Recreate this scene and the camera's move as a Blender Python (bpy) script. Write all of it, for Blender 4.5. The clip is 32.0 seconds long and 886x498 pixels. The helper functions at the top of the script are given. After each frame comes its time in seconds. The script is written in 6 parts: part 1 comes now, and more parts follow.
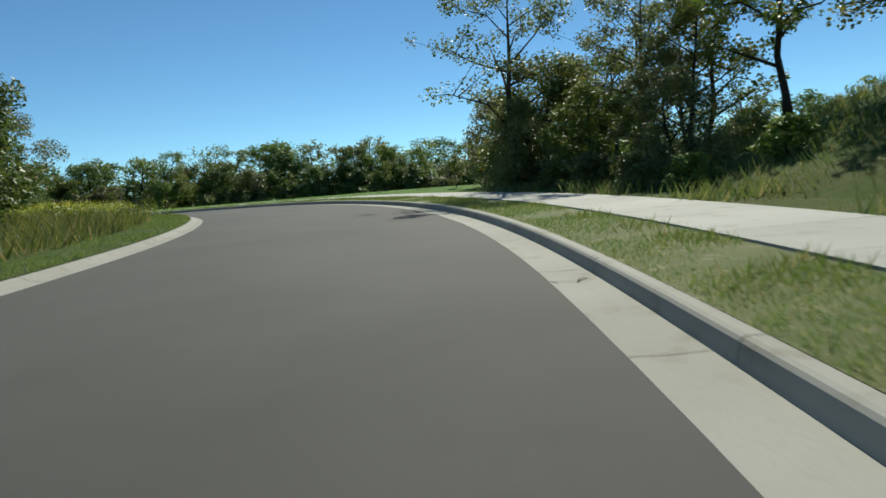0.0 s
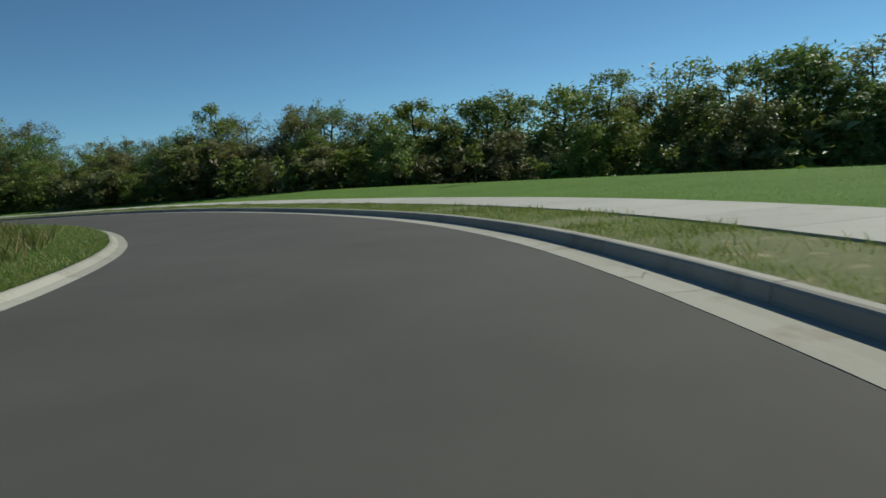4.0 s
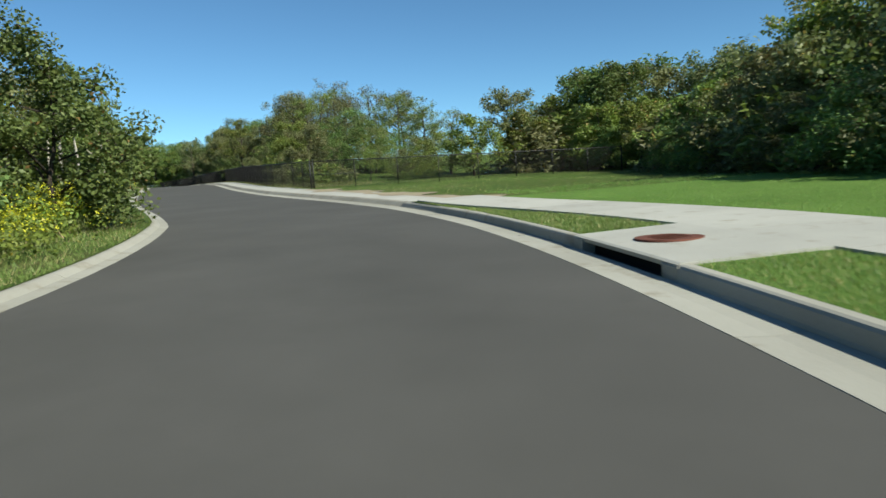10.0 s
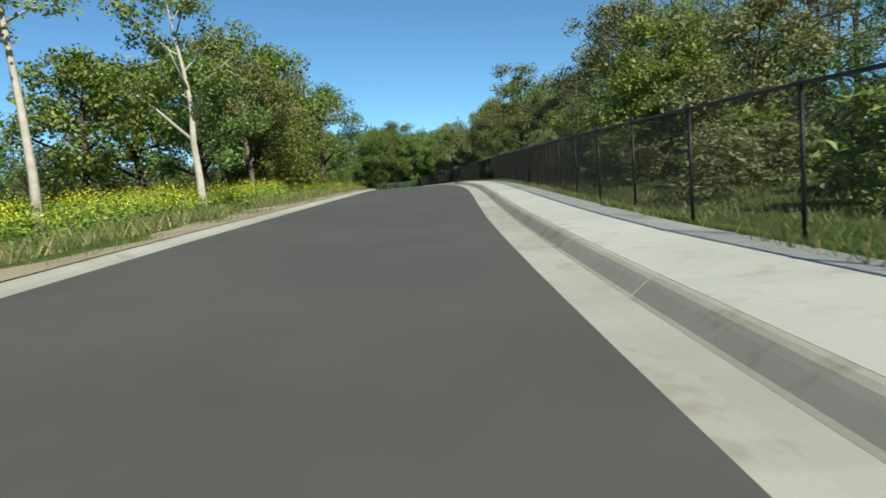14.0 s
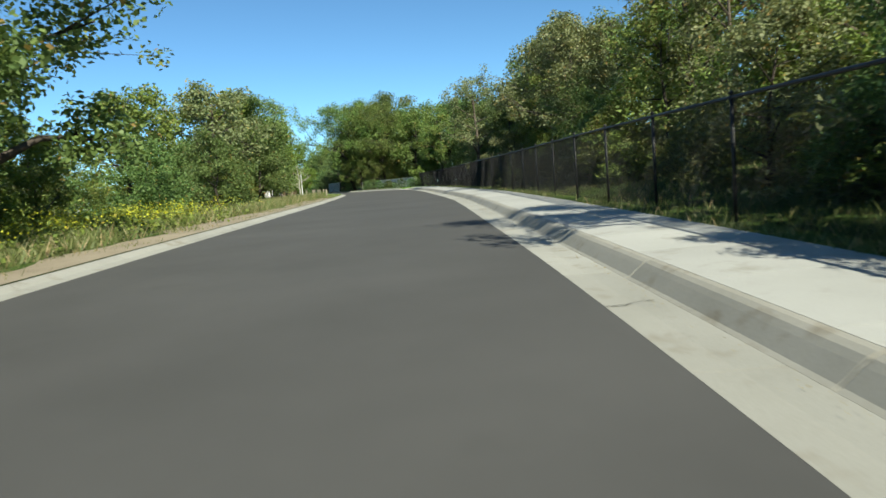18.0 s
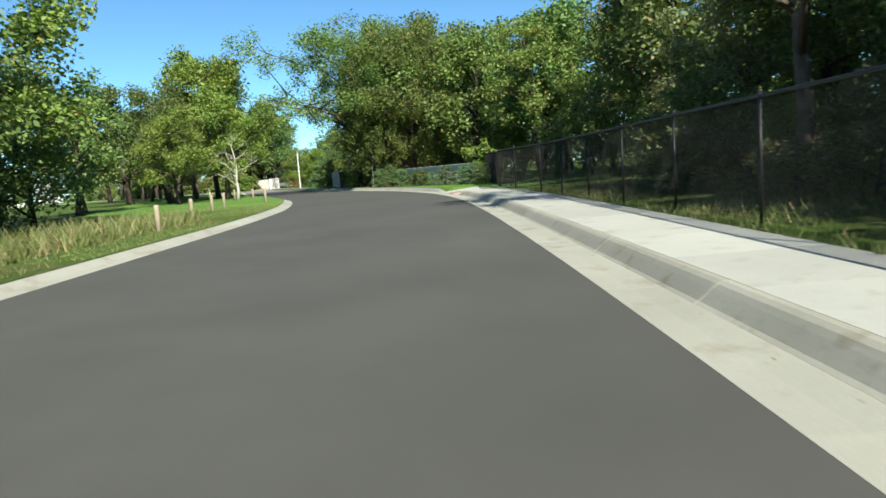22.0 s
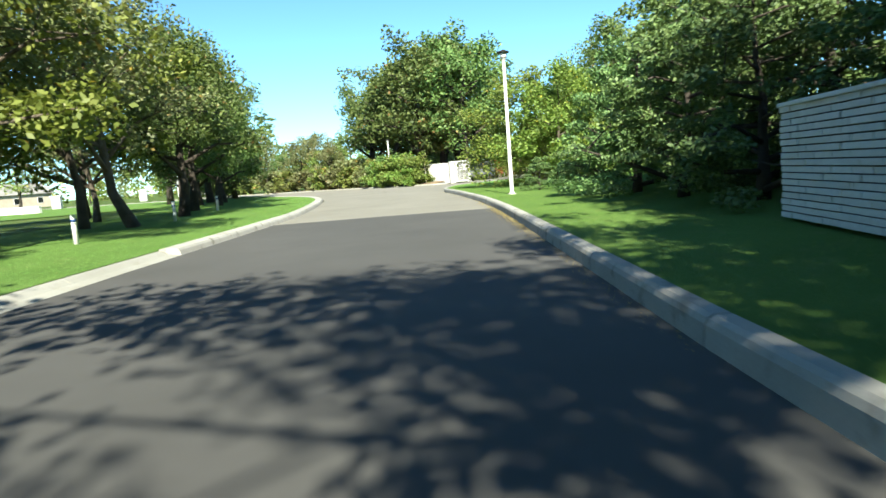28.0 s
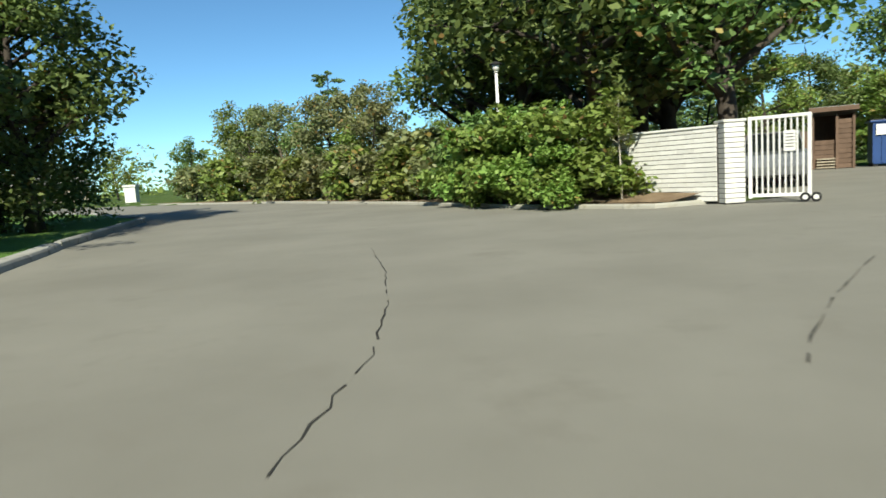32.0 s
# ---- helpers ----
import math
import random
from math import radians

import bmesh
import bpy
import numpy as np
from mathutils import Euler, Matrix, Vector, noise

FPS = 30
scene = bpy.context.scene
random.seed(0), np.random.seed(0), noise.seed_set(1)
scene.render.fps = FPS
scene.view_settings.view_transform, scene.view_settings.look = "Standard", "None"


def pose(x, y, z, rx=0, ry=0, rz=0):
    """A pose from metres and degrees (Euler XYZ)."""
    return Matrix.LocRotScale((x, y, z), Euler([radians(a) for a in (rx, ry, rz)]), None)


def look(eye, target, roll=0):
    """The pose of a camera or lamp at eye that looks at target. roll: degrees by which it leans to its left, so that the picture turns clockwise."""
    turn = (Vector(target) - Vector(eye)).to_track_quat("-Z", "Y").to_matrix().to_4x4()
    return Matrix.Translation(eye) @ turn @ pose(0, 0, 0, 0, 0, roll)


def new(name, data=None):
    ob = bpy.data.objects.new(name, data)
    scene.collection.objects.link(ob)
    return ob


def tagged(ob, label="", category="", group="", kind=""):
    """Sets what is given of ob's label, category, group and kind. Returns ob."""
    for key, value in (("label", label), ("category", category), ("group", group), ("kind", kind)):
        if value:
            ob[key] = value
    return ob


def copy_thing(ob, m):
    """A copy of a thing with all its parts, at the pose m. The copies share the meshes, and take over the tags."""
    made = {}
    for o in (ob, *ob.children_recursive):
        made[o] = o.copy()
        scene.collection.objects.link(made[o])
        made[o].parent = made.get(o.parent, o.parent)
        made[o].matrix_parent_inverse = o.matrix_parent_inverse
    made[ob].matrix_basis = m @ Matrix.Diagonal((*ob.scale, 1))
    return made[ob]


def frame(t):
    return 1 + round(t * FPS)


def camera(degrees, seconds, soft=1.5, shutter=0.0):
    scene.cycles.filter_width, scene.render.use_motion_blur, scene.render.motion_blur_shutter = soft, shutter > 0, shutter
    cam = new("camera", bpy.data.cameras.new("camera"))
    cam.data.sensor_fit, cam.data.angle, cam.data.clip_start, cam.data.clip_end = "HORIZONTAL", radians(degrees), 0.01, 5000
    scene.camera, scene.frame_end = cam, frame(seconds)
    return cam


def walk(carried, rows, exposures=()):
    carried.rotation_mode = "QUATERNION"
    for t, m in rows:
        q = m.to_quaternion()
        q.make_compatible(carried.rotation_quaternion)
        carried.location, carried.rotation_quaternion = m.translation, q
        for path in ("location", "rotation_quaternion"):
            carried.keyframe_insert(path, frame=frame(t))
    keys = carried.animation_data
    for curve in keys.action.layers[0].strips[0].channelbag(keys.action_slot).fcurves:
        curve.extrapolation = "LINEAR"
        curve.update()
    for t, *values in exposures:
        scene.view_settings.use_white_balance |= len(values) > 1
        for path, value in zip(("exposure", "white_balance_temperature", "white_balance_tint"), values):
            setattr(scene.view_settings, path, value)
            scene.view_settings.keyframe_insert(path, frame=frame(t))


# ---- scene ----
cam = camera(67.4, 32.0, soft=1.6, shutter=0.14)
PATH = [
    (0.0, pose(0.00, 0.00, -2.268, 84.30, 4.43, -0.92)),
    (0.5, pose(-0.10, 5.17, -2.170, 84.20, 4.55, 1.71)),
    (1.0, pose(-0.47, 10.31, -2.075, 84.11, 4.86, 5.64)),
    (1.5, pose(-1.23, 15.40, -1.987, 83.98, 4.93, 10.52)),
    (2.0, pose(-2.44, 20.41, -1.909, 83.93, 4.93, 15.88)),
    (2.5, pose(-4.10, 25.28, -1.845, 83.65, 4.70, 21.34)),
    (3.0, pose(-6.21, 29.98, -1.800, 83.49, 4.47, 26.86)),
    (3.5, pose(-8.76, 34.45, -1.777, 82.90, 4.53, 32.47)),
    (4.0, pose(-11.73, 38.66, -1.779, 82.97, 4.64, 38.42)),
    (4.5, pose(-15.14, 42.53, -1.807, 82.79, 4.65, 44.80)),
    (5.0, pose(-18.96, 46.00, -1.851, 82.70, 4.67, 51.66)),
    (5.5, pose(-23.19, 49.00, -1.902, 83.50, 5.30, 58.89)),
    (6.0, pose(-27.79, 51.45, -1.940, 83.06, 5.37, 66.21)),
    (6.5, pose(-32.68, 53.34, -1.956, 83.37, 5.21, 72.82)),
    (7.0, pose(-37.78, 54.65, -1.948, 83.55, 5.24, 78.76)),
    (7.5, pose(-42.99, 55.44, -1.921, 83.40, 5.38, 84.63)),
    (8.0, pose(-48.24, 55.68, -1.900, 83.19, 5.04, 90.73)),
    (8.5, pose(-53.42, 55.36, -1.892, 83.14, 4.81, 97.27)),
    (9.0, pose(-58.44, 54.45, -1.896, 83.30, 4.23, 104.35)),
    (9.5, pose(-63.23, 52.96, -1.902, 83.49, 4.30, 110.97)),
    (10.0, pose(-67.82, 50.89, -1.886, 84.12, 3.68, 117.23)),
    (10.5, pose(-72.26, 48.29, -1.835, 84.27, 4.42, 123.24)),
    (11.0, pose(-76.47, 45.20, -1.733, 84.73, 4.19, 129.28)),
    (11.5, pose(-80.35, 41.70, -1.590, 85.00, 3.99, 134.46)),
    (12.0, pose(-83.88, 37.93, -1.430, 84.99, 3.92, 138.26)),
    (12.5, pose(-87.16, 34.02, -1.266, 84.98, 4.16, 140.68)),
    (13.0, pose(-90.33, 30.02, -1.107, 84.86, 3.86, 141.56)),
    (13.5, pose(-93.51, 26.00, -0.950, 84.86, 4.17, 140.84)),
    (14.0, pose(-96.76, 21.97, -0.789, 84.92, 4.25, 139.81)),
    (14.5, pose(-100.06, 17.97, -0.624, 84.34, 3.48, 139.27)),
    (15.0, pose(-103.41, 14.01, -0.452, 85.04, 3.99, 138.71)),
    (15.5, pose(-106.78, 10.10, -0.278, 85.05, 4.05, 138.45)),
    (16.0, pose(-110.17, 6.19, -0.104, 85.01, 4.13, 138.57)),
    (16.5, pose(-113.54, 2.27, 0.064, 85.22, 4.31, 139.10)),
    (17.0, pose(-116.90, -1.72, 0.220, 84.72, 4.32, 139.86)),
    (17.5, pose(-120.24, -5.78, 0.361, 84.69, 4.44, 140.37)),
    (18.0, pose(-123.54, -9.94, 0.482, 84.19, 4.63, 140.94)),
    (18.5, pose(-126.80, -14.17, 0.585, 83.71, 4.67, 141.85)),
    (19.0, pose(-130.00, -18.45, 0.669, 83.64, 4.42, 142.48)),
    (19.5, pose(-133.17, -22.75, 0.736, 83.51, 4.50, 142.70)),
    (20.0, pose(-136.37, -27.10, 0.788, 83.42, 4.25, 142.85)),
    (20.5, pose(-139.60, -31.51, 0.830, 83.29, 4.42, 143.00)),
    (21.0, pose(-142.83, -35.98, 0.865, 83.30, 4.61, 143.50)),
    (21.5, pose(-146.01, -40.52, 0.893, 83.30, 4.15, 144.42)),
    (22.0, pose(-149.11, -45.08, 0.918, 83.35, 4.17, 145.33)),
    (22.5, pose(-152.12, -49.68, 0.942, 83.36, 3.90, 146.34)),
    (23.0, pose(-155.03, -54.28, 0.967, 83.40, 3.71, 147.48)),
    (23.5, pose(-157.82, -58.90, 0.995, 83.23, 3.88, 149.29)),
    (24.0, pose(-160.41, -63.56, 1.022, 83.20, 4.19, 152.11)),
    (24.5, pose(-162.73, -68.30, 1.047, 83.08, 4.00, 155.49)),
    (25.0, pose(-164.70, -73.16, 1.068, 83.12, 3.70, 159.12)),
    (25.5, pose(-166.35, -78.06, 1.084, 82.86, 3.62, 162.09)),
    (26.0, pose(-167.77, -82.92, 1.094, 83.11, 4.44, 163.74)),
    (26.5, pose(-169.07, -87.75, 1.098, 83.14, 4.58, 164.37)),
    (27.0, pose(-170.35, -92.59, 1.100, 83.18, 4.72, 164.27)),
    (27.5, pose(-171.67, -97.52, 1.100, 83.72, 4.57, 163.88)),
    (28.0, pose(-173.07, -102.54, 1.100, 83.29, 4.42, 163.48)),
    (28.5, pose(-174.49, -107.59, 1.100, 82.95, 3.78, 163.35)),
    (29.0, pose(-175.90, -112.59, 1.100, 83.25, 4.20, 163.50)),
    (29.5, pose(-177.26, -117.52, 1.100, 83.27, 4.34, 164.32)),
    (30.0, pose(-178.52, -122.44, 1.100, 83.13, 4.22, 165.64)),
    (30.5, pose(-179.66, -127.35, 1.100, 82.73, 4.16, 167.07)),
    (31.0, pose(-180.66, -132.20, 1.100, 82.69, 4.46, 168.72)),
    (31.5, pose(-181.46, -136.96, 1.100, 83.59, 4.72, 171.11)),
    (32.0, pose(-182.02, -141.66, 1.100, 83.35, 3.70, 174.66)),
]
EXPOSURES = [(0.0, 0.28), (1.0, -0.02), (3.0, -0.12), (6.0, 0.28), (9.0, 0.65), (12.0, 0.7), (15.5, 0.75), (18.0, 0.92), (20.0, 1.1), (22.0, 1.15), (24.0, 1.25), (25.0, 1.4), (26.5, 1.72), (28.0, 1.76), (28.6, 1.62), (29.5, 1.42), (30.5, 1.1), (32.0, 0.80)]
EXPOSURES = [(q, e, 6500, 1) for q, e in EXPOSURES]
walk(cam, PATH, EXPOSURES)

# ---- daylight ----
SUN_BEARING, SUN_HEIGHT = 11.0, 39.0   # degrees east of +y, degrees up
sky_world = bpy.data.worlds.new("clear_sky")
scene.world = sky_world
sky_world.use_nodes = True
wn = sky_world.node_tree
sky = wn.nodes.new("ShaderNodeTexSky")
sky.sky_type, sky.sun_disc = "NISHITA", False
sky.sun_elevation, sky.sun_rotation = radians(SUN_HEIGHT), radians(SUN_BEARING)
sky.air_density, sky.dust_density, sky.ozone_density, sky.altitude = 0.85, 0.0, 1.4, 2200.0
wn.nodes["Background"].inputs["Strength"].default_value = 0.080
sky_tint = wn.nodes.new("ShaderNodeMix")
sky_tint.data_type, sky_tint.blend_type = "RGBA", "MULTIPLY"
sky_tint.inputs["Factor"].default_value = 1.0
sky_tint.inputs[7].default_value = (0.68, 0.96, 1.08, 1.0)
wn.links.new(sky.outputs[0], sky_tint.inputs[6])
wn.links.new(sky_tint.outputs[2], wn.nodes["Background"].inputs["Color"])
sun_data = bpy.data.lights.new("sun", "SUN")
sun_data.energy, sun_data.angle, sun_data.color = 4.8, radians(0.55), (1.0, 0.93, 0.82)
sun_ob = new("sun", sun_data)
_b, _e = radians(SUN_BEARING), radians(SUN_HEIGHT)
sun_way = Vector((math.sin(_b) * math.cos(_e), math.cos(_b) * math.cos(_e), math.sin(_e)))
sun_ob.matrix_world = look(sun_way * 120.0, (0, 0, 0))

# ---- materials ----
def material(name):
    m = bpy.data.materials.new(name)
    m.use_nodes = True
    nt = m.node_tree
    return m, nt, nt.nodes["Principled BSDF"]


def noise_node(nt, scale, detail=6.0, rough=0.6, coord="Object"):
    tc = nt.nodes.new("ShaderNodeTexCoord")
    n = nt.nodes.new("ShaderNodeTexNoise")
    n.inputs["Scale"].default_value, n.inputs["Detail"].default_value, n.inputs["Roughness"].default_value = scale, detail, rough
    nt.links.new(tc.outputs[coord], n.inputs["Vector"])
    return n


def ramp(nt, source, stops):
    r = nt.nodes.new("ShaderNodeValToRGB")
    e = r.color_ramp.elements
    while len(e) < len(stops):
        e.new(0.5)
    for el, (pos, col) in zip(e, stops):
        el.position, el.color = pos, (*col, 1.0)
    nt.links.new(source, r.inputs["Fac"])
    return r.outputs["Color"]


def mixed(nt, fac, a, b, kind="MIX"):
    m = nt.nodes.new("ShaderNodeMix")
    m.data_type, m.blend_type = "RGBA", kind
    if isinstance(fac, (int, float)):
        m.inputs["Factor"].default_value = fac
    else:
        nt.links.new(fac, m.inputs["Factor"])
    for sock, v in ((m.inputs[6], a), (m.inputs[7], b)):
        if isinstance(v, tuple):
            sock.default_value = (*v, 1.0)
        else:
            nt.links.new(v, sock)
    return m.outputs[2]


def relief(nt, bsdf, source, strength, distance):
    b = nt.nodes.new("ShaderNodeBump")
    b.inputs["Strength"].default_value, b.inputs["Distance"].default_value = strength, distance
    nt.links.new(source, b.inputs["Height"])
    nt.links.new(b.outputs["Normal"], bsdf.inputs["Normal"])


def surface(name, c0, c1, big=0.4, fine=40.0, rough=0.85, bump=0.3, depth=0.01, metal=0.0, stain=None, spec=0.3):
    """A matt surface with variation at two scales between two colours."""
    m, nt, b = material(name)
    n1, n2 = noise_node(nt, big), noise_node(nt, fine, 8.0, 0.7)
    c = ramp(nt, n1.outputs["Fac"], [(0.3, c0), (0.7, c1)])
    g = ramp(nt, n2.outputs["Fac"], [(0.25, (0.72, 0.72, 0.72)), (0.75, (1.0, 1.0, 1.0))])
    c = mixed(nt, 0.8, c, g, "MULTIPLY")
    if stain:
        n3 = noise_node(nt, big * 3.7, 5.0, 0.65)
        c = mixed(nt, ramp(nt, n3.outputs["Fac"], [(0.56, (0, 0, 0)), (0.72, (1, 1, 1))]), c, stain)
    oi = nt.nodes.new("ShaderNodeObjectInfo")
    v = nt.nodes.new("ShaderNodeMapRange")
    v.inputs["To Min"].default_value, v.inputs["To Max"].default_value = 0.90, 1.04
    nt.links.new(oi.outputs["Random"], v.inputs["Value"])
    h = nt.nodes.new("ShaderNodeHueSaturation")
    nt.links.new(v.outputs["Result"], h.inputs["Value"])
    nt.links.new(c, h.inputs["Color"])
    nt.links.new(h.outputs["Color"], b.inputs["Base Color"])
    b.inputs["Roughness"].default_value, b.inputs["Metallic"].default_value = rough, metal
    b.inputs["Specular IOR Level"].default_value = spec
    relief(nt, b, n2.outputs["Fac"], bump, depth)
    return m


def leaf_material(name, c0, c1, c2, dry=0.0, dry_col=(0.22, 0.16, 0.05), glow=0.28, hue=(0.475, 0.515)):
    m, nt, b = material(name)
    ge, oi = nt.nodes.new("ShaderNodeNewGeometry"), nt.nodes.new("ShaderNodeObjectInfo")
    c = ramp(nt, ge.outputs["Random Per Island"], [(0.0, c0), (0.5, c1), (1.0, c2)])
    if dry:
        d = nt.nodes.new("ShaderNodeMath")
        d.operation = "LESS_THAN"
        d.inputs[1].default_value = dry
        sc = nt.nodes.new("ShaderNodeMath")
        sc.operation = "FRACT"
        mu = nt.nodes.new("ShaderNodeMath")
        mu.operation, mu.inputs[1].default_value = "MULTIPLY", 37.7
        nt.links.new(ge.outputs["Random Per Island"], mu.inputs[0])
        nt.links.new(mu.outputs[0], sc.inputs[0])
        nt.links.new(sc.outputs[0], d.inputs[0])
        c = mixed(nt, d.outputs[0], c, dry_col)
    h = nt.nodes.new("ShaderNodeHueSaturation")
    for lo, hi, sock in ((*hue, "Hue"), (0.9, 1.5, "Value")):
        mr = nt.nodes.new("ShaderNodeMapRange")
        mr.inputs["To Min"].default_value, mr.inputs["To Max"].default_value = lo, hi
        nt.links.new(oi.outputs["Random"], mr.inputs["Value"])
        nt.links.new(mr.outputs["Result"], h.inputs[sock])
    nt.links.new(c, h.inputs["Color"])
    nt.links.new(h.outputs["Color"], b.inputs["Base Color"])
    b.inputs["Roughness"].default_value = 0.55
    b.inputs["Specular IOR Level"].default_value = 0.35
    tr, mx = nt.nodes.new("ShaderNodeBsdfTranslucent"), nt.nodes.new("ShaderNodeMixShader")
    nt.links.new(mixed(nt, 0.3, h.outputs["Color"], (0.9, 0.95, 0.3), "OVERLAY"), tr.inputs["Color"])
    mx.inputs["Fac"].default_value = glow
    nt.links.new(b.outputs[0], mx.inputs[1])
    nt.links.new(tr.outputs[0], mx.inputs[2])
    nt.links.new(mx.outputs[0], nt.nodes["Material Output"].inputs["Surface"])
    return m


ASPHALT = surface("dark_asphalt", (0.072, 0.071, 0.066), (0.098, 0.096, 0.090), 0.35, 180.0, 0.9, 0.5, 0.004, stain=(0.073, 0.072, 0.067))
OLD_ASPHALT = surface("sun_bleached_asphalt", (0.205, 0.195, 0.160), (0.262, 0.250, 0.208), 0.35, 150.0, 0.92, 0.5, 0.004, stain=(0.185, 0.174, 0.142))
CONCRETE = surface("pale_concrete", (0.31, 0.305, 0.262), (0.385, 0.38, 0.335), 0.5, 60.0, 0.88, 0.25, 0.004, stain=(0.225, 0.205, 0.16))
WALK = surface("pavement_concrete", (0.39, 0.39, 0.355), (0.46, 0.46, 0.42), 0.6, 70.0, 0.88, 0.25, 0.004, stain=(0.29, 0.28, 0.235))
GRAVELLY = surface("dusty_concrete", (0.31, 0.30, 0.25), (0.39, 0.375, 0.32), 0.8, 55.0, 0.9, 0.3, 0.005, stain=(0.215, 0.19, 0.14))
KERB_OLD = surface("weathered_concrete", (0.34, 0.33, 0.29), (0.44, 0.43, 0.385), 0.9, 50.0, 0.9, 0.35, 0.006, stain=(0.15, 0.14, 0.11))
JOINT = surface("dark_joint_filler", (0.03, 0.028, 0.025), (0.05, 0.047, 0.04), 3.0, 80.0)
SAND = surface("pale_sandy_earth", (0.27, 0.225, 0.155), (0.37, 0.315, 0.225), 0.9, 30.0, 0.95, 0.6, 0.03)
DRY_TURF = surface("straw_coloured_turf", (0.115, 0.150, 0.048), (0.205, 0.215, 0.095), 1.1, 24.0, 0.95, 0.8, 0.03, stain=(0.36, 0.31, 0.19))
LAWN = surface("mown_lawn", (0.094, 0.175, 0.036), (0.128, 0.222, 0.050), 0.5, 30.0, 0.95, 0.9, 0.03, stain=(0.13, 0.185, 0.052), spec=0.1)
MULCH = surface("brown_bark_mulch", (0.17, 0.115, 0.066), (0.32, 0.235, 0.145), 2.0, 45.0, 0.95, 0.9, 0.04)
BARK = surface("grey_brown_bark", (0.085, 0.068, 0.05), (0.17, 0.14, 0.105), 3.0, 26.0, 0.95, 0.9, 0.03)
PALE_BARK = surface("pale_bark", (0.36, 0.33, 0.27), (0.52, 0.48, 0.41), 3.0, 22.0, 0.9, 0.6, 0.02)
DARK_BARK = surface("dark_bark", (0.04, 0.032, 0.025), (0.085, 0.07, 0.055), 3.0, 26.0, 0.95, 0.9, 0.03)
BLACK_METAL = surface("black_coated_steel", (0.008, 0.008, 0.008), (0.016, 0.016, 0.016), 4.0, 90.0, 0.5, 0.1, 0.001, spec=0.4)
WHITE_PAINT = surface("white_painted_metal", (0.72, 0.71, 0.67), (0.80, 0.79, 0.75), 2.0, 60.0, 0.5, 0.08, 0.002, spec=0.45)
WHITE_BLOCK = surface("white_painted_block", (0.66, 0.65, 0.60), (0.76, 0.75, 0.70), 1.5, 45.0, 0.8, 0.3, 0.006, stain=(0.5, 0.48, 0.42))
WOOD_POST = surface("weathered_grey_wood", (0.30, 0.25, 0.18), (0.46, 0.40, 0.30), 3.0, 30.0, 0.9, 0.6, 0.008)
BROWN_WOOD = surface("brown_stained_boards", (0.105, 0.068, 0.046), (0.17, 0.112, 0.078), 2.0, 30.0, 0.85, 0.4, 0.008)
RUST_IRON = surface("rusty_cast_iron", (0.12, 0.045, 0.03), (0.19, 0.075, 0.05), 5.0, 60.0, 0.8, 0.6, 0.006, metal=0.3)
RED_PAD = surface("faded_red_paving", (0.33, 0.19, 0.165), (0.42, 0.28, 0.245), 3.0, 60.0, 0.85, 0.5, 0.006)
# near-black colour that stands in for the shade inside a drain's mouth
VOID_SHADE = surface("dark_recess", (0.006, 0.006, 0.006), (0.012, 0.011, 0.01), 3.0, 20.0)
BLUE_PAINT = surface("blue_enamel", (0.012, 0.045, 0.16), (0.02, 0.065, 0.21), 1.5, 40.0, 0.45, 0.15, 0.004, spec=0.5)
WHITE_ENAMEL = surface("white_car_enamel", (0.12, 0.125, 0.13), (0.16, 0.165, 0.17), 1.5, 90.0, 0.22, 0.02, 0.001, spec=0.6)
RED_ENAMEL = surface("red_car_enamel", (0.42, 0.02, 0.015), (0.50, 0.03, 0.02), 1.5, 90.0, 0.2, 0.02, 0.001, spec=0.6)
TYRE = surface("black_rubber", (0.015, 0.015, 0.015), (0.025, 0.025, 0.024), 6.0, 90.0, 0.8, 0.3, 0.004)
ROOF_GREY = surface("grey_shingles", (0.20, 0.19, 0.175), (0.30, 0.285, 0.26), 1.5, 16.0, 0.95, 0.6, 0.03)
TAN_WALL = surface("tan_render", (0.42, 0.35, 0.27), (0.52, 0.45, 0.36), 1.0, 30.0, 0.9, 0.2, 0.006)
DRY_LEAF = surface("dry_yellow_leaves", (0.25, 0.195, 0.065), (0.40, 0.32, 0.12), 6.0, 30.0, 0.9, 0.3, 0.01)
AMBER = surface("red_tail_lamp", (0.45, 0.015, 0.01), (0.55, 0.02, 0.015), 5.0, 50.0, 0.15, 0.05, 0.002, spec=0.6)

m_, nt_, b_ = material("tinted_car_glass")
b_.inputs["Base Color"].default_value = (0.012, 0.014, 0.015, 1)
b_.inputs["Roughness"].default_value = 0.05
CAR_GLASS = m_

# lawn soil: greens broken by dry and bare patches
GROUND, nt_, b_ = material("grassy_earth")
n1, n2, n3 = noise_node(nt_, 0.22, 6.0, 0.65), noise_node(nt_, 1.7, 8.0, 0.7), noise_node(nt_, 28.0, 8.0, 0.75)
c_ = ramp(nt_, n1.outputs["Fac"], [(0.32, (0.060, 0.110, 0.022)), (0.55, (0.090, 0.140, 0.032)), (0.75, (0.14, 0.145, 0.055))])
c_ = mixed(nt_, ramp(nt_, n2.outputs["Fac"], [(0.52, (0, 0, 0)), (0.70, (0.8, 0.8, 0.8))]), c_, (0.19, 0.165, 0.085))
c_ = mixed(nt_, 0.85, c_, ramp(nt_, n3.outputs["Fac"], [(0.25, (0.45, 0.45, 0.45)), (0.7, (1, 1, 1))]), "MULTIPLY")
nt_.links.new(c_, b_.inputs["Base Color"])
b_.inputs["Roughness"].default_value = 0.95
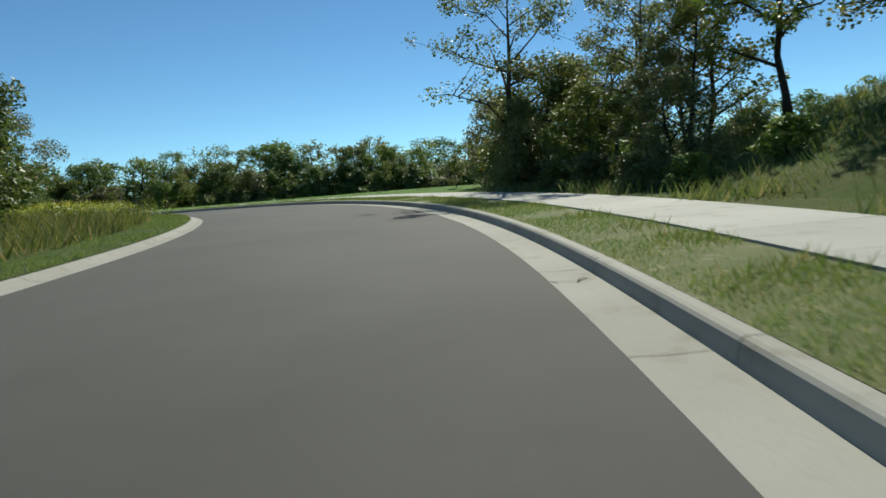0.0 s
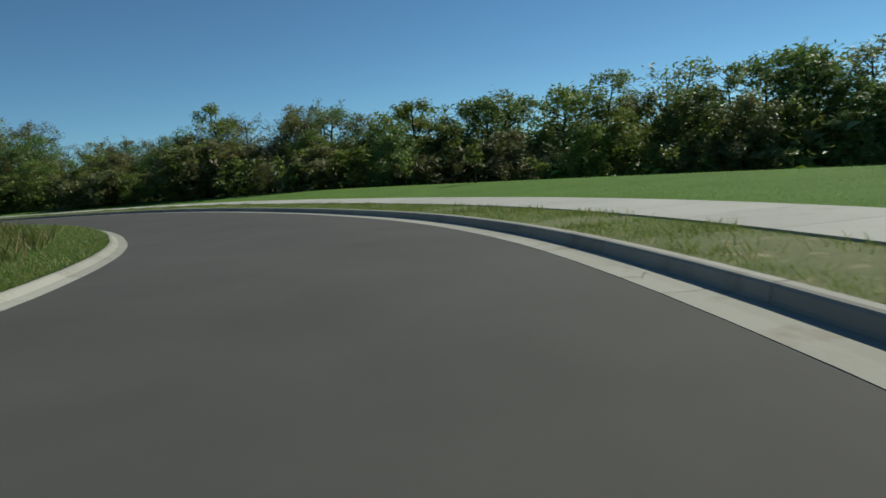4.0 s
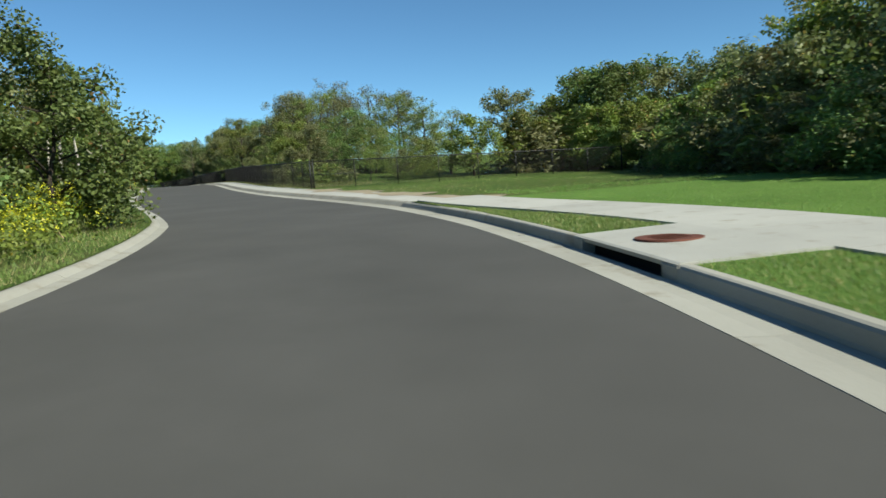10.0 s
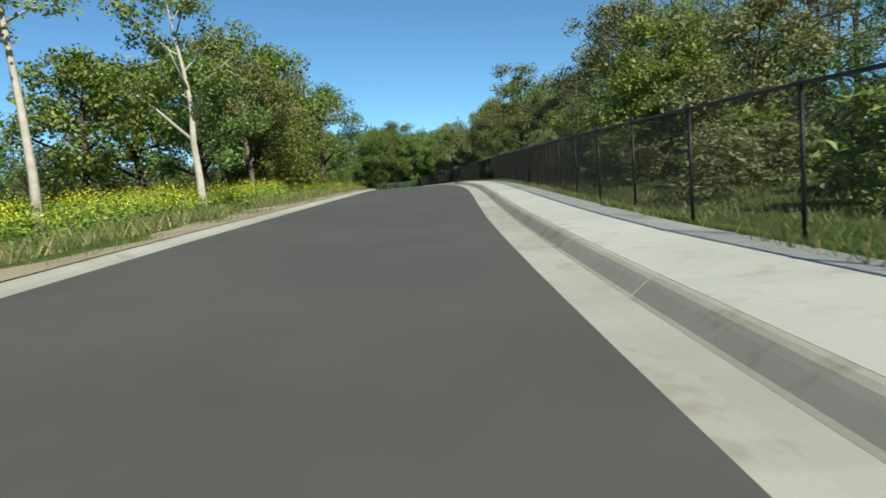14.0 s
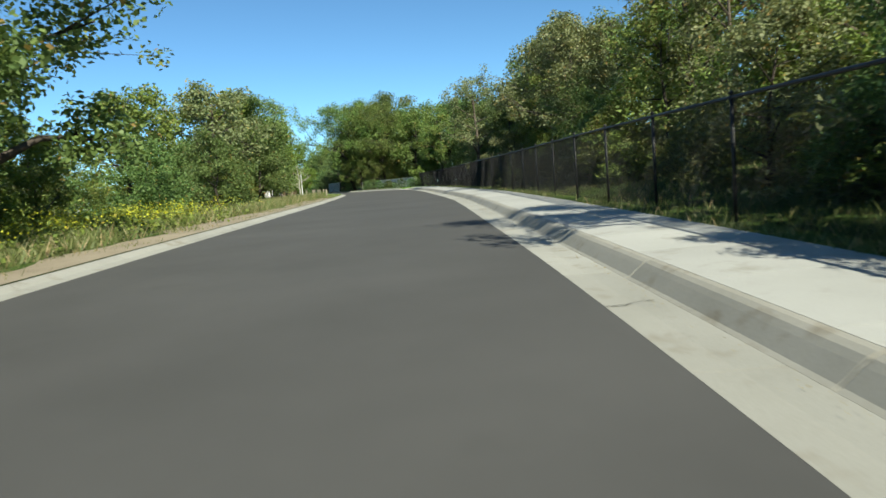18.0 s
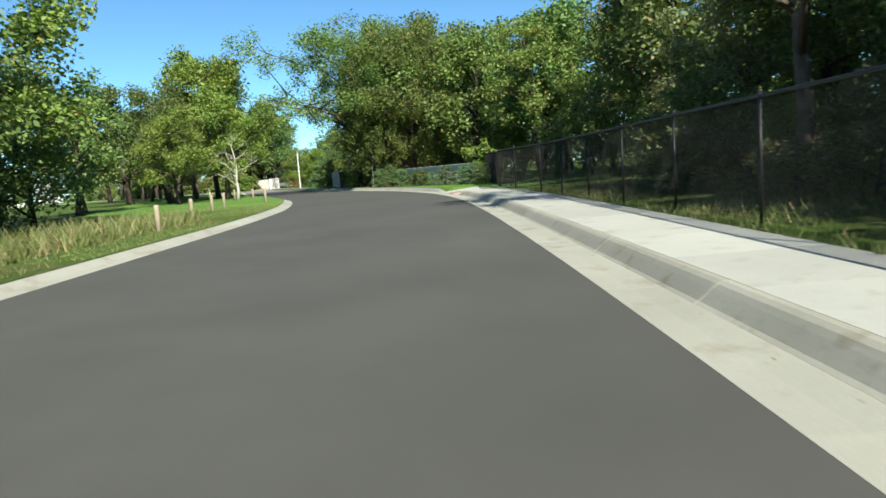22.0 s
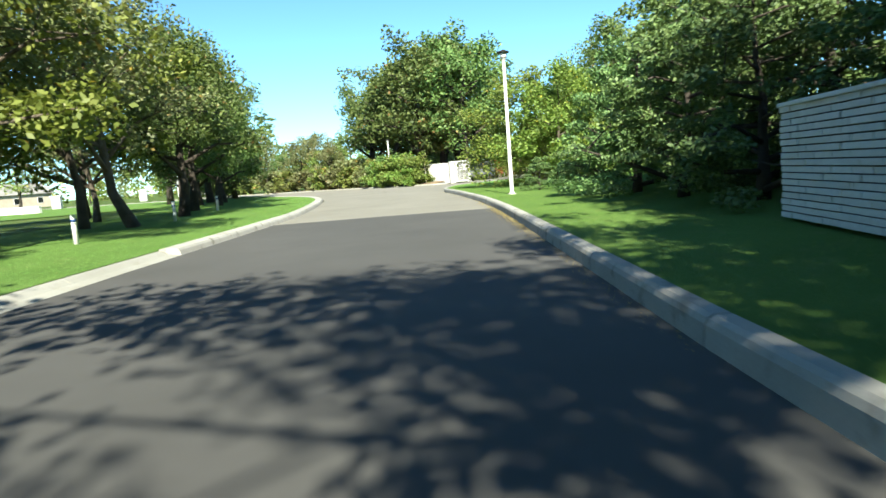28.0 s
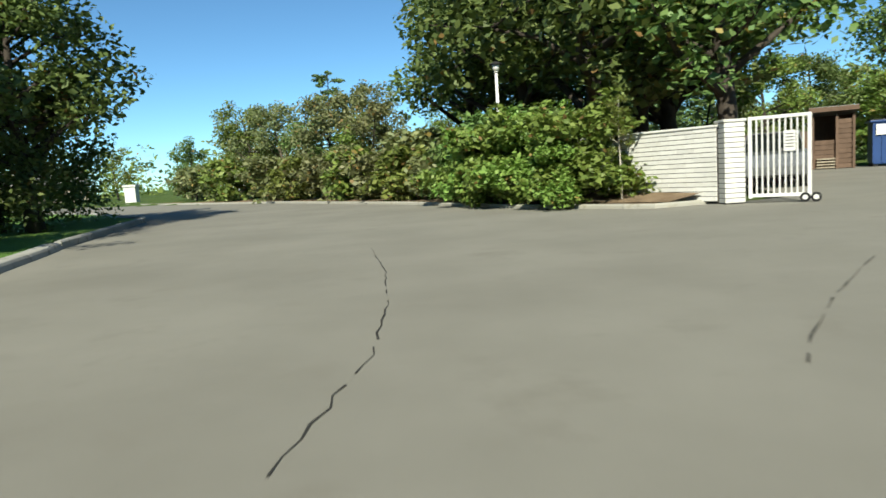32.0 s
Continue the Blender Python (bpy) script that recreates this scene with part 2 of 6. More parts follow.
b_.inputs["Specular IOR Level"].default_value = 0.1
relief(nt_, b_, n3.outputs["Fac"], 0.9, 0.05)

LEAF_OLIVE = leaf_material("olive_leaves", (0.072, 0.106, 0.022), (0.126, 0.174, 0.036), (0.198, 0.234, 0.062), 0.05)
LEAF_GREEN = leaf_material("green_leaves", (0.058, 0.098, 0.028), (0.098, 0.152, 0.042), (0.150, 0.205, 0.066), 0.02)
LEAF_YELLOW = leaf_material("yellow_green_leaves", (0.080, 0.120, 0.022), (0.130, 0.178, 0.034), (0.185, 0.225, 0.052), 0.02, (0.30, 0.25, 0.04))
LEAF_ELM = leaf_material("elm_leaves", (0.072, 0.112, 0.026), (0.115, 0.165, 0.040), (0.170, 0.220, 0.062), 0.03)
LEAF_DULL = leaf_material("grey_green_leaves", (0.094, 0.110, 0.046), (0.143, 0.163, 0.070), (0.204, 0.212, 0.099), 0.04)
LEAF_FIR = leaf_material("blue_green_needles", (0.050, 0.092, 0.032), (0.090, 0.150, 0.048), (0.150, 0.215, 0.075), 0.0, glow=0.15)
LEAF_SHRUB = leaf_material("bright_shrub_leaves", (0.085, 0.150, 0.028), (0.140, 0.225, 0.046), (0.200, 0.290, 0.070), 0.02)
GRASS_LAWN = leaf_material("lawn_blades", (0.108, 0.210, 0.043), (0.136, 0.248, 0.052), (0.170, 0.285, 0.068), 0.02, (0.27, 0.23, 0.10), 0.3)
GRASS_VERGE = leaf_material("verge_blades", (0.082, 0.140, 0.032), (0.130, 0.190, 0.048), (0.20, 0.24, 0.082), 0.13, (0.30, 0.265, 0.13), 0.3)
GRASS_WILD = leaf_material("wild_grass", (0.075, 0.110, 0.030), (0.125, 0.155, 0.050), (0.19, 0.20, 0.085), 0.12, (0.33, 0.27, 0.14), 0.3)
PETALS = leaf_material("yellow_petals", (0.52, 0.51, 0.025), (0.60, 0.59, 0.035), (0.66, 0.65, 0.08), 0.0, glow=0.3, hue=(0.5, 0.5))

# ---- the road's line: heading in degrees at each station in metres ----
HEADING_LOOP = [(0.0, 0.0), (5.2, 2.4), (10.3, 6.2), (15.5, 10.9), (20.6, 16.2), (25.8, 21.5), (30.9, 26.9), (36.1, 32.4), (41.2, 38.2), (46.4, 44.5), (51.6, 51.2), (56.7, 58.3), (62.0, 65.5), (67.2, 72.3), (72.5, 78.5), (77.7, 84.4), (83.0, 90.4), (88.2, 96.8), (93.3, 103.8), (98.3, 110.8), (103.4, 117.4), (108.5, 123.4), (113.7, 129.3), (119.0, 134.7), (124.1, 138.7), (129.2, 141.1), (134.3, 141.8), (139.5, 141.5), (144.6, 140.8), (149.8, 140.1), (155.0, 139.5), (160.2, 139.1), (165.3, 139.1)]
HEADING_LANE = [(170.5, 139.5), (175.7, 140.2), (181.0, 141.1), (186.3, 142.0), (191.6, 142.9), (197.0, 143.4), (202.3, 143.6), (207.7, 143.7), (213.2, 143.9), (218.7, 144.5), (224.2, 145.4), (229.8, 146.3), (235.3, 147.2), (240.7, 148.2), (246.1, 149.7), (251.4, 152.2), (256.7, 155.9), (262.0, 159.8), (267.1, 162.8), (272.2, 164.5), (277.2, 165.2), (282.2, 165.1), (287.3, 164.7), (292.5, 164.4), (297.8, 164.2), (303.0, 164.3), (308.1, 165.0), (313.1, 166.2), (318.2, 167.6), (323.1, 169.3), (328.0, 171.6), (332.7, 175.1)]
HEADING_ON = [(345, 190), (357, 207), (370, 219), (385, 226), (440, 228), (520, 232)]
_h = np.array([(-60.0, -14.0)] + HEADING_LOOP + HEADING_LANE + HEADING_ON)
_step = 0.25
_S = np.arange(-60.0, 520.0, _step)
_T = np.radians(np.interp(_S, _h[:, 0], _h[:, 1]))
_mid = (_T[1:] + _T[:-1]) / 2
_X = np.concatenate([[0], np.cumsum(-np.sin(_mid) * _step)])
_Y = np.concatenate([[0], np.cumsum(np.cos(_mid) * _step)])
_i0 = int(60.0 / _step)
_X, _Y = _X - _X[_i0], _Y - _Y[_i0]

# edge of the tarmac to the right and left of that line, by station
EDGE_R = [(-60, 0.85), (-10, 0.45), (-4, 0.71), (2, 0.98), (8, 1.24), (14, 1.47), (20, 1.66), (26, 1.82), (32, 1.93), (38, 1.93), (44, 1.94), (50, 1.89), (56, 1.72), (62, 1.5),
          (68, 1.46), (74, 1.53), (80, 1.58), (86, 1.49), (92, 1.55), (98, 1.57), (104, 1.8), (110, 1.92), (116, 2.03), (122, 1.98), (128, 1.58), (134, 1.18), (140, 0.96), (146, 0.93),
          (152, 0.88), (158, 0.84), (164, 0.87), (170, 0.94), (176, 1.02), (182, 1.09), (188, 1.15), (194, 1.2), (200, 1.23), (206, 1.32), (212, 1.38), (218, 1.28), (224, 1.19), (230, 1.24),
          (236, 1.36), (242, 1.48), (248, 1.66), (254, 1.9), (260, 2.08), (266, 2.12), (272, 2.01), (278, 1.81), (284, 1.59), (290, 1.43), (296, 1.37), (302, 1.45), (308, 1.53), (314, 1.55),
          (318, 1.5), (520, 1.6)]
EDGE_L = [(-60, -5.15), (-10, -5.77), (2, -5.24), (14, -4.74), (26, -4.39), (38, -4.27), (50, -4.26), (62, -4.59), (74, -4.51), (86, -4.49), (98, -4.37), (110, -3.98), (122, -3.89), (134, -4.76),
          (146, -5.06), (158, -5.21), (170, -5.16), (182, -5.06), (194, -4.99), (206, -4.9), (218, -4.96), (230, -5.02), (242, -4.78), (254, -4.31), (266, -4.03), (278, -4.3), (290, -4.64), (302, -4.59),
          (314, -4.31), (330, -4.8), (345, -5.6), (520, -6)]
_R, _L = np.array(EDGE_R, float), np.array(EDGE_L, float)


# height of the carriageway by station: up out of the bend, a dip in the lane, level at the garden
GRADE = [(-60, -3.97), (-50, -3.918), (-40, -3.866), (-30, -3.813), (-20, -3.761), (-10, -3.564), (0, -3.367), (10, -3.178), (20, -3.009), (30, -2.893), (40, -2.859), (50, -2.93), (60, -3.042), (70, -3.07),
          (80, -3.003), (90, -2.984), (100, -3.016), (110, -2.944), (120, -2.666), (130, -2.336), (140, -2.034), (150, -1.721), (160, -1.382), (170, -1.044), (180, -0.751), (190, -0.533), (200, -0.381), (210, -0.288),
          (220, -0.225), (230, -0.181), (240, -0.138), (250, -0.084), (260, -0.036), (270, -0.006), (280, 0), (290, 0)]
_gk = np.arange(-60, 521, 1.0)
_gw = np.exp(-0.5 * (np.arange(-12, 13) / 4.0) ** 2)
_gz = np.convolve(np.pad(np.interp(_gk, *np.array(GRADE, float).T), 12, mode="edge"), _gw / _gw.sum(), "valid")


def grade(s):
    return np.interp(s, _gk, _gz)


def right_edge(s):
    return np.interp(s, _R[:, 0], _R[:, 1])


def left_edge(s):
    return np.interp(s, _L[:, 0], _L[:, 1])


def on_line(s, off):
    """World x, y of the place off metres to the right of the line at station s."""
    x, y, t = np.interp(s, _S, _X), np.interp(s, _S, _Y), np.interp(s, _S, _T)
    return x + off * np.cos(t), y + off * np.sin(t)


def bearing(s):
    return math.degrees(float(np.interp(s, _S, _T)))


def stations(px, py):
    """Nearest station and offset for arrays of places."""
    sx, sy, ss, st = _X[::8], _Y[::8], _S[::8], _T[::8]
    best = np.full(len(px), 1e9)
    idx = np.zeros(len(px), int)
    for k in range(len(sx)):
        d = (px - sx[k]) ** 2 + (py - sy[k]) ** 2
        m = d < best
        best[m], idx[m] = d[m], k
    off = (px - sx[idx]) * np.cos(st[idx]) + (py - sy[idx]) * np.sin(st[idx])
    return ss[idx], np.where(np.abs(off) < 1e-6, 0.0, np.sign(off)) * np.sqrt(best)


def smooth(a, b, x):
    t = np.clip((x - a) / (b - a), 0, 1)
    return t * t * (3 - 2 * t)


def rise(s, off):
    """Height of the open ground beyond the kerbs."""
    s, off = np.asarray(s, float), np.asarray(off, float)
    r = off - right_edge(s)
    base = 0.17 + grade(s)
    bank = 3.4 * smooth(5.2, 13.0, r) * (1 - smooth(10, 24, s))
    lawn = 0.15 * smooth(5, 12, r) * smooth(16, 34, s) * (1 - smooth(112, 130, s)) - 2.2 * smooth(11.5, 27, r) * smooth(20, 36, s) * (1 - smooth(84, 100, s))
    wild = (0.15 * smooth(2, 4, r) + 1.5 * smooth(4.5, 13, r)) * smooth(152, 172, s) * (1 - smooth(235, 250, s))
    garden = 0.35 * smooth(2.5, 8, r) * smooth(250, 262, s) * (1 - smooth(318, 330, s))
    l = left_edge(s) - off
    drop = -1.2 * smooth(6, 26, l) * smooth(100, 118, s) * (1 - smooth(245, 262, s))
    inner = 0.25 * smooth(1.5, 6, l) * (1 - smooth(90, 110, s))
    dip = -0.033 * (1 - smooth(0.7, 1.9, r)) * (1 - smooth(116, 122, s))
    return base + np.where(r > 0, bank + lawn + wild + garden + dip, 0) + np.where(l > 0, drop + inner, 0) + np.where(l > 0, -0.06, 0)


# ---- mesh helpers ----
def mesh_object(name, verts, faces, mat, parent=None, label="", smooth_shade=False):
    me = bpy.data.meshes.new(name)
    me.from_pydata([tuple(map(float, v)) for v in verts], [], faces)
    me.materials.append(mat)
    if smooth_shade:
        me.polygons.foreach_set("use_smooth", [True] * len(me.polygons))
    me.update()
    ob = new(name, me)
    if parent is not None:
        ob.parent = parent
    if label:
        ob["label"] = label
    return ob


def fast_mesh(name, verts, nper, mat, parent=None):
    """A mesh of many loose polygons of nper corners each, from an array of corners."""
    v = np.ascontiguousarray(verts, dtype=np.float32).reshape(-1, 3)
    n = len(v) // nper
    me = bpy.data.meshes.new(name)
    me.vertices.add(len(v))
    me.vertices.foreach_set("co", v.ravel())
    me.loops.add(len(v))
    me.loops.foreach_set("vertex_index", np.arange(len(v), dtype=np.int32))
    me.polygons.add(n)
    me.polygons.foreach_set("loop_start", np.arange(0, len(v), nper, dtype=np.int32))
    me.materials.append(mat)
    me.update(calc_edges=True)
    ob = new(name, me)
    if parent is not None:
        ob.parent = parent
    return ob


def part(name, bm, mat, parent, label=""):
    me = bpy.data.meshes.new(name)
    bm.to_mesh(me)
    bm.free()
    me.materials.append(mat)
    ob = new(name, me)
    ob.parent = parent
    if label:
        ob["label"] = label
    return ob


def base(name, m, label, category, group="", kind=""):
    ob = new(name)
    ob.empty_display_size = 0.2
    ob.matrix_world = m
    return tagged(ob, label, category, group, kind)


def add_box(bm, cx, cy, cz, sx, sy, sz, bevel=0.0, turn=None):
    r = bmesh.ops.create_cube(bm, size=1.0)
    vs = r["verts"]
    bmesh.ops.scale(bm, vec=(sx, sy, sz), verts=vs)
    if bevel:
        es = list({e for v in vs for e in v.link_edges})
        bv = bmesh.ops.bevel(bm, geom=es, offset=bevel, segments=2, affect="EDGES", profile=0.6)
        vs = list({v for f in bv["faces"] for v in f.verts} | {v for v in vs if v.is_valid})
        vs = [v for v in vs if v.is_valid]
    if turn is not None:
        bmesh.ops.transform(bm, matrix=turn, verts=vs)
    bmesh.ops.translate(bm, vec=(cx, cy, cz), verts=vs)
    return vs


def box_bm(sx, sy, sz, cx=0, cy=0, cz=0, bevel=0.0, turn=None):
    bm = bmesh.new()
    add_box(bm, cx, cy, cz, sx, sy, sz, bevel, turn)
    return bm


def add_tube(bm, points, radii, sides=8):
    """A tapered tube through points."""
    rings = []
    n = len(points)
    for i, (p, r) in enumerate(zip(points, radii)):
        p = Vector(p)
        d = (Vector(points[min(i + 1, n - 1)]) - Vector(points[max(i - 1, 0)])).normalized()
        a = d.orthogonal().normalized() if abs(d.z) < 0.95 else Vector((1, 0, 0))
        a = (a - d * a.dot(d)).normalized()
        b = d.cross(a)
        rings.append([bm.verts.new(p + (a * math.cos(2 * math.pi * k / sides) + b * math.sin(2 * math.pi * k / sides)) * r) for k in range(sides)])
    for q, w in zip(rings, rings[1:]):
        best = min(range(sides), key=lambda o: sum((q[k].co - w[(k + o) % sides].co).length for k in range(sides)))
        for k in range(sides):
            f = bm.faces.new((q[k], q[(k + 1) % sides], w[(k + 1 + best) % sides], w[(k + best) % sides]))
            f.smooth = True
    bm.faces.new(list(reversed(rings[0])))
    bm.faces.new(rings[-1])


def tube_bm(points, radii, sides=8):
    bm = bmesh.new()
    add_tube(bm, points, radii, sides)
    return bm


def sweep(profile, s0, s1, edge, n, sign=1):
    """Corners and faces of a bar along the road: profile of (offset from the edge, height), closed, with end caps."""
    verts, faces = [], []
    k = len(profile)
    for s in np.linspace(s0, s1, n + 1):
        e = float(edge(s))
        for o, z in profile:
            x, y = on_line(s, e + sign * o)
            verts.append((x, y, z + float(grade(s))))
    for i in range(n):
        for j in range(k):
            a, b = i * k + j, i * k + (j + 1) % k
            faces.append((a, b, b + k, a + k) if sign < 0 else (a, a + k, b + k, b))
    faces.append(tuple(range(k)) if sign > 0 else tuple(reversed(range(k))))
    faces.append(tuple(reversed(range(n * k, n * k + k))) if sign > 0 else tuple(range(n * k, n * k + k)))
    return verts, faces


def joined(name, items, keep, grow, label):
    """Many far trees as one leafy object and one of trunks."""
    rng = np.random.default_rng(len(items))
    leaves, mats = {}, {}
    tv, tf, base_i = [], [], 0
    for tree, m in items:
        r, t = np.array(m.to_3x3()), np.array(m.translation)
        for ch in tree.children:
            me = ch.data
            co = np.empty(len(me.vertices) * 3, np.float32)
            me.vertices.foreach_get("co", co)
            co = co.reshape(-1, 3)
            if ch.name.startswith("crown"):
                q = co.reshape(-1, 4, 3)
                q = q[rng.random(len(q)) < keep][:, [0, 1, 2]]
                c = q.mean(1, keepdims=True)
                q = (c + (q - c) * grow) @ r.T + t
                leaves.setdefault(me.materials[0].name, []).append(q)
            elif m.to_scale().z * me["tall"] > 5.0:
                w = co @ r.T + t
                tv.extend(map(tuple, w))
                tf.extend(tuple(base_i + i for i in p.vertices) for p in me.polygons)
                base_i += len(w)
    for mat_name, qs in leaves.items():
        tagged(fast_mesh(name, np.concatenate(qs), 3, bpy.data.materials[mat_name]), label, "woods", "", "stuff")
    tagged(mesh_object(name + "_trunks", tv, tf, DARK_BARK), "dark trunks and limbs in the woods", "trunks", "", "stuff")


def strip(name, s0, s1, inner, outer, z, mat, n, across=4, label="", category=""):
    """A sheet along the road between two offsets, z a function of (s, off) or a number."""
    ss = np.linspace(s0, s1, n + 1)
    verts, faces = [], []
    for s in ss:
        a, b = float(inner(s)), float(outer(s))
        for k in range(across + 1):
            o = a + (b - a) * k / across
            x, y = on_line(s, o)
            verts.append((x, y, float(z(s, o)) if callable(z) else z))
    for i in range(n):
        for k in range(across):
            q = i * (across + 1) + k
            faces.append((q, q + 1, q + across + 2, q + across + 1) if float(outer(s0)) > float(inner(s0)) else (q, q + across + 1, q + across + 2, q + 1))
    ob = mesh_object(name, verts, faces, mat)
    return tagged(ob, label, category, "", "structure")


# ---- ground, one sheet to the horizon ----
gx = np.concatenate([np.linspace(-2400, -330, 12), np.arange(-315, 130, 3.0), np.linspace(145, 2000, 12)])
gy = np.concatenate([np.linspace(-2500, -340, 12), np.arange(-325, 190, 3.0), np.linspace(205, 2200, 12)])
GX, GY = np.meshgrid(gx, gy)
gs, go = stations(GX.ravel(), GY.ravel())
gz = rise(gs, go)
near = (go < right_edge(gs) + 5.2) & (go > left_edge(gs) - 4.2) & (gs > -58)
gz = np.where(near, grade(gs) - 0.22, gz - 0.05)
dw = np.hypot(GX.ravel() + 194, GY.ravel() + 152)
gz = np.where(dw < 26, -0.22, gz)
nx_, ny_ = len(gx), len(gy)
gf = [(j * nx_ + i, j * nx_ + i + 1, (j + 1) * nx_ + i + 1, (j + 1) * nx_ + i) for j in range(ny_ - 1) for i in range(nx_ - 1)]
ground = tagged(mesh_object("ground", np.stack([GX.ravel(), GY.ravel(), gz], 1), gf, GROUND, None, "", True), "grassy earth with dry and bare patches", "ground", "", "structure")

OLD_FROM = 310.4
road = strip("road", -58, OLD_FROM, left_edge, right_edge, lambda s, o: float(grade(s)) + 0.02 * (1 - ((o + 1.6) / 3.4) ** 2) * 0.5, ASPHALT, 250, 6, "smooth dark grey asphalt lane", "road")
road_old = strip("road_old", 330.0, 519, left_edge, lambda s: right_edge(s) if s < 326 else 1.6 + 5.5 * float(smooth(326, 340, s)) * (1 - float(smooth(350, 366, s))), lambda s, o: -0.004, OLD_ASPHALT, 140, 6, "sun-bleached tan asphalt with cracks", "road")

strip("verge_right", -58, 122, lambda s: right_edge(s) + 0.62, lambda s: right_edge(s) + 9.5, rise, GROUND, 130, 9, "patchy dry grass beside the kerb", "verge")
strip("verge_fence", 122, 255.5, lambda s: right_edge(s) + 1.2, lambda s: right_edge(s) + 9.5, lambda s, o: rise(s, o) - 0.03, GROUND, 90, 9, "rough grass at the foot of the fence", "verge")
strip("verge_ramp", 255.5, 260.05, lambda s: right_edge(s) + 2.15, lambda s: right_edge(s) + 9.5, rise, LAWN, 4, 7, "mown green lawn behind the ramp", "verge")
strip("verge_wing", 260.05, 261.4, lambda s: right_edge(s) + 1.03, lambda s: right_edge(s) + 9.5, rise, LAWN, 3, 7, "mown green lawn beside the ramp", "verge")
strip("verge_garden", 261.4, 327, lambda s: right_edge(s) + (0.73 if s < 290 else 0.17), lambda s: right_edge(s) + 9.5, rise, LAWN, 60, 9, "mown green lawn beside the kerb", "verge")
strip("verge_left", -58, 259, lambda s: left_edge(s) - 0.38, lambda s: left_edge(s) - 9.5, rise, GROUND, 230, 9, "grass beside the low kerb", "verge")
strip("verge_left_garden", 259, 352, lambda s: left_edge(s) - 0.38, lambda s: left_edge(s) - 9.5, rise, LAWN, 90, 9, "mown green lawn beside the low kerb", "verge")

# ---- trees and bushes ----
def leaf_cloud(rng, centres, radii, count, size, flat=0.75, droop=0.0):
    """Corners of many small pointed leaves gathered in clumps round the given centres."""
    centres, radii = np.array(centres), np.array(radii)
    w = radii ** 2
    pick = rng.choice(len(centres), size=count, p=w / w.sum())
    d = rng.normal(size=(count, 3))
    d /= np.linalg.norm(d, axis=1)[:, None]
    rr = rng.random(count) ** 0.45
    d[:, 2] *= flat
    c = centres[pick] + d * (rr * radii[pick])[:, None]
    c[:, 2] -= droop * rng.random(count)
    a = rng.normal(size=(count, 3))
    a[:, 2] *= 0.55
    a /= np.linalg.norm(a, axis=1)[:, None]
    up = rng.normal(size=(count, 3)) * 0.8 + np.array([0, 0, 1.0]) + d * 0.5
    b = np.cross(up, a)
    b /= np.maximum(np.linalg.norm(b, axis=1), 1e-6)[:, None]
    l = size * (0.65 + 0.7 * rng.random(count))[:, None]
    n = np.cross(a, b)
    q = np.stack([c - a * l * 0.55, c + b * l * 0.36 + n * l * 0.08, c + a * l * 0.6, c - b * l * 0.36 + n * l * 0.08], 1)
    return q


def branchwork(rng, height, trunk_r, first, n_limbs, spread, lean=0.05, twigs=3, up=0.55, wander=0.12, top=0.92):
    """A trunk with limbs and twigs as one mesh, and the places where leaves gather."""
    bm = bmesh.new()
    pts, n = [], 7
    ox = oy = 0.0
    for i in range(n):
        f = i / (n - 1)
        if i:
            ox += rng.normal() * wander * height / n + lean * height / n
            oy += rng.normal() * wander * height / n
        pts.append((ox, oy, f * height * top))
    rad = [trunk_r * (1.25 if i == 0 else 1.0) * (1 - 0.86 * i / (n - 1)) for i in range(n)]
    add_tube(bm, pts, rad, 8)
    tips = [(Vector(pts[-1]), 0.55)]
    for k in range(n_limbs):
        f = first + (0.97 - first) * (k + rng.random() * 0.6) / n_limbs
        i = min(int(f * (n - 1)), n - 2)
        w = f * (n - 1) - i
        p = Vector(pts[i]).lerp(Vector(pts[i + 1]), w)
        ang = k * 2.4 + rng.random() * 0.9
        reach = spread * (1.0 - 0.62 * max(0, (f - first) / (1 - first)) ** 1.3) * (0.7 + 0.5 * rng.random())
        d = Vector((math.cos(ang), math.sin(ang), up * (0.5 + rng.random())))
        m1 = p + d * reach * 0.5 + Vector((rng.normal(), rng.normal(), rng.normal())) * reach * 0.06
        e1 = p + Vector((d.x, d.y, d.z * 0.85)) * reach + Vector((rng.normal(), rng.normal(), rng.normal())) * reach * 0.1
        r0 = trunk_r * (1 - 0.8 * f) * 0.62
        add_tube(bm, [p, m1, e1], [r0, r0 * 0.6, r0 * 0.18], 5)
        tips.append((e1, 0.75))
        tips.append((m1.lerp(e1, 0.4), 0.6))
        for _ in range(twigs):
            q = m1.lerp(e1, rng.random())
            t = q + Vector((rng.normal() * 0.8, rng.normal() * 0.8, rng.normal() * 0.5 + 0.25)) * reach * 0.36
            add_tube(bm, [q, t], [r0 * 0.34, r0 * 0.09], 4)
            tips.append((t, 0.6))
    return bm, tips


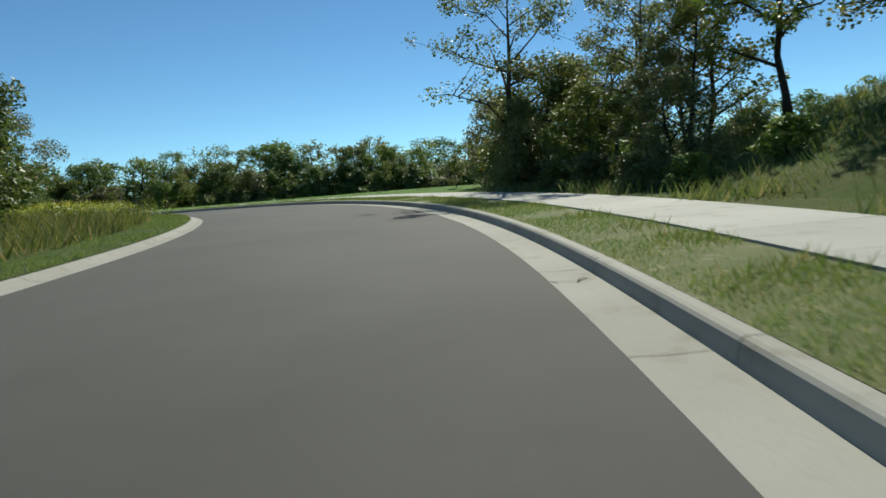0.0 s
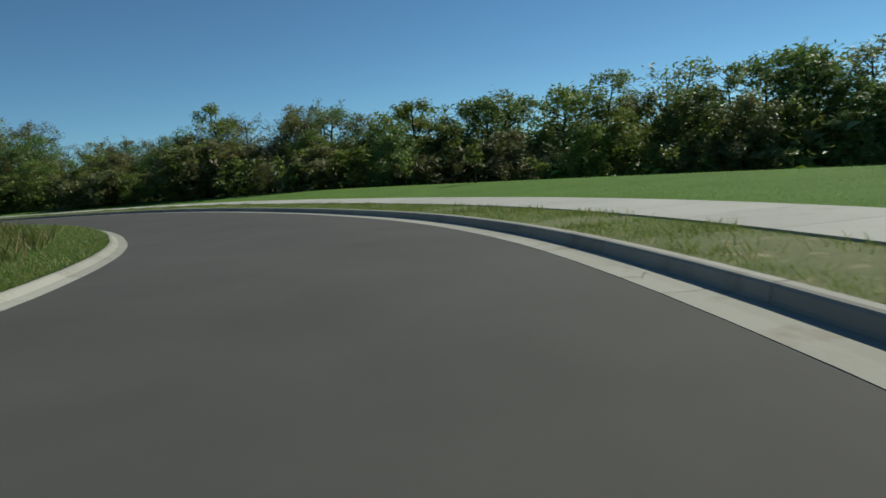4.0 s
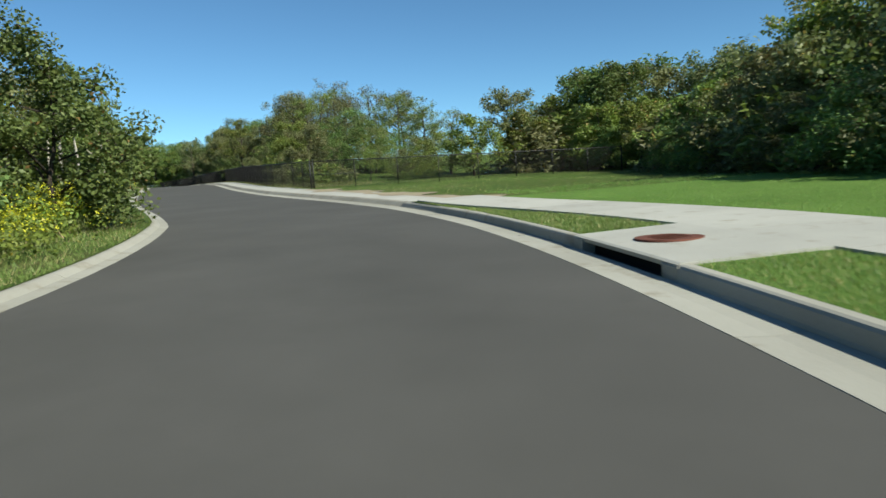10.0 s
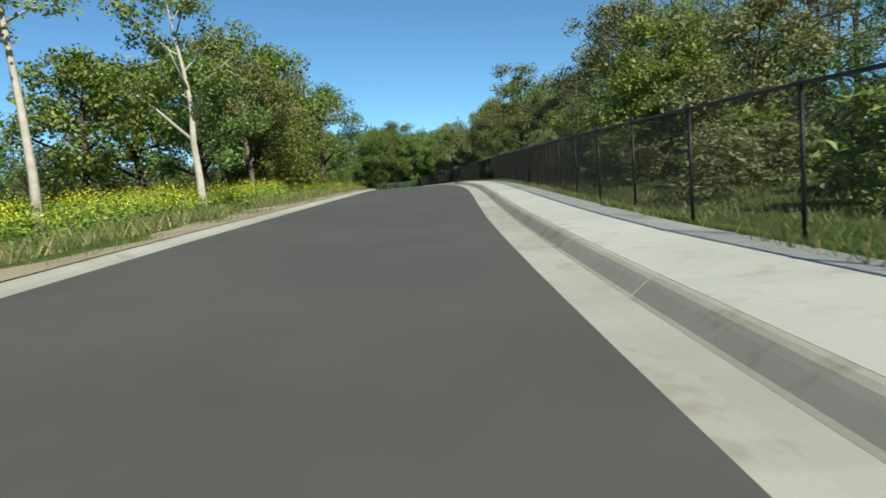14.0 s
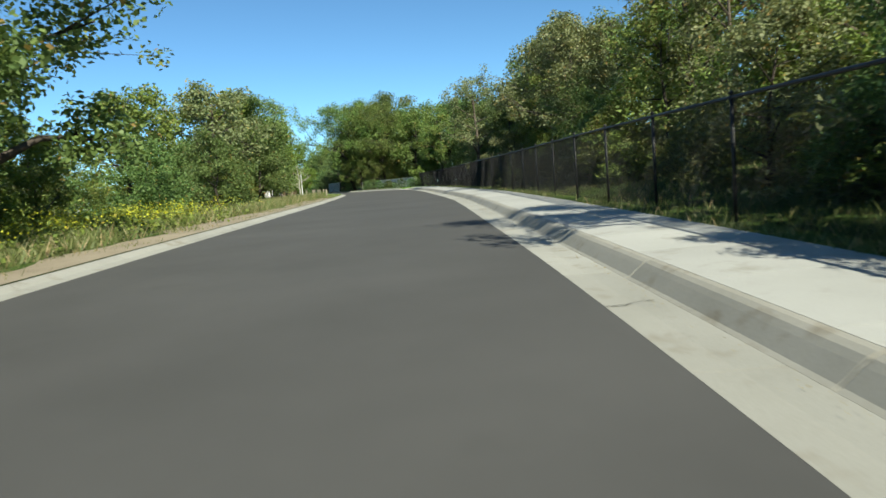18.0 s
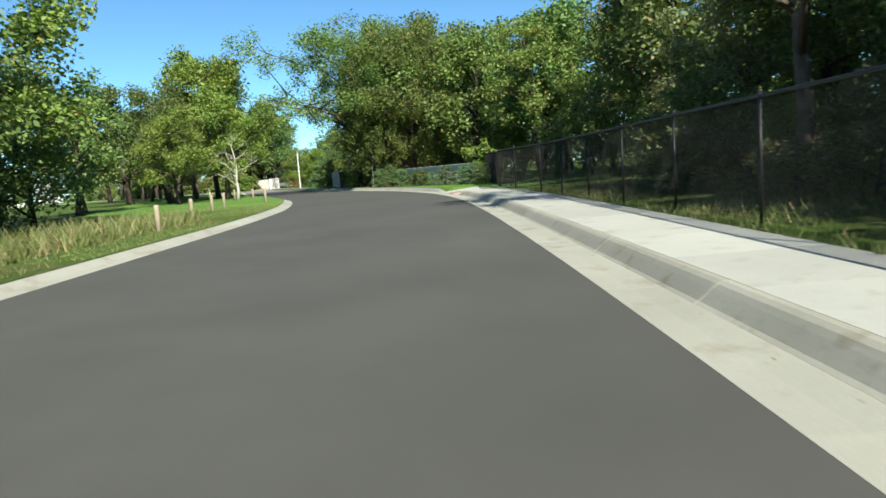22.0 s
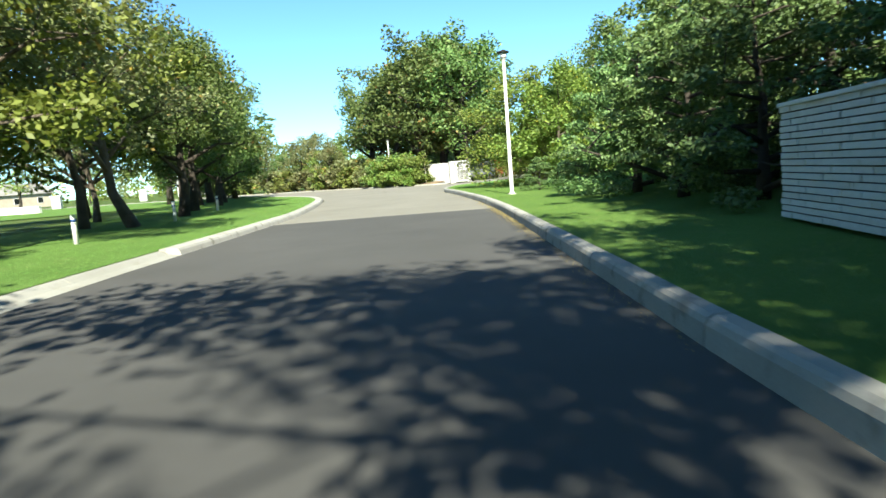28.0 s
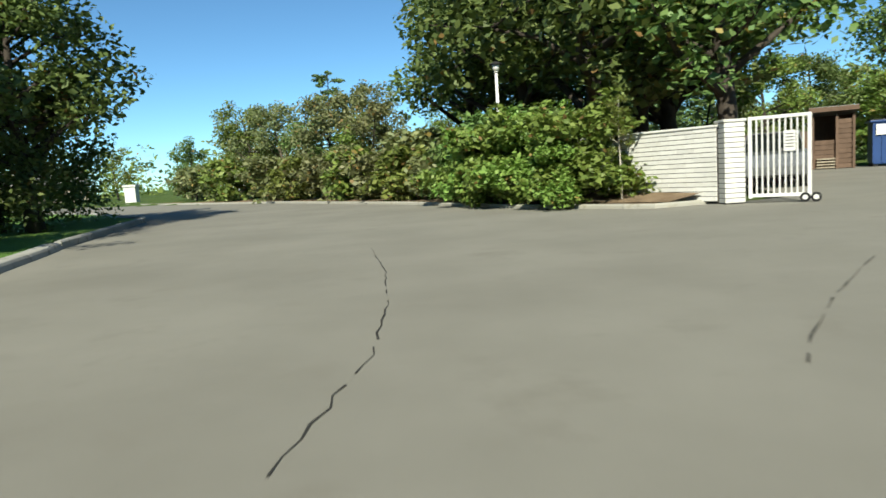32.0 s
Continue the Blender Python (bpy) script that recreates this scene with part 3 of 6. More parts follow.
def make_tree(name, seed, height, trunk_r, first, limbs, spread, leaf_mat, bark, leaves, size, clump, label, category="tree", **kw):
    rng = np.random.default_rng(seed)
    flat, droop = kw.pop("flat", 0.8), kw.pop("droop", 0.0)
    extra = kw.pop("skirt", 0)
    bm, tips = branchwork(rng, height, trunk_r, first, limbs, spread, **kw)
    t = base(name, Matrix(), label, category)
    part("trunk", bm, bark, t).data["tall"] = height
    cs = [tuple(p) for p, r in tips]
    rs = [r * clump for p, r in tips]
    for _ in range(extra):   # low growth round the foot
        a, q = rng.random() * 6.28, spread * (0.3 + 0.75 * rng.random())
        cs.append((math.cos(a) * q, math.sin(a) * q, clump * 0.3 + rng.random() * height * 0.35))
        rs.append(clump * (0.7 + 0.5 * rng.random()))
    if leaves:
        fast_mesh("crown", leaf_cloud(rng, cs, rs, leaves, size, flat, droop), 4, leaf_mat, t)
    return t


KINDS = {}


def kind(key, *tree_list):
    KINDS[key] = [list(tree_list), 0, np.random.default_rng(len(key) * 7 + sum(map(ord, key)))]


kind("oak",
     make_tree("tree", 11, 8.0, 0.20, 0.22, 15, 3.3, LEAF_OLIVE, DARK_BARK, 16000, 0.135, 1.15, "broad olive-green tree at the edge of the woods", twigs=4),
     make_tree("tree", 12, 8.0, 0.18, 0.20, 14, 3.0, LEAF_GREEN, DARK_BARK, 16000, 0.13, 1.1, "rounded green tree at the edge of the woods", twigs=4),
     make_tree("tree", 13, 8.0, 0.19, 0.25, 13, 3.2, LEAF_DULL, BARK, 12500, 0.125, 1.0, "thinly leaved grey-green tree in the woods", twigs=5))
kind("bush",
     make_tree("tree", 21, 5.0, 0.10, 0.06, 13, 2.4, LEAF_OLIVE, DARK_BARK, 14000, 0.12, 0.95, "bushy olive-green tree leafy to the ground", skirt=10, twigs=3),
     make_tree("tree", 22, 5.0, 0.10, 0.06, 13, 2.5, LEAF_GREEN, DARK_BARK, 14000, 0.12, 0.95, "bushy green tree leafy to the ground", skirt=10, twigs=3),
     make_tree("tree", 23, 5.0, 0.09, 0.08, 12, 2.3, LEAF_DULL, DARK_BARK, 13000, 0.112, 0.9, "bushy grey-green tree leafy to the ground", skirt=9, twigs=3))
kind("yellow",
     make_tree("tree", 31, 7.0, 0.13, 0.17, 16, 2.8, LEAF_YELLOW, BARK, 13000, 0.13, 1.0, "yellow-green maple on the mown lawn", twigs=4),
     make_tree("tree", 32, 7.0, 0.12, 0.16, 16, 2.6, LEAF_YELLOW, DARK_BARK, 13000, 0.13, 0.95, "rounded tree turning yellow on the lawn", twigs=4))
kind("ybush",
     make_tree("tree", 33, 5.0, 0.09, 0.05, 15, 2.3, LEAF_YELLOW, BARK, 19000, 0.10, 0.85, "big yellow-green bush leafy to the ground", skirt=12, twigs=3))
kind("dense",
     make_tree("tree", 41, 8.0, 0.24, 0.20, 17, 3.4, LEAF_GREEN, DARK_BARK, 16000, 0.138, 1.2, "dense dark green shade tree", twigs=4),
     make_tree("tree", 42, 8.0, 0.22, 0.18, 17, 3.2, LEAF_GREEN, DARK_BARK, 16000, 0.135, 1.15, "large leafy green shade tree", twigs=4))
kind("shade",
     make_tree("tree", 43, 8.0, 0.17, 0.16, 18, 3.2, LEAF_ELM, DARK_BARK, 16000, 0.14, 0.8, "large elm with low hanging leafy branches", twigs=5, droop=0.8),
     make_tree("tree", 44, 8.0, 0.18, 0.15, 18, 3.3, LEAF_ELM, DARK_BARK, 16000, 0.14, 0.8, "spreading elm reaching over the lane", twigs=5, droop=0.9))
kind("canopy",
     make_tree("tree", 45, 12.0, 0.26, 0.30, 20, 5.4, LEAF_ELM, DARK_BARK, 34000, 0.125, 1.05, "tall elm arching over the lane", twigs=6, droop=0.9))
kind("thin",
     make_tree("tree", 51, 10.0, 0.14, 0.42, 13, 1.5, LEAF_DULL, PALE_BARK, 4200, 0.12, 0.75, "tall slender pale-trunked tree with sparse leaves", twigs=3, wander=0.05),
     make_tree("tree", 52, 10.0, 0.12, 0.48, 12, 1.3, LEAF_OLIVE, PALE_BARK, 3600, 0.12, 0.7, "slender pale-trunked tree with sparse leaves", twigs=3, wander=0.06))
kind("fork",
     make_tree("tree", 55, 8.0, 0.15, 0.34, 9, 2.4, LEAF_OLIVE, PALE_BARK, 4600, 0.12, 0.75, "forked white-trunked tree among the flowers", twigs=3, wander=0.08, up=0.9))
kind("open",
     make_tree("tree", 58, 9.0, 0.18, 0.25, 13, 3.0, LEAF_DULL, BARK, 5600, 0.125, 0.85, "half-bare tree with spreading limbs", twigs=5, wander=0.1),
     make_tree("tree", 59, 9.0, 0.16, 0.28, 13, 2.7, LEAF_OLIVE, DARK_BARK, 6600, 0.125, 0.85, "open-crowned tree with crooked limbs", twigs=5, wander=0.12))
kind("bare",
     make_tree("tree", 61, 4.6, 0.10, 0.22, 13, 1.7, LEAF_DULL, PALE_BARK, 0, 0.2, 0.5, "bare pale dead tree on the lawn", twigs=7, up=0.8))
kind("sapling",
     make_tree("sapling", 65, 2.6, 0.028, 0.35, 9, 0.45, LEAF_YELLOW, BARK, 420, 0.13, 0.28, "young staked sapling on the grass", "sapling", twigs=2, wander=0.03))
kind("juniper",
     make_tree("juniper", 71, 4.4, 0.13, 0.05, 22, 2.3, LEAF_FIR, DARK_BARK, 19000, 0.088, 0.55, "spreading blue-green juniper on the lawn", "conifer", flat=0.45, droop=0.12, skirt=8, twigs=3, up=0.25),
     make_tree("juniper", 72, 4.4, 0.13, 0.05, 22, 2.5, LEAF_FIR, DARK_BARK, 19000, 0.088, 0.55, "dense dark juniper beside the wall", "conifer", flat=0.45, droop=0.12, skirt=8, twigs=3, up=0.25))
kind("fir",
     make_tree("fir_tree", 75, 12.0, 0.2, 0.08, 34, 2.6, LEAF_FIR, DARK_BARK, 6500, 0.24, 0.7, "tall blue-green conifer in the distance", "conifer", flat=0.4, up=0.1, twigs=2, wander=0.02, top=0.99))
kind("shrub",
     make_tree("shrub", 81, 2.0, 0.04, 0.02, 14, 1.2, LEAF_SHRUB, BARK, 5600, 0.128, 0.5, "bright green leafy shrub in the bed", "shrub", skirt=8, twigs=2),
     make_tree("shrub", 82, 2.0, 0.04, 0.02, 14, 1.3, LEAF_GREEN, BARK, 4600, 0.125, 0.5, "rounded green shrub in the bed", "shrub", skirt=8, twigs=2))
kind("scrub",
     make_tree("shrub", 85, 2.0, 0.04, 0.02, 14, 1.3, LEAF_DULL, BARK, 3200, 0.15, 0.5, "dusty grey-green scrub bush", "shrub", skirt=7, twigs=4),
     make_tree("shrub", 86, 2.0, 0.04, 0.02, 13, 1.2, LEAF_OLIVE, DARK_BARK, 3400, 0.15, 0.5, "wild olive-green bush in rough grass", "shrub", skirt=7, twigs=3))


HEIGHTS = {"canopy": 12.0, "oak": 8.0, "bush": 5.0, "ybush": 5.0, "yellow": 7.0, "dense": 8.0, "shade": 8.0, "thin": 10.0, "fork": 8.0, "open": 9.0, "bare": 4.6, "sapling": 2.6, "juniper": 4.4, "fir": 12.0, "shrub": 2.0, "scrub": 2.0}


LIGHTER = {}


def from_line(x, y):
    return float(np.min(np.hypot(_X[_i0:_i0 + 1340:4] - x, _Y[_i0:_i0 + 1340:4] - y)))


def lighter(t):
    """The same tree with fewer, larger leaves, for places well away from the road."""
    if t.name not in LIGHTER:
        o = base(t.name.split(".")[0], Matrix(), t["label"], t["category"])
        for ch in t.children:
            if ch.name.startswith("crown"):
                co = np.empty(len(ch.data.vertices) * 3, np.float32)
                ch.data.vertices.foreach_get("co", co)
                q = co.reshape(-1, 4, 3)[::2]
                c = q.mean(1, keepdims=True)
                fast_mesh("crown", c + (q - c) * 1.4, 4, ch.data.materials[0], o)
            else:
                new("trunk", ch.data).parent = o
        LIGHTER[t.name] = o
    return LIGHTER[t.name]


def plant_xy(key, x, y, z, height, wide=1.0, which=None, turn=None, label=""):
    trees, used, rng = KINDS[key]
    i = int(rng.integers(len(trees))) if which is None else which
    f = height / HEIGHTS[key]
    m = Matrix.Translation((x, y, z - 0.04 * f)) @ Matrix.Rotation(rng.random() * 6.28 if turn is None else turn, 4, "Z") @ Matrix.Diagonal((f * wide, f * wide, f, 1))
    t = trees[i]
    if key in ("oak", "dense", "bush", "open", "yellow", "ybush", "scrub") and from_line(x, y) > 13.0:
        t = lighter(t)
    if "planted" not in t:
        t["planted"] = 1
        t.matrix_world = m
        ob = t
    else:
        ob = copy_thing(t, m @ Matrix.Diagonal((1 / t.scale.x, 1 / t.scale.y, 1 / t.scale.z, 1)))
    if label:
        ob["label"] = label
    return ob


FAR, MID, NEAR = [], [], []


def far_tree(key, x, y, z, height, wide=1.0):
    trees, _, rng = KINDS[key]
    f = height / HEIGHTS[key]
    (NEAR if from_line(x, y) < 11.5 else MID if from_line(x, y) < 26.0 else FAR).append((trees[int(rng.integers(len(trees)))], Matrix.Translation((x, y, z - 0.04 * f)) @ Matrix.Rotation(rng.random() * 6.28, 4, "Z") @ Matrix.Diagonal((f * wide, f * wide, f, 1))))


def plant(key, s, off, height, wide=1.0, which=None, turn=None, label=""):
    x, y = on_line(s, off)
    return plant_xy(key, float(x), float(y), float(rise(s, off)), height, wide, which, turn, label)


def plant_far(key, s, off, height, wide=1.0):
    x, y = on_line(s, off)
    far_tree(key, float(x), float(y), float(rise(s, off)), height, wide)


wr = np.random.default_rng(5)

# woods round the outside of the bend: rows along a curve in the plan
WOODS = [(44, 60), (26, 82), (4, 96), (-16, 103), (-35, 87), (-54, 72), (-72, 67), (-85, 61), (-98, 56), (-112, 46)] + [tuple(map(float, on_line(*q))) for q in ((128, 41), (139, 33), (150, 24))]
wl = np.array(WOODS, float)
cum = np.concatenate([[0], np.cumsum(np.hypot(*np.diff(wl, axis=0).T))])


def woods_at(d, back):
    x, y = np.interp(d, cum, wl[:, 0]), np.interp(d, cum, wl[:, 1])
    x2, y2 = np.interp(d + 4, cum, wl[:, 0]), np.interp(d + 4, cum, wl[:, 1])
    x1, y1 = np.interp(d - 4, cum, wl[:, 0]), np.interp(d - 4, cum, wl[:, 1])
    nx, ny = (y2 - y1), -(x2 - x1)
    l = math.hypot(nx, ny)
    return x + nx / l * back, y + ny / l * back


def lie(x, y):
    s_, o_ = stations(np.array([float(x)]), np.array([float(y)]))
    return float(rise(s_, o_)[0])


def level(x, y):
    """Height of the road beside a place."""
    s_, _ = stations(np.array([float(x)]), np.array([float(y)]))
    return float(grade(s_)[0])


d = 0.0
while d < cum[-1]:
    tall = 1.0 + 0.26 * math.exp(-((d - 80) / 15.0) ** 2)
    tall += 0.06 * float(smooth(cum[10], cum[-1] - 6, d))
    tall += 0.34 * math.exp(-((d - cum[8]) / 11.0) ** 2) - 0.27 * math.exp(-((d - 148.0) / 11.0) ** 2) - 0.13 * math.exp(-((d - 122.0) / 12.0) ** 2)
    for row, (key, lo, hi) in enumerate((("bush", 3.4, 5.0), ("oak", 5.6, 7.6), ("oak", 7.2, 8.6))):
        x, y = woods_at(d + wr.normal() * 1.2, row * 4.6 - 3.0 + wr.normal() * 0.8)
        gz_ = lie(x, y)
        drop_ = gz_ - level(x, y)
        k = "open" if row and wr.random() < 0.28 else key
        (far_tree if row == 2 or (row == 1 and int(d / 4.3) % 2) else lambda *q: plant_xy(*q))(k, x, y, gz_, tall * (lo + (hi - lo) * wr.random()) + (0.2 - drop_) * 0.75, 1.0)
    for back, lo, hi in ((-4.4, 1.4, 2.6), (-1.8, 2.6, 4.0), (0.6, 3.2, 4.8), (4.0, 3.4, 5.2)):
        for _ in range(2):
            x, y = woods_at(d + wr.uniform(-2.2, 2.2), back + wr.normal() * 0.7)
            far_tree("scrub" if back < 0 and wr.random() < 0.6 else "bush", x, y, lie(x, y) - 0.05, lo + (hi - lo) * wr.random() + 0.6, 1.2)
    d += 4.3

for d in range(16, 210, 12):   # taller open trees standing over the rest
    x, y = woods_at(d + wr.uniform(-3, 3), 1.0 + wr.uniform(-1.5, 2.5))
    plant_xy("open", x, y, lie(x, y), wr.uniform(9.0, 10.6) * (1.0 - 0.34 * math.exp(-((d - 148.0) / 13.0) ** 2) - 0.2 * math.exp(-((d - 122.0) / 12.0) ** 2)), 1.0)

# trees on the bank at the start; the last is added to shade the road
for s, off, h, k in ((15.5, 14.5, 7.0, "oak"), (19.5, 11.5, 6.4, "open"), (21.5, 11.0, 7.2, "open"), (23.6, 11.6, 5.6, "open"), (24.8, 10.4, 5.0, "open"), (20.5, 8.2, 3.4, "bush"), (24.0, 7.9, 3.6, "bush"), (18.0, 9.4, 3.2, "bush"), (27.5, 9.5, 4.2, "bush"), (30.5, 11, 4.4, "bush"), (17.5, 13.0, 7.6, "open"), (20.5, 12.0, 5.0, "open"), (23, 12, 7.0, "open"), (21.5, 14, 7.5, "open"), (25, 9.5, 5.2, "bush"), (12.5, 15.0, 6.4, "open"), (26, 12.5, 5.5, "bush"),
                     (5, 19, 6.0, "open"), (9.5, 18, 6.0, "open"), (1, 20, 5.5, "open"), (12.0, 17, 5.6, "open"), (24.7, 7.6, 8.4, "open")):
    plant(k, s, off, h)
for s, off, h in ((3, 10.5, 0.8), (6.5, 11.5, 1.0), (9, 9.6, 0.7), (11, 11.3, 1.2), (13.5, 9.0, 1.3), (15.0, 7.6, 1.1), (2, 13.0, 1.2), (8, 13.6, 1.2), (17, 7.4, 1.4), (19.5, 7.6, 1.6), (22, 7.8, 1.5), (24.5, 8.2, 1.6), (9.5, 7.8, 0.5), (27.5, 9.0, 1.5)):
    plant("scrub", s, off, h * 0.75, 1.1)

# inside the bend
for s, off, h, k in ((24, -11.0, 5.0, "bush"), (28, -12.5, 5.4, "bush"), (20, -12.2, 6.4, "bush"), (16.5, -13.6, 6.2, "bush"), (32, -15, 5.0, "bush"), (36, -19, 5.0, "bush"), (40, -24, 5.4, "bush"), (82.5, -10.8, 4.4, "bush"), (80, -14.5, 5.0, "open"), (88, -15.5, 4.6, "bush"),
                     (98, -11.5, 4.4, "bush"), (104, -12.5, 5.0, "bush"), (109, -10.5, 5.2, "bush"), (115, -11.8, 6.0, "oak"), (120.0, -12.6, 6.0, "oak"), (117, -14, 6.5, "oak"), (124, -13.5, 6.4, "oak"),
                     (88, -9.8, 2.6, "bush"), (92.5, -9.3, 2.6, "bush"), (96.3, -8.4, 2.2, "bush"), (99.6, -7.5, 2.0, "bush"), (103, -7.2, 1.9, "bush"), (106.4, -7.4, 2.0, "bush"), (110.0, -8.4, 2.6, "bush"), (94, -14.5, 6.2, "oak"), (95, -7.4, 1.9, "bush"), (98.6, -6.7, 1.8, "bush"), (101.6, -6.5, 1.6, "bush"), (62, -20, 3.6, "bush"), (70, -18, 3.0, "bush"), (54, -22, 4.0, "bush")):
    plant(k, s, off, h)

for x, y, h in ((-77.5, 35.7, 4.2), (-75.5, 33.5, 4.6), (-73.5, 36.5, 4.2), (-71, 38.6, 3.6)):
    plant_xy("bush", x, y, lie(x, y) - 0.05, h, 1.0, 1)
for x, y, h, k in ((-22.8, 33.8, 6.4, "oak"), (-26.0, 32.4, 6.0, "oak"), (-22.6, 31.8, 2.8, "bush"), (-24.5, 30.2, 3.2, "bush")):
    plant_xy(k, x, y, lie(x, y), h)

for s, off, h in ((89.8, -7.6, 1.3), (91.4, -7.4, 1.1), (92.8, -7.2, 0.9)):
    plant("bare", s, off, h, 1.5, 0, None, "tangle of grey dead brush beside the grass")

# left of the straight lane
for s, off, h, k, i in ((134.5, -11.8, 9.0, "oak", 2), (131.0, -14.0, 8.0, "oak", 0), (138.5, -14.5, 9.0, "open", 1), (140.6, -10.4, 10.0, "open", 1), (152.5, -12.3, 9.5, "thin", 0), (155.8, -10.6, 9.0, "thin", 1), (158, -10.2, 10.5, "thin", 0), (159.5, -9.2, 10.0, "thin", 1), (154.5, -15, 9.5, "thin", 1), (148, -15.5, 9.8, "thin", 0),
                        (166.6, -8.1, 8.0, "fork", 0), (173, -10, 6.8, "oak", 1), (177, -9.6, 7.2, "oak", 2), (180.5, -9.4, 7.0, "oak", 0), (170, -13.5, 6.6, "oak", 0), (184.5, -9.6, 5.4, "bush", 0), (187, -11, 7.4, "oak", 1), (190.5, -11.2, 10.5, "oak", 0), (187.0, -12.4, 9.8, "oak", 2), (193.0, -13.5, 9.5, "oak", 2), (235.0, -13.0, 8.8, "oak", 2), (230.0, -15.5, 8.0, "open", 1), (225.0, -16.0, 7.4, "oak", 0),
                        (176, -14, 7.2, "oak", 0), (164, -17, 6.0, "bush", 1), (197, -11.5, 9.8, "open", 0), (199, -13.0, 4.6, "ybush", 0), (202.5, -11.0, 2.8, "ybush", 0), (207.0, -11.6, 3.6, "ybush", 0), (189.0, -13.4, 11.0, "oak", 2), (183.5, -9.8, 1.7, "ybush", 0), (186.5, -10.0, 1.6, "ybush", 0), (205, -11.6, 10.0, "open", 1), (214, -19, 5.6, "oak", 0),
                        (213, -10.5, 3.2, "bush", 1), (219.5, -9.6, 3.6, "bush", 1), (226, -10.5, 3.0, "ybush", 0), (222.5, -12.0, 3.6, "bush", 1), (237, -10.8, 5.2, "bush", 1), (241.5, -11.2, 5.8, "bush", 1), (244.6, -12.2, 9.4, "oak", 1), (249, -12.5, 9.0, "oak", 0), (240, -15, 8.8, "oak", 0),
                        (254, -12.5, 5.0, "bush", 1)):
    plant(k, s, off, h, 1.0, i)

# woods behind the fence
s = 150.0
while s < 247:
    for off, key, lo, hi in ((6.6, "bush", 1.8, 3.4), (8.8, "oak", 4.8, 6.4), (12.5, "oak", 7.2, 9.0), (17.5, "oak", 8.5, 10.5)):
        if off < 7 and s < 166:
            continue
        k = "open" if off > 7 and wr.random() < 0.55 else key
        grow = (0.55 + 0.45 * float(smooth(150, 188, s))) * (0.8 if off < 10 and s < 192 else 1.0)
        (plant if off < 10 else plant_far)(k, s + wr.normal() * 0.9, off + wr.normal() * 0.8 + (0.8 if off < 7 else 0), grow * (lo + (hi - lo) * wr.random()))
    for _ in range(2 if s < 172 else 4):
        plant_far("bush", s + wr.uniform(-2.2, 2.2), wr.uniform(6.5, 17) + (3.0 if s < 166 else 0), wr.uniform(2.2, 4.0), 1.2)
    s += 4.4
for s, off, h, k in ((163, 8.4, 4.6, "bush"), (158, 13, 3.8, "bush"), (150, 22, 6.6, "oak"), (144, 28, 7.8, "oak"), (139, 34, 8.2, "oak"), (133, 38, 8.0, "oak"), (147, 17, 4.2, "bush"), (168, 8.0, 5.0, "bush"),
                     (127, 40, 8.0, "oak"), (152, 30, 8.2, "oak"), (140, 44, 8.6, "oak"), (147, 33, 8.4, "open"), (136, 30, 7.0, "open"), (155.5, 7.6, 1.6, "scrub"), (160, 6.2, 1.4, "scrub")):
    plant(k, s, off, h)

for s, off, h in ((186.0, 10.6, 9.4), (190.8, 6.3, 8.0), (208, 9.2, 8.6), (217, 8.4, 7.2), (225.5, 10.4, 8.6), (230.0, 11.0, 9.4), (235.0, 10.6, 9.6), (241.0, 6.6, 9.0), (241, 12.5, 9.0)):
    plant("open" if s in (208, 190.8, 241.0) and off < 12 else "oak", s, off, h)
for s in range(248, 304, 4):
    for off, lo, hi in ((12.5, 3.6, 5.0), (16.0, 5.0, 7.0)):
        plant_far("bush", s + wr.uniform(-1.5, 1.5), off + wr.normal() * 0.8, wr.uniform(lo, hi), 1.2)

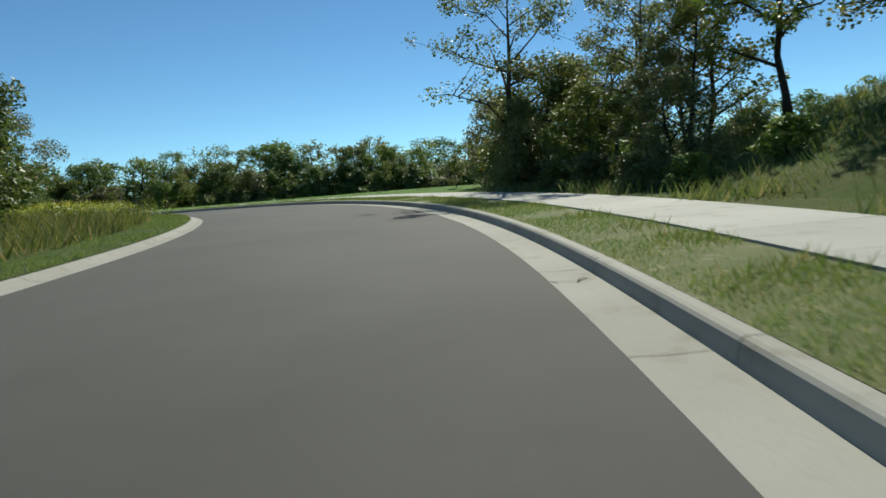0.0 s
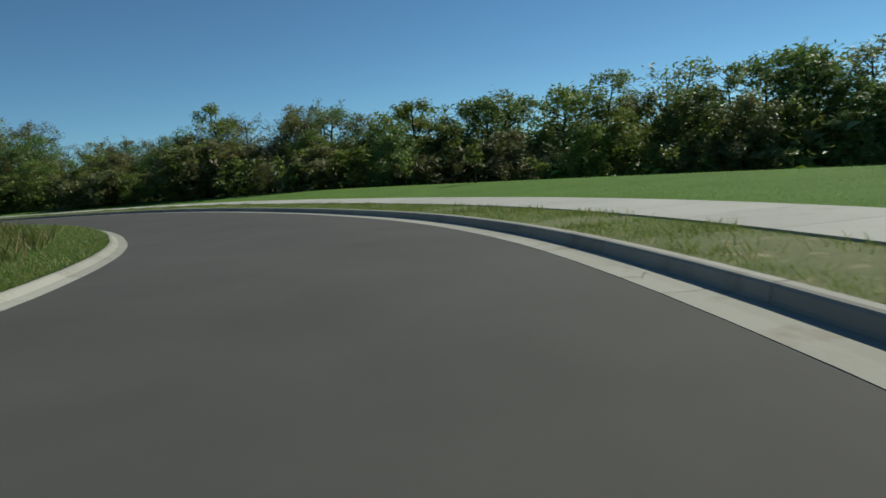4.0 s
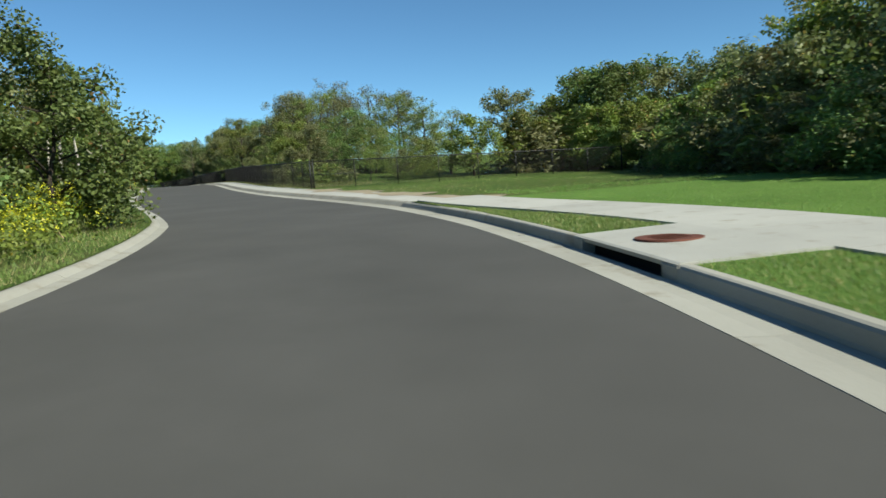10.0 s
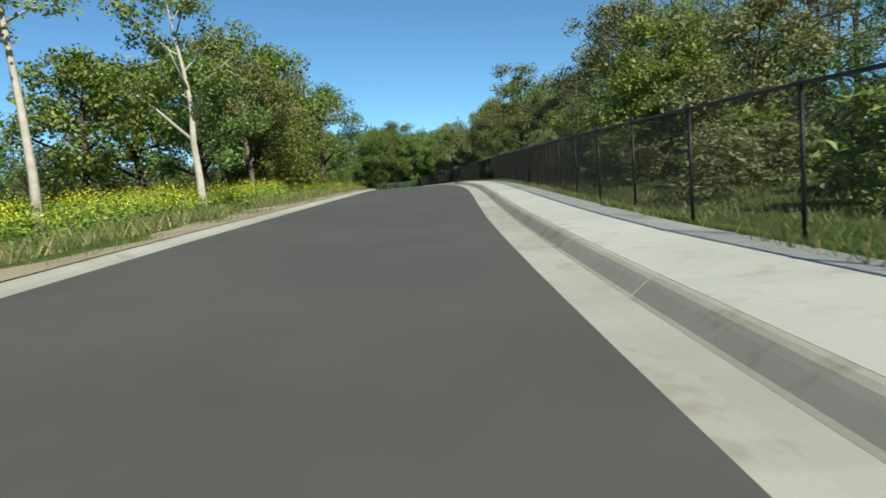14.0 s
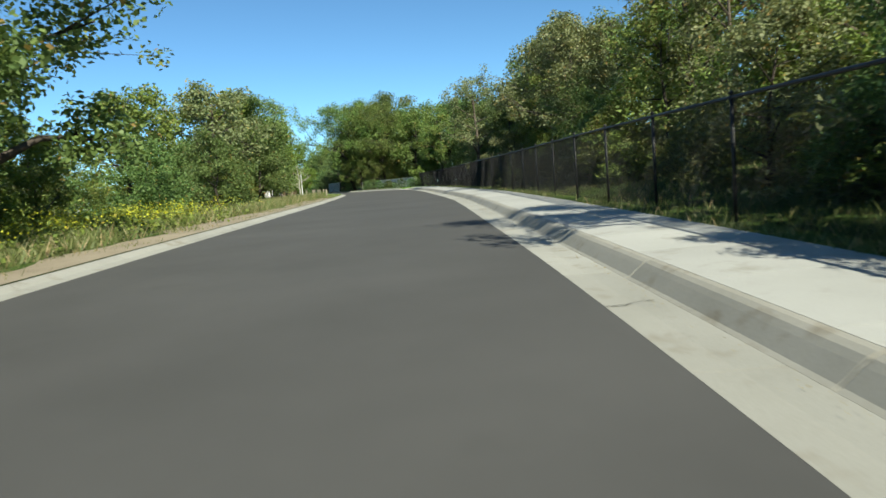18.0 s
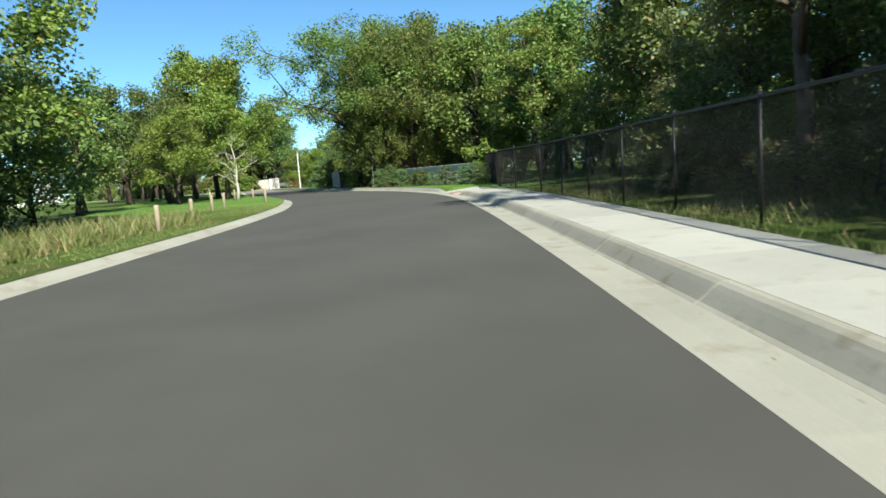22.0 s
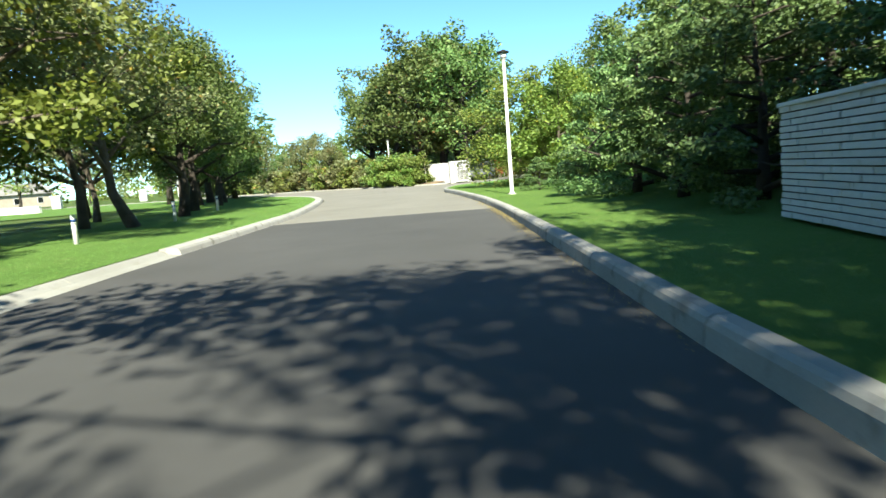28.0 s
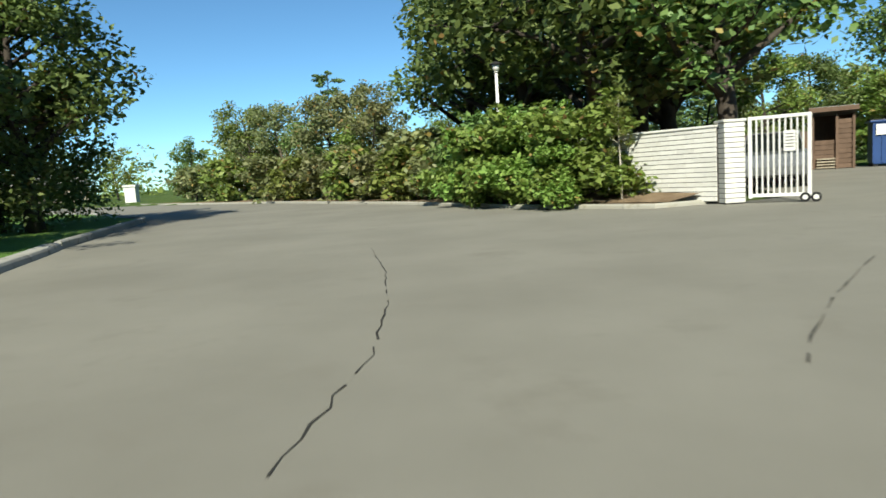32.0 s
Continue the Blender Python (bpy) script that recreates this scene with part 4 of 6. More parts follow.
# garden end of the lane: overhanging trees, lawn trees, junipers
for s, off, h, k, i in ((274.5, 10.0, 11.0, "shade", 0), (268.0, 11.4, 9.5, "shade", 1), (280.6, 3.9, 6.4, "shade", 0), (276.8, 6.2, 6.2, "shade", 1), (294.5, 6.6, 8.6, "dense", 0), (267.5, 13.0, 10.0, "dense", 1), (290, 8.6, 8.4, "oak", 1), (252, 13.5, 7.5, "oak", 0),
                        (301, 13.5, 11.2, "dense", 1), (263, 15, 8.5, "oak", 0), (270, 14, 11, "oak", 1), (279, 12, 10.5, "dense", 0), (288, 12, 14.0, "dense", 1), (297, 14, 9.0, "oak", 0), (307, 14, 11.9, "dense", 0),
                        (282.6, 4.7, 2.6, "bush", 1), (283.6, 3.3, 1.9, "bush", 1), (283.2, 2.9, 1.2, "juniper", 1), (281.0, 5.6, 3.0, "bush", 0),
                        (303.4, 5.3, 3.7, "juniper", 0), (306.0, 5.0, 3.8, "juniper", 1), (309.0, 5.0, 3.8, "juniper", 0), (305.5, 8.0, 5.4, "juniper", 1), (311.6, 6.9, 4.0, "juniper", 0), (309.5, 8.4, 5.6, "juniper", 1), (302.0, 8.0, 4.6, "juniper", 1),
                        (264.6, 5.1, 1.0, "juniper", 0), (266.6, 4.7, 1.15, "juniper", 1), (273.8, 3.5, 1.4, "juniper", 0), (272.6, 3.7, 1.2, "juniper", 1), (262.6, 5.6, 1.1, "juniper", 1), (268.4, 4.5, 0.8, "juniper", 1), (271.4, 3.9, 0.75, "juniper", 0), (275.4, 3.3, 1.3, "juniper", 1), (265.8, 6.6, 1.9, "shrub", 0), (260.4, 6.6, 1.0, "juniper", 0), (262.4, 6.6, 1.2, "juniper", 1), (258.6, 7.6, 1.1, "juniper", 1), (264.0, 5.5, 1.2, "juniper", 1), (257.0, 8.6, 1.3, "juniper", 1), (277.5, 4.0, 1.7, "juniper", 1), (270.0, 4.2, 0.9, "shrub", 1), (288.0, 3.6, 1.3, "juniper", 0),
                        (327.2, 8.4, 4.6, "ybush", 0), (320.5, 9.4, 4.4, "ybush", 0), (314.5, 11.5, 8.4, "dense", 0), (320, 13.5, 9.0, "dense", 1), (327.5, 11.5, 7.8, "dense", 0), (324, 15, 9.8, "dense", 0), (313.5, 4.6, 1.5, "juniper", 1), (316, 3.9, 1.2, "juniper", 0),
                        (266.5, -14.0, 6.2, "dense", 0), (279.4, -6.9, 7.4, "yellow", 0), (279.2, -10.2, 5.2, "oak", 2), (285.4, -7.4, 11.0, "yellow", 1), (280, -10.6, 7.6, "dense", 0), (293, -9.2, 9.0, "yellow", 0), (296, -13, 7.6, "yellow", 1), (305.6, -9.4, 8.4, "yellow", 0), (300.5, -12, 8.2, "yellow", 1),
                        (271, -14.5, 5.2, "oak", 1), (258, -15, 6.5, "oak", 0), (266, -19, 6.0, "bush", 1), (289, -14, 9.2, "dense", 1), (273.5, -9.8, 5.7, "yellow", 1), (287.6, -6.6, 11.4, "yellow", 0), (265.0, 9.8, 8.5, "open", 1), (252.4, 9.8, 9.2, "dense", 0), (258, 12.5, 8.5, "oak", 1),
                        (315, -11.5, 8.6, "yellow", 0), (313.5, -9.3, 7.4, "oak", 2), (308.8, -11.2, 7.8, "oak", 2), (311, -15, 8.0, "yellow", 1), (321, -13.5, 5.6, "oak", 2), (326.0, -10.8, 7.4, "dense", 0), (333.0, -10.6, 6.8, "dense", 1), (319.5, -9.6, 7.6, "dense", 1), (339.5, -12.0, 6.2, "dense", 0), (330, -17, 8.4, "dense", 1), (320, -19, 8.4, "dense", 0), (345, -12.8, 6.2, "dense", 1)):
    plant(k, s, off, h, 1.0, i)
for s, off, h, w in ((283.2, 3.5, 12.8, 1.25), (279.0, 6.4, 12.0, 1.0), (287.5, 6.4, 12.5, 1.0)):
    plant("canopy", s, off, h, w)
for s in range(124, 244, 4):
    for off in (-17, -22, -28):
        plant_far("bush", s + wr.uniform(-2, 2), off + wr.normal(), wr.uniform(2.6, 4.6), 1.3)
plant("oak", 285.5, 6.6, 11.0, 1.0, 0)
plant("ybush", 323.9, 5.5, 5.2, 1.2, 0)
plant("ybush", 320.7, 5.9, 4.9, 1.1, 0)
plant("ybush", 321.6, 4.9, 2.6, 1.3, 0)
plant("bare", 272.6, -6.5, 4.2, 1.1, 0)

# ---- kerbs, gutters and pavement slabs, piece by piece ----
def sections(name, piece, profile, s0, s1, edge, length, gap, mat, sign, label, category, n=3, skip=()):
    """A run of cast pieces laid end to end, each an object under one piece of the setting."""
    root = base(name, Matrix(), label, category, "", "structure")
    count = max(1, round((s1 - s0) / length))
    length = (s1 - s0) / count
    for i in range(count):
        a = s0 + i * length
        if any(lo < a + length / 2 < hi for lo, hi in skip):
            continue
        v, f = sweep(profile, a + gap / 2, a + length - gap / 2, edge, n, sign)
        mesh_object(piece, v, f, mat, root)
    return root


BLOCK = 3.05
gutter_prof = [(0.0, -0.10), (0.0, 0.004), (0.24, -0.006), (0.47, 0.002), (0.47, -0.10)]
kerb_prof = [(0.475, -0.10), (0.475, 0.0), (0.485, 0.030), (0.499, 0.122), (0.517, 0.143), (0.547, 0.153), (0.64, 0.150), (0.65, 0.138), (0.65, -0.10)]
roll_prof = [(0.475, -0.10), (0.475, 0.0), (0.51, 0.015), (0.605, 0.10), (0.645, 0.132), (0.69, 0.151), (0.735, 0.158), (0.74, -0.10)]
old_prof = [(0.0, -0.10), (0.0, 0.0), (0.012, 0.13), (0.03, 0.165), (0.065, 0.185), (0.165, 0.185), (0.18, 0.165), (0.18, -0.10)]
left_prof = [(0.0, -0.10), (0.0, 0.004), (0.20, 0.03), (0.29, 0.085), (0.33, 0.10), (0.40, 0.102), (0.405, -0.10)]
sections("kerb_loop", "kerb_stone", kerb_prof, -30.0, 109.0, right_edge, BLOCK, 0.014, CONCRETE, 1, "pale cast concrete kerb in jointed lengths", "kerb", 3)
sections("kerb_bend", "kerb_stone", kerb_prof, 111.75, 116.5, right_edge, BLOCK, 0.014, CONCRETE, 1, "pale cast concrete kerb past the drain", "kerb", 3)
drop_a = [(0.475, -0.10), (0.475, 0.0), (0.49, 0.03), (0.522, 0.122), (0.545, 0.142), (0.58, 0.153), (0.675, 0.152), (0.68, -0.10)]
drop_b = [(0.475, -0.10), (0.475, 0.0), (0.497, 0.023), (0.556, 0.112), (0.59, 0.136), (0.63, 0.152), (0.705, 0.154), (0.71, -0.10)]
sections("kerb_falling", "kerb_stone", drop_a, 116.5, 119.5, right_edge, 3.0, 0.014, CONCRETE, 1, "concrete kerb length growing lower and rounder", "kerb", 3)
sections("kerb_low", "kerb_stone", drop_b, 119.5, 122.5, right_edge, 3.0, 0.014, CONCRETE, 1, "low rounded concrete kerb length", "kerb", 3)
sections("gutter_right", "gutter_slab", gutter_prof, -30.0, 290.0, right_edge, BLOCK, 0.012, CONCRETE, 1, "flat pale concrete gutter beside the kerb", "gutter", 3)
sections("kerb_lane", "kerb_stone", roll_prof, 122.5, 255.6, right_edge, BLOCK, 0.014, GRAVELLY, 1, "rounded concrete kerb along the pavement", "kerb", 3)
sections("kerb_garden", "kerb_stone", roll_prof, 261.3, 290.3, right_edge, BLOCK, 0.014, CONCRETE, 1, "pale concrete kerb beside the lawn", "kerb", 3)
sections("kerb_old", "kerb_stone", old_prof, 290.3, 325.4, right_edge, 2.9, 0.02, KERB_OLD, 1, "weathered upright concrete kerb beside the lawn", "kerb", 3)
sections("kerb_left", "kerb_stone", left_prof, -30.0, 304.0, left_edge, BLOCK, 0.014, CONCRETE, -1, "low sloping concrete kerb edging the grass", "kerb", 3)
old_left_prof = [(0.0, -0.10), (0.0, 0.0), (0.03, 0.085), (0.06, 0.125), (0.11, 0.14), (0.33, 0.14), (0.39, 0.125), (0.405, -0.10)]
sections("kerb_left_old", "kerb_stone", old_left_prof, 304.0, 349.0, left_edge, 2.9, 0.02, KERB_OLD, -1, "weathered upright kerb at the lawn's edge", "kerb", 3)

# pavement: set back behind grass in the bend, against the kerb in the lane
def walk_in(s):
    return right_edge(s) + 2.05 - 1.31 * smooth(111, 121, s)


slab_loop = [(0.0, -0.05), (0.0, 0.205), (0.95, 0.215), (1.95, 0.225), (1.95, -0.05)]
slab_lane = [(0.0, -0.05), (0.0, 0.158), (0.70, 0.167), (1.42, 0.176), (1.42, -0.05)]
sections("pavement_loop", "slab", slab_loop, -30.0, 121.8, walk_in, 1.84, 0.008, WALK, 1, "broad pale concrete pavement behind the grass", "pavement", 2)
sections("pavement_lane", "slab", slab_lane, 121.8, 255.6, walk_in, 1.53, 0.008, WALK, 1, "pale concrete pavement against the kerb", "pavement", 2)
strip("pavement_apron", 122.2, 155.0, lambda s: walk_in(s) + 1.40, lambda s: walk_in(s) + 1.425 + 0.32 * float(smooth(122, 130, s)) * float(1 - smooth(146, 154.6, s)), lambda s, o: float(grade(s)) + 0.172, WALK, 40, 2, "pale concrete where the pavement widens by the fence", "pavement")


def flare(s0, s1, k0, k1):
    """A length of kerb that sinks or rises between two heights."""
    v, f = [], []
    n = 5
    for i in range(n + 1):
        s = s0 + (s1 - s0) * i / n
        k = k0 + (k1 - k0) * float(smooth(0, 1, i / n))
        for o, z in roll_prof:
            x, y = on_line(s, float(right_edge(s)) + o)
            v.append((x, y, float(grade(s)) + (z * k if z > 0 else z)))
    m = len(roll_prof)
    for i in range(n):
        for j in range(m):
            a, b = i * m + j, i * m + (j + 1) % m
            f.append((a, a + m, b + m, b))
    return tagged(mesh_object("kerb_flare", v, f, GRAVELLY), "kerb sinking to the ramp", "kerb", "", "structure")


flare(260.0, 261.29, 0.08, 1.0)
flare(255.61, 257.04, 1.0, 0.08)
for lip_prof, s0_, s1_ in (([(0.742, -0.1), (0.742, 0.03), (0.85, 0.10), (1.05, 0.177), (1.08, -0.1)], 260.05, 261.42), ([(2.105, -0.1), (2.105, 0.155), (2.18, 0.178), (2.24, -0.1)], 257.0, 260.15), ([(1.0, -0.1), (1.0, 0.15), (1.06, 0.178), (2.16, 0.178), (2.16, -0.1)], 260.01, 260.14)):
    v_, f_ = sweep(lip_prof, s0_, s1_, right_edge, 3)
    tagged(mesh_object("turf_edge", v_, f_, LAWN), "cut edge of the lawn beside the ramp", "turf", "", "structure")

# where the lane kerb gives way to the older upright kerb
v_, f_ = sweep([(0.0, -0.1), (0.0, 0.15), (0.03, 0.18), (0.71, 0.18), (0.74, 0.15), (0.74, -0.1)], 290.02, 290.28, right_edge, 1)
tagged(mesh_object("kerb_return", v_, f_, KERB_OLD), "concrete return between two kerbs", "kerb", "", "structure")
v_, f_ = sweep([(0.17, -0.1), (0.17, 0.168), (0.95, 0.178), (0.95, -0.1)], 290.24, 292.4, right_edge, 3)
tagged(mesh_object("turf_edge", v_, f_, LAWN), "turf behind the kerb return", "turf", "", "structure")

# ramp at the pavement's end with a red tactile plate
def wing(s, o):
    """Height of the pavement where it sinks to the ramp."""
    r = o - float(right_edge(s))
    flat, low = 0.158 + 0.0127 * (r - 0.74), float(np.interp(r, (0.735, 0.9, 2.1), (0.0126, 0.05, 0.15)))
    return float(grade(s)) + flat + (low - flat) * float(smooth(255.61, 257.04, s))


strip("ramp_wing", 255.59, 257.06, lambda s: right_edge(s) + 0.735, lambda s: right_edge(s) + 2.16, wing, WALK, 10, 8, "pavement sinking to the ramp", "pavement")
rv, rf = sweep([(0.475, -0.05), (0.475, 0.006), (0.9, 0.05), (2.1, 0.15), (2.1, -0.05)], 257.05, 260.0, right_edge, 3)
tagged(mesh_object("kerb_ramp", rv, rf, WALK), "concrete ramp where the pavement ends", "ramp", "", "structure")
rv, rf = sweep([(0.50, 0.012), (0.50, 0.024), (0.9, 0.064), (1.02, 0.074), (1.02, 0.057)], 257.25, 258.4, right_edge, 2)
tagged(mesh_object("tactile_plate", rv, rf, RED_PAD), "faded red tactile plate set in the ramp", "paving")

# ---- storm drain with its slab and iron cover ----
def drain(s0, s1, edge, sign, depth, cover):
    e0 = lambda s: edge(s)
    root = base("storm_drain", Matrix(), "concrete storm drain inlet in the kerb" + (" with a rusty round cover" if cover else ""), "storm drain")
    v, f = sweep([(0.52, 0.10), (0.50, 0.150), (0.54, 0.165), (depth, 0.213), (depth, 0.13)], s0, s1, e0, 4, sign)
    mesh_object("top_slab", v, f, WALK, root)
    # mouth and sill are solid bars with the shade put into their colour
    v, f = sweep([(0.66, -0.30), (0.66, 0.115), (0.70, 0.115), (0.70, -0.30)], s0 + 0.15, s1 - 0.15, e0, 3, sign)
    mesh_object("opening", v, f, VOID_SHADE, root, "near-black panel painted as the shade under the slab")
    v, f = sweep([(0.40, -0.07), (0.40, -0.055), (0.70, -0.055), (0.70, -0.07)], s0 + 0.15, s1 - 0.15, e0, 3, sign)
    mesh_object("sill", v, f, VOID_SHADE, root)
    for a in (s0 - 0.02, s1 - 0.3):
        v, f = sweep([(0.49, -0.1), (0.49, 0.125), (0.52, 0.152), (0.70, 0.160), (0.70, -0.1)], a, a + 0.32, e0, 1, sign)
        mesh_object("cheek", v, f, CONCRETE, root)
    if cover:
        x, y = on_line((s0 + s1) / 2 + 0.2, float(edge((s0 + s1) / 2)) + sign * 1.22)
        bm = bmesh.new()
        bmesh.ops.create_cone(bm, cap_ends=True, segments=28, radius1=0.40, radius2=0.39, depth=0.02, matrix=Matrix.Translation((float(x), float(y), 0.193 + float(grade((s0 + s1) / 2)))))
        lid = part("iron_cover", bm, RUST_IRON, root, "rusty red iron cover")
        bm = bmesh.new()
        for k in range(-3, 4):
            add_box(bm, float(x) + k * 0.08, float(y), 0.205 + float(grade((s0 + s1) / 2)), 0.025, 0.50 - abs(k) * 0.09, 0.008)
        part("ribs", bm, RUST_IRON, lid)
    return root


drain(109.0, 111.75, right_edge, 1, 2.03, True)
drain(108.2, 110.0, left_edge, -1, 1.5, False)

# ---- chain-link fence along the lane ----
def fence(name, pts, height, label, mid_rail=False):
    """pts: places of the posts on the ground."""
    root = base(name, Matrix(), label, "fence")
    ps = [Vector(p) for p in pts]
    for i, p in enumerate(ps):
        big = i in (0, len(ps) - 1)
        r = 0.042 if big else 0.026
        post = part("post", tube_bm([p + Vector((0, 0, -0.15)), p + Vector((0, 0, height + 0.02))], [r, r], 8), BLACK_METAL, root)
        bm = bmesh.new()
        bmesh.ops.create_uvsphere(bm, u_segments=8, v_segments=4, radius=r * 1.25, matrix=Matrix.Translation(p + Vector((0, 0, height + 0.03))))
        part("cap", bm, BLACK_METAL, post)
    part("top_rail", tube_bm([p + Vector((0, 0, height - 0.02)) for p in ps], [0.024] * len(ps), 6), BLACK_METAL, root)
    if mid_rail:
        part("mid_rail", tube_bm([p + Vector((0, 0, height * 0.5)) for p in ps[:2]], [0.020] * 2, 6), BLACK_METAL, root)
    for a, b in zip(ps, ps[1:]):
        l = (b - a).length
        d = (b - a) / l
        side = Vector((-d.y, d.x, 0)).normalized()
        h0, h1, pitch, w = 0.03, height - 0.03, 0.052, 0.0024
        quads = []
        for direction in (1, -1):
            k = -(h1 - h0)
            while k < l:
                t0, t1 = k, k + (h1 - h0)
                z0, z1 = h0, h1
                if t0 < 0:
                    z0, t0 = h0 - t0, 0.0
                if t1 > l:
                    z1, t1 = h1 - (t1 - l), l
                if t1 - t0 > 0.05:
                    if direction < 0:
                        q0, q1 = a + (b - a) * ((l - t0) / l), a + (b - a) * ((l - t1) / l)
                    else:
                        q0, q1 = a + (b - a) * (t0 / l), a + (b - a) * (t1 / l)
                    q0, q1 = q0 + Vector((0, 0, z0)), q1 + Vector((0, 0, z1))
                    n = (q1 - q0).normalized().cross(side) * w
                    o = side * w
                    for u in (n, o):
                        quads += [q0 - u, q0 + u, q1 + u, q1 - u]
                k += pitch
        fast_mesh("wire_mesh", np.array([tuple(v) for v in quads]), 4, BLACK_METAL, root)
    return root


def fence_line(s0, s1, off, n):
    out = []
    for s in np.linspace(s0, s1, n):
        off_ = off + 0.44 * float(1 - smooth(144, 153, s))
        x, y = on_line(s, float(right_edge(s)) + off_)
        out.append((float(x), float(y), float(rise(s, float(right_edge(s)) + off_)) - 0.02))
    return out


run_on = [(float(on_line(q, o)[0]), float(on_line(q, o)[1]), float(rise(q, o)) - 0.02) for q, o in ((253.7, 4.15), (256.4, 4.3), (259.0, 4.95), (261.6, 5.6), (264.3, 6.3))]
fence("lane_fence", fence_line(140.2, 251.0, 2.52, 42) + run_on, 1.52, "tall black chain-link fence along the pavement", True)
back = []
for i in range(9):
    s_, o_ = 140.2 - i * 0.25, 3.75 + i * 2.45
    x, y = on_line(s_, o_)
    back.append((float(x), float(y), float(rise(s_, o_)) - 0.02))
fence("field_fence", back, 1.50, "black chain-link fence turning away across the grass", True)

# ---- garden end: E(d, o) lays places d ahead and o to the right of the line's bend ----
_ex, _ey = on_line(332.7, 0.0)
_ef = (-math.sin(radians(175.1)), math.cos(radians(175.1)))
_er = (math.cos(radians(175.1)), math.sin(radians(175.1)))


def E(d, o):
    return float(_ex) + d * _ef[0] + o * _er[0], float(_ey) + d * _ef[1] + o * _er[1]


# forecourt and drive, one sheet of old tarmac
outline = [tuple(map(float, on_line(q, float(right_edge(q))))) for q in np.linspace(OLD_FROM, 327.0, 8)] + [E(-5.2, 1.68), E(-3.1, 2.0), E(-2.0, 2.4), E(0, 3.2), E(1.8, 4.8), E(5.3, 8.3), E(11, 14), E(20, 23), E(30, 33), E(52, 50), E(60, 30), E(46, 17), E(30, 13), E(20, 9.5), E(15.6, 8.2), E(14.9, 6.6),
           E(14.5, 4.6), E(17.2, 2.2), E(24, -1.2), E(35, -8.5), E(62, -32), E(112, -80), E(118, -90), E(60, -42), E(33, -17), E(24, -10.6), E(14.8, -7.4), E(8, -5.8), E(0, -4.85), E(-5.2, -4.8)] + [tuple(map(float, on_line(q, float(left_edge(q))))) for q in np.linspace(327.0, OLD_FROM, 8)]
fore = mesh_object("forecourt", [(x, y, 0.0) for x, y in outline], [tuple(range(len(outline)))], OLD_ASPHALT)
bm_ = bmesh.new()
bm_.from_mesh(fore.data)
bmesh.ops.triangulate(bm_, faces=bm_.faces[:])
bmesh.ops.recalc_face_normals(bm_, faces=bm_.faces[:])
if sum(f.normal.z for f in bm_.faces) < 0:
    bmesh.ops.reverse_faces(bm_, faces=bm_.faces[:])
bm_.to_mesh(fore.data)
bm_.free()
tagged(fore, "sun-bleached tan asphalt forecourt with dark cracks", "road", "", "structure")


def ribbon(name, pts, width, z0, z1, mat, label, category, piece="kerb_stone", length=2.4):
    """A kerb following places in the plan, in cast lengths."""
    p = np.array(pts, float)
    c = np.concatenate([[0], np.cumsum(np.hypot(*np.diff(p, axis=0).T))])
    root = base(name, Matrix(), label, category, "", "structure")
    n = max(1, int(c[-1] / length))
    for i in range(n):
        v = []
        for t in np.linspace(c[-1] * i / n + 0.01, c[-1] * (i + 1) / n - 0.01, 4):
            x, y = np.interp(t, c, p[:, 0]), np.interp(t, c, p[:, 1])
            x2, y2 = np.interp(t + 0.2, c, p[:, 0]), np.interp(t + 0.2, c, p[:, 1])
            x1, y1 = np.interp(t - 0.2, c, p[:, 0]), np.interp(t - 0.2, c, p[:, 1])
            l = math.hypot(x2 - x1, y2 - y1)
            nx, ny = (y2 - y1) / l, -(x2 - x1) / l
            for o, z in ((0, z0), (0.015, z1 - 0.035), (0.05, z1), (width - 0.02, z1), (width, z0)):
                v.append((x + nx * o, y + ny * o, z))
        f = []
        for a in range(3):
            for b in range(4):
                q = a * 5 + b
                f.append((q, q + 5, q + 6, q + 1))
        f += [(0, 1, 2, 3, 4), (19, 18, 17, 16, 15)]
        mesh_object(piece, v, f, mat, root)
    return root


CORNER = [on_line(325.42, float(right_edge(325.42))), on_line(326.6, float(right_edge(326.6))), on_line(327.6, float(right_edge(327.6)) + 0.04), E(-3.4, 1.98), E(-2.0, 2.45), E(0, 3.2), E(1.8, 4.8), E(5.3, 8.3), E(11, 14), E(20, 23), E(30, 33)]
for _ in range(3):   # rounded by cutting corners
    CORNER = [CORNER[0]] + [(a[0] * f + b[0] * (1 - f), a[1] * f + b[1] * (1 - f)) for a, b in zip(CORNER, CORNER[1:]) for f in (0.75, 0.25)] + [CORNER[-1]]
ribbon("kerb_corner", CORNER, 0.18, -0.1, 0.185, KERB_OLD, "weathered kerb curving into the drive", "kerb")
BED = [E(112, -80), E(62, -32), E(35, -8.5), E(24, -1.2), E(17.2, 2.2), E(14.5, 4.6), E(14.9, 6.2)]
ribbon("kerb_bed", BED[::-1], 0.16, -0.1, 0.10, GRAVELLY, "low pale kerb round the planting bed", "kerb")
LEFT_RUN = [on_line(349.0, float(left_edge(349.0))), E(24, -10.6), E(33, -17), E(60, -42), E(118, -90)]


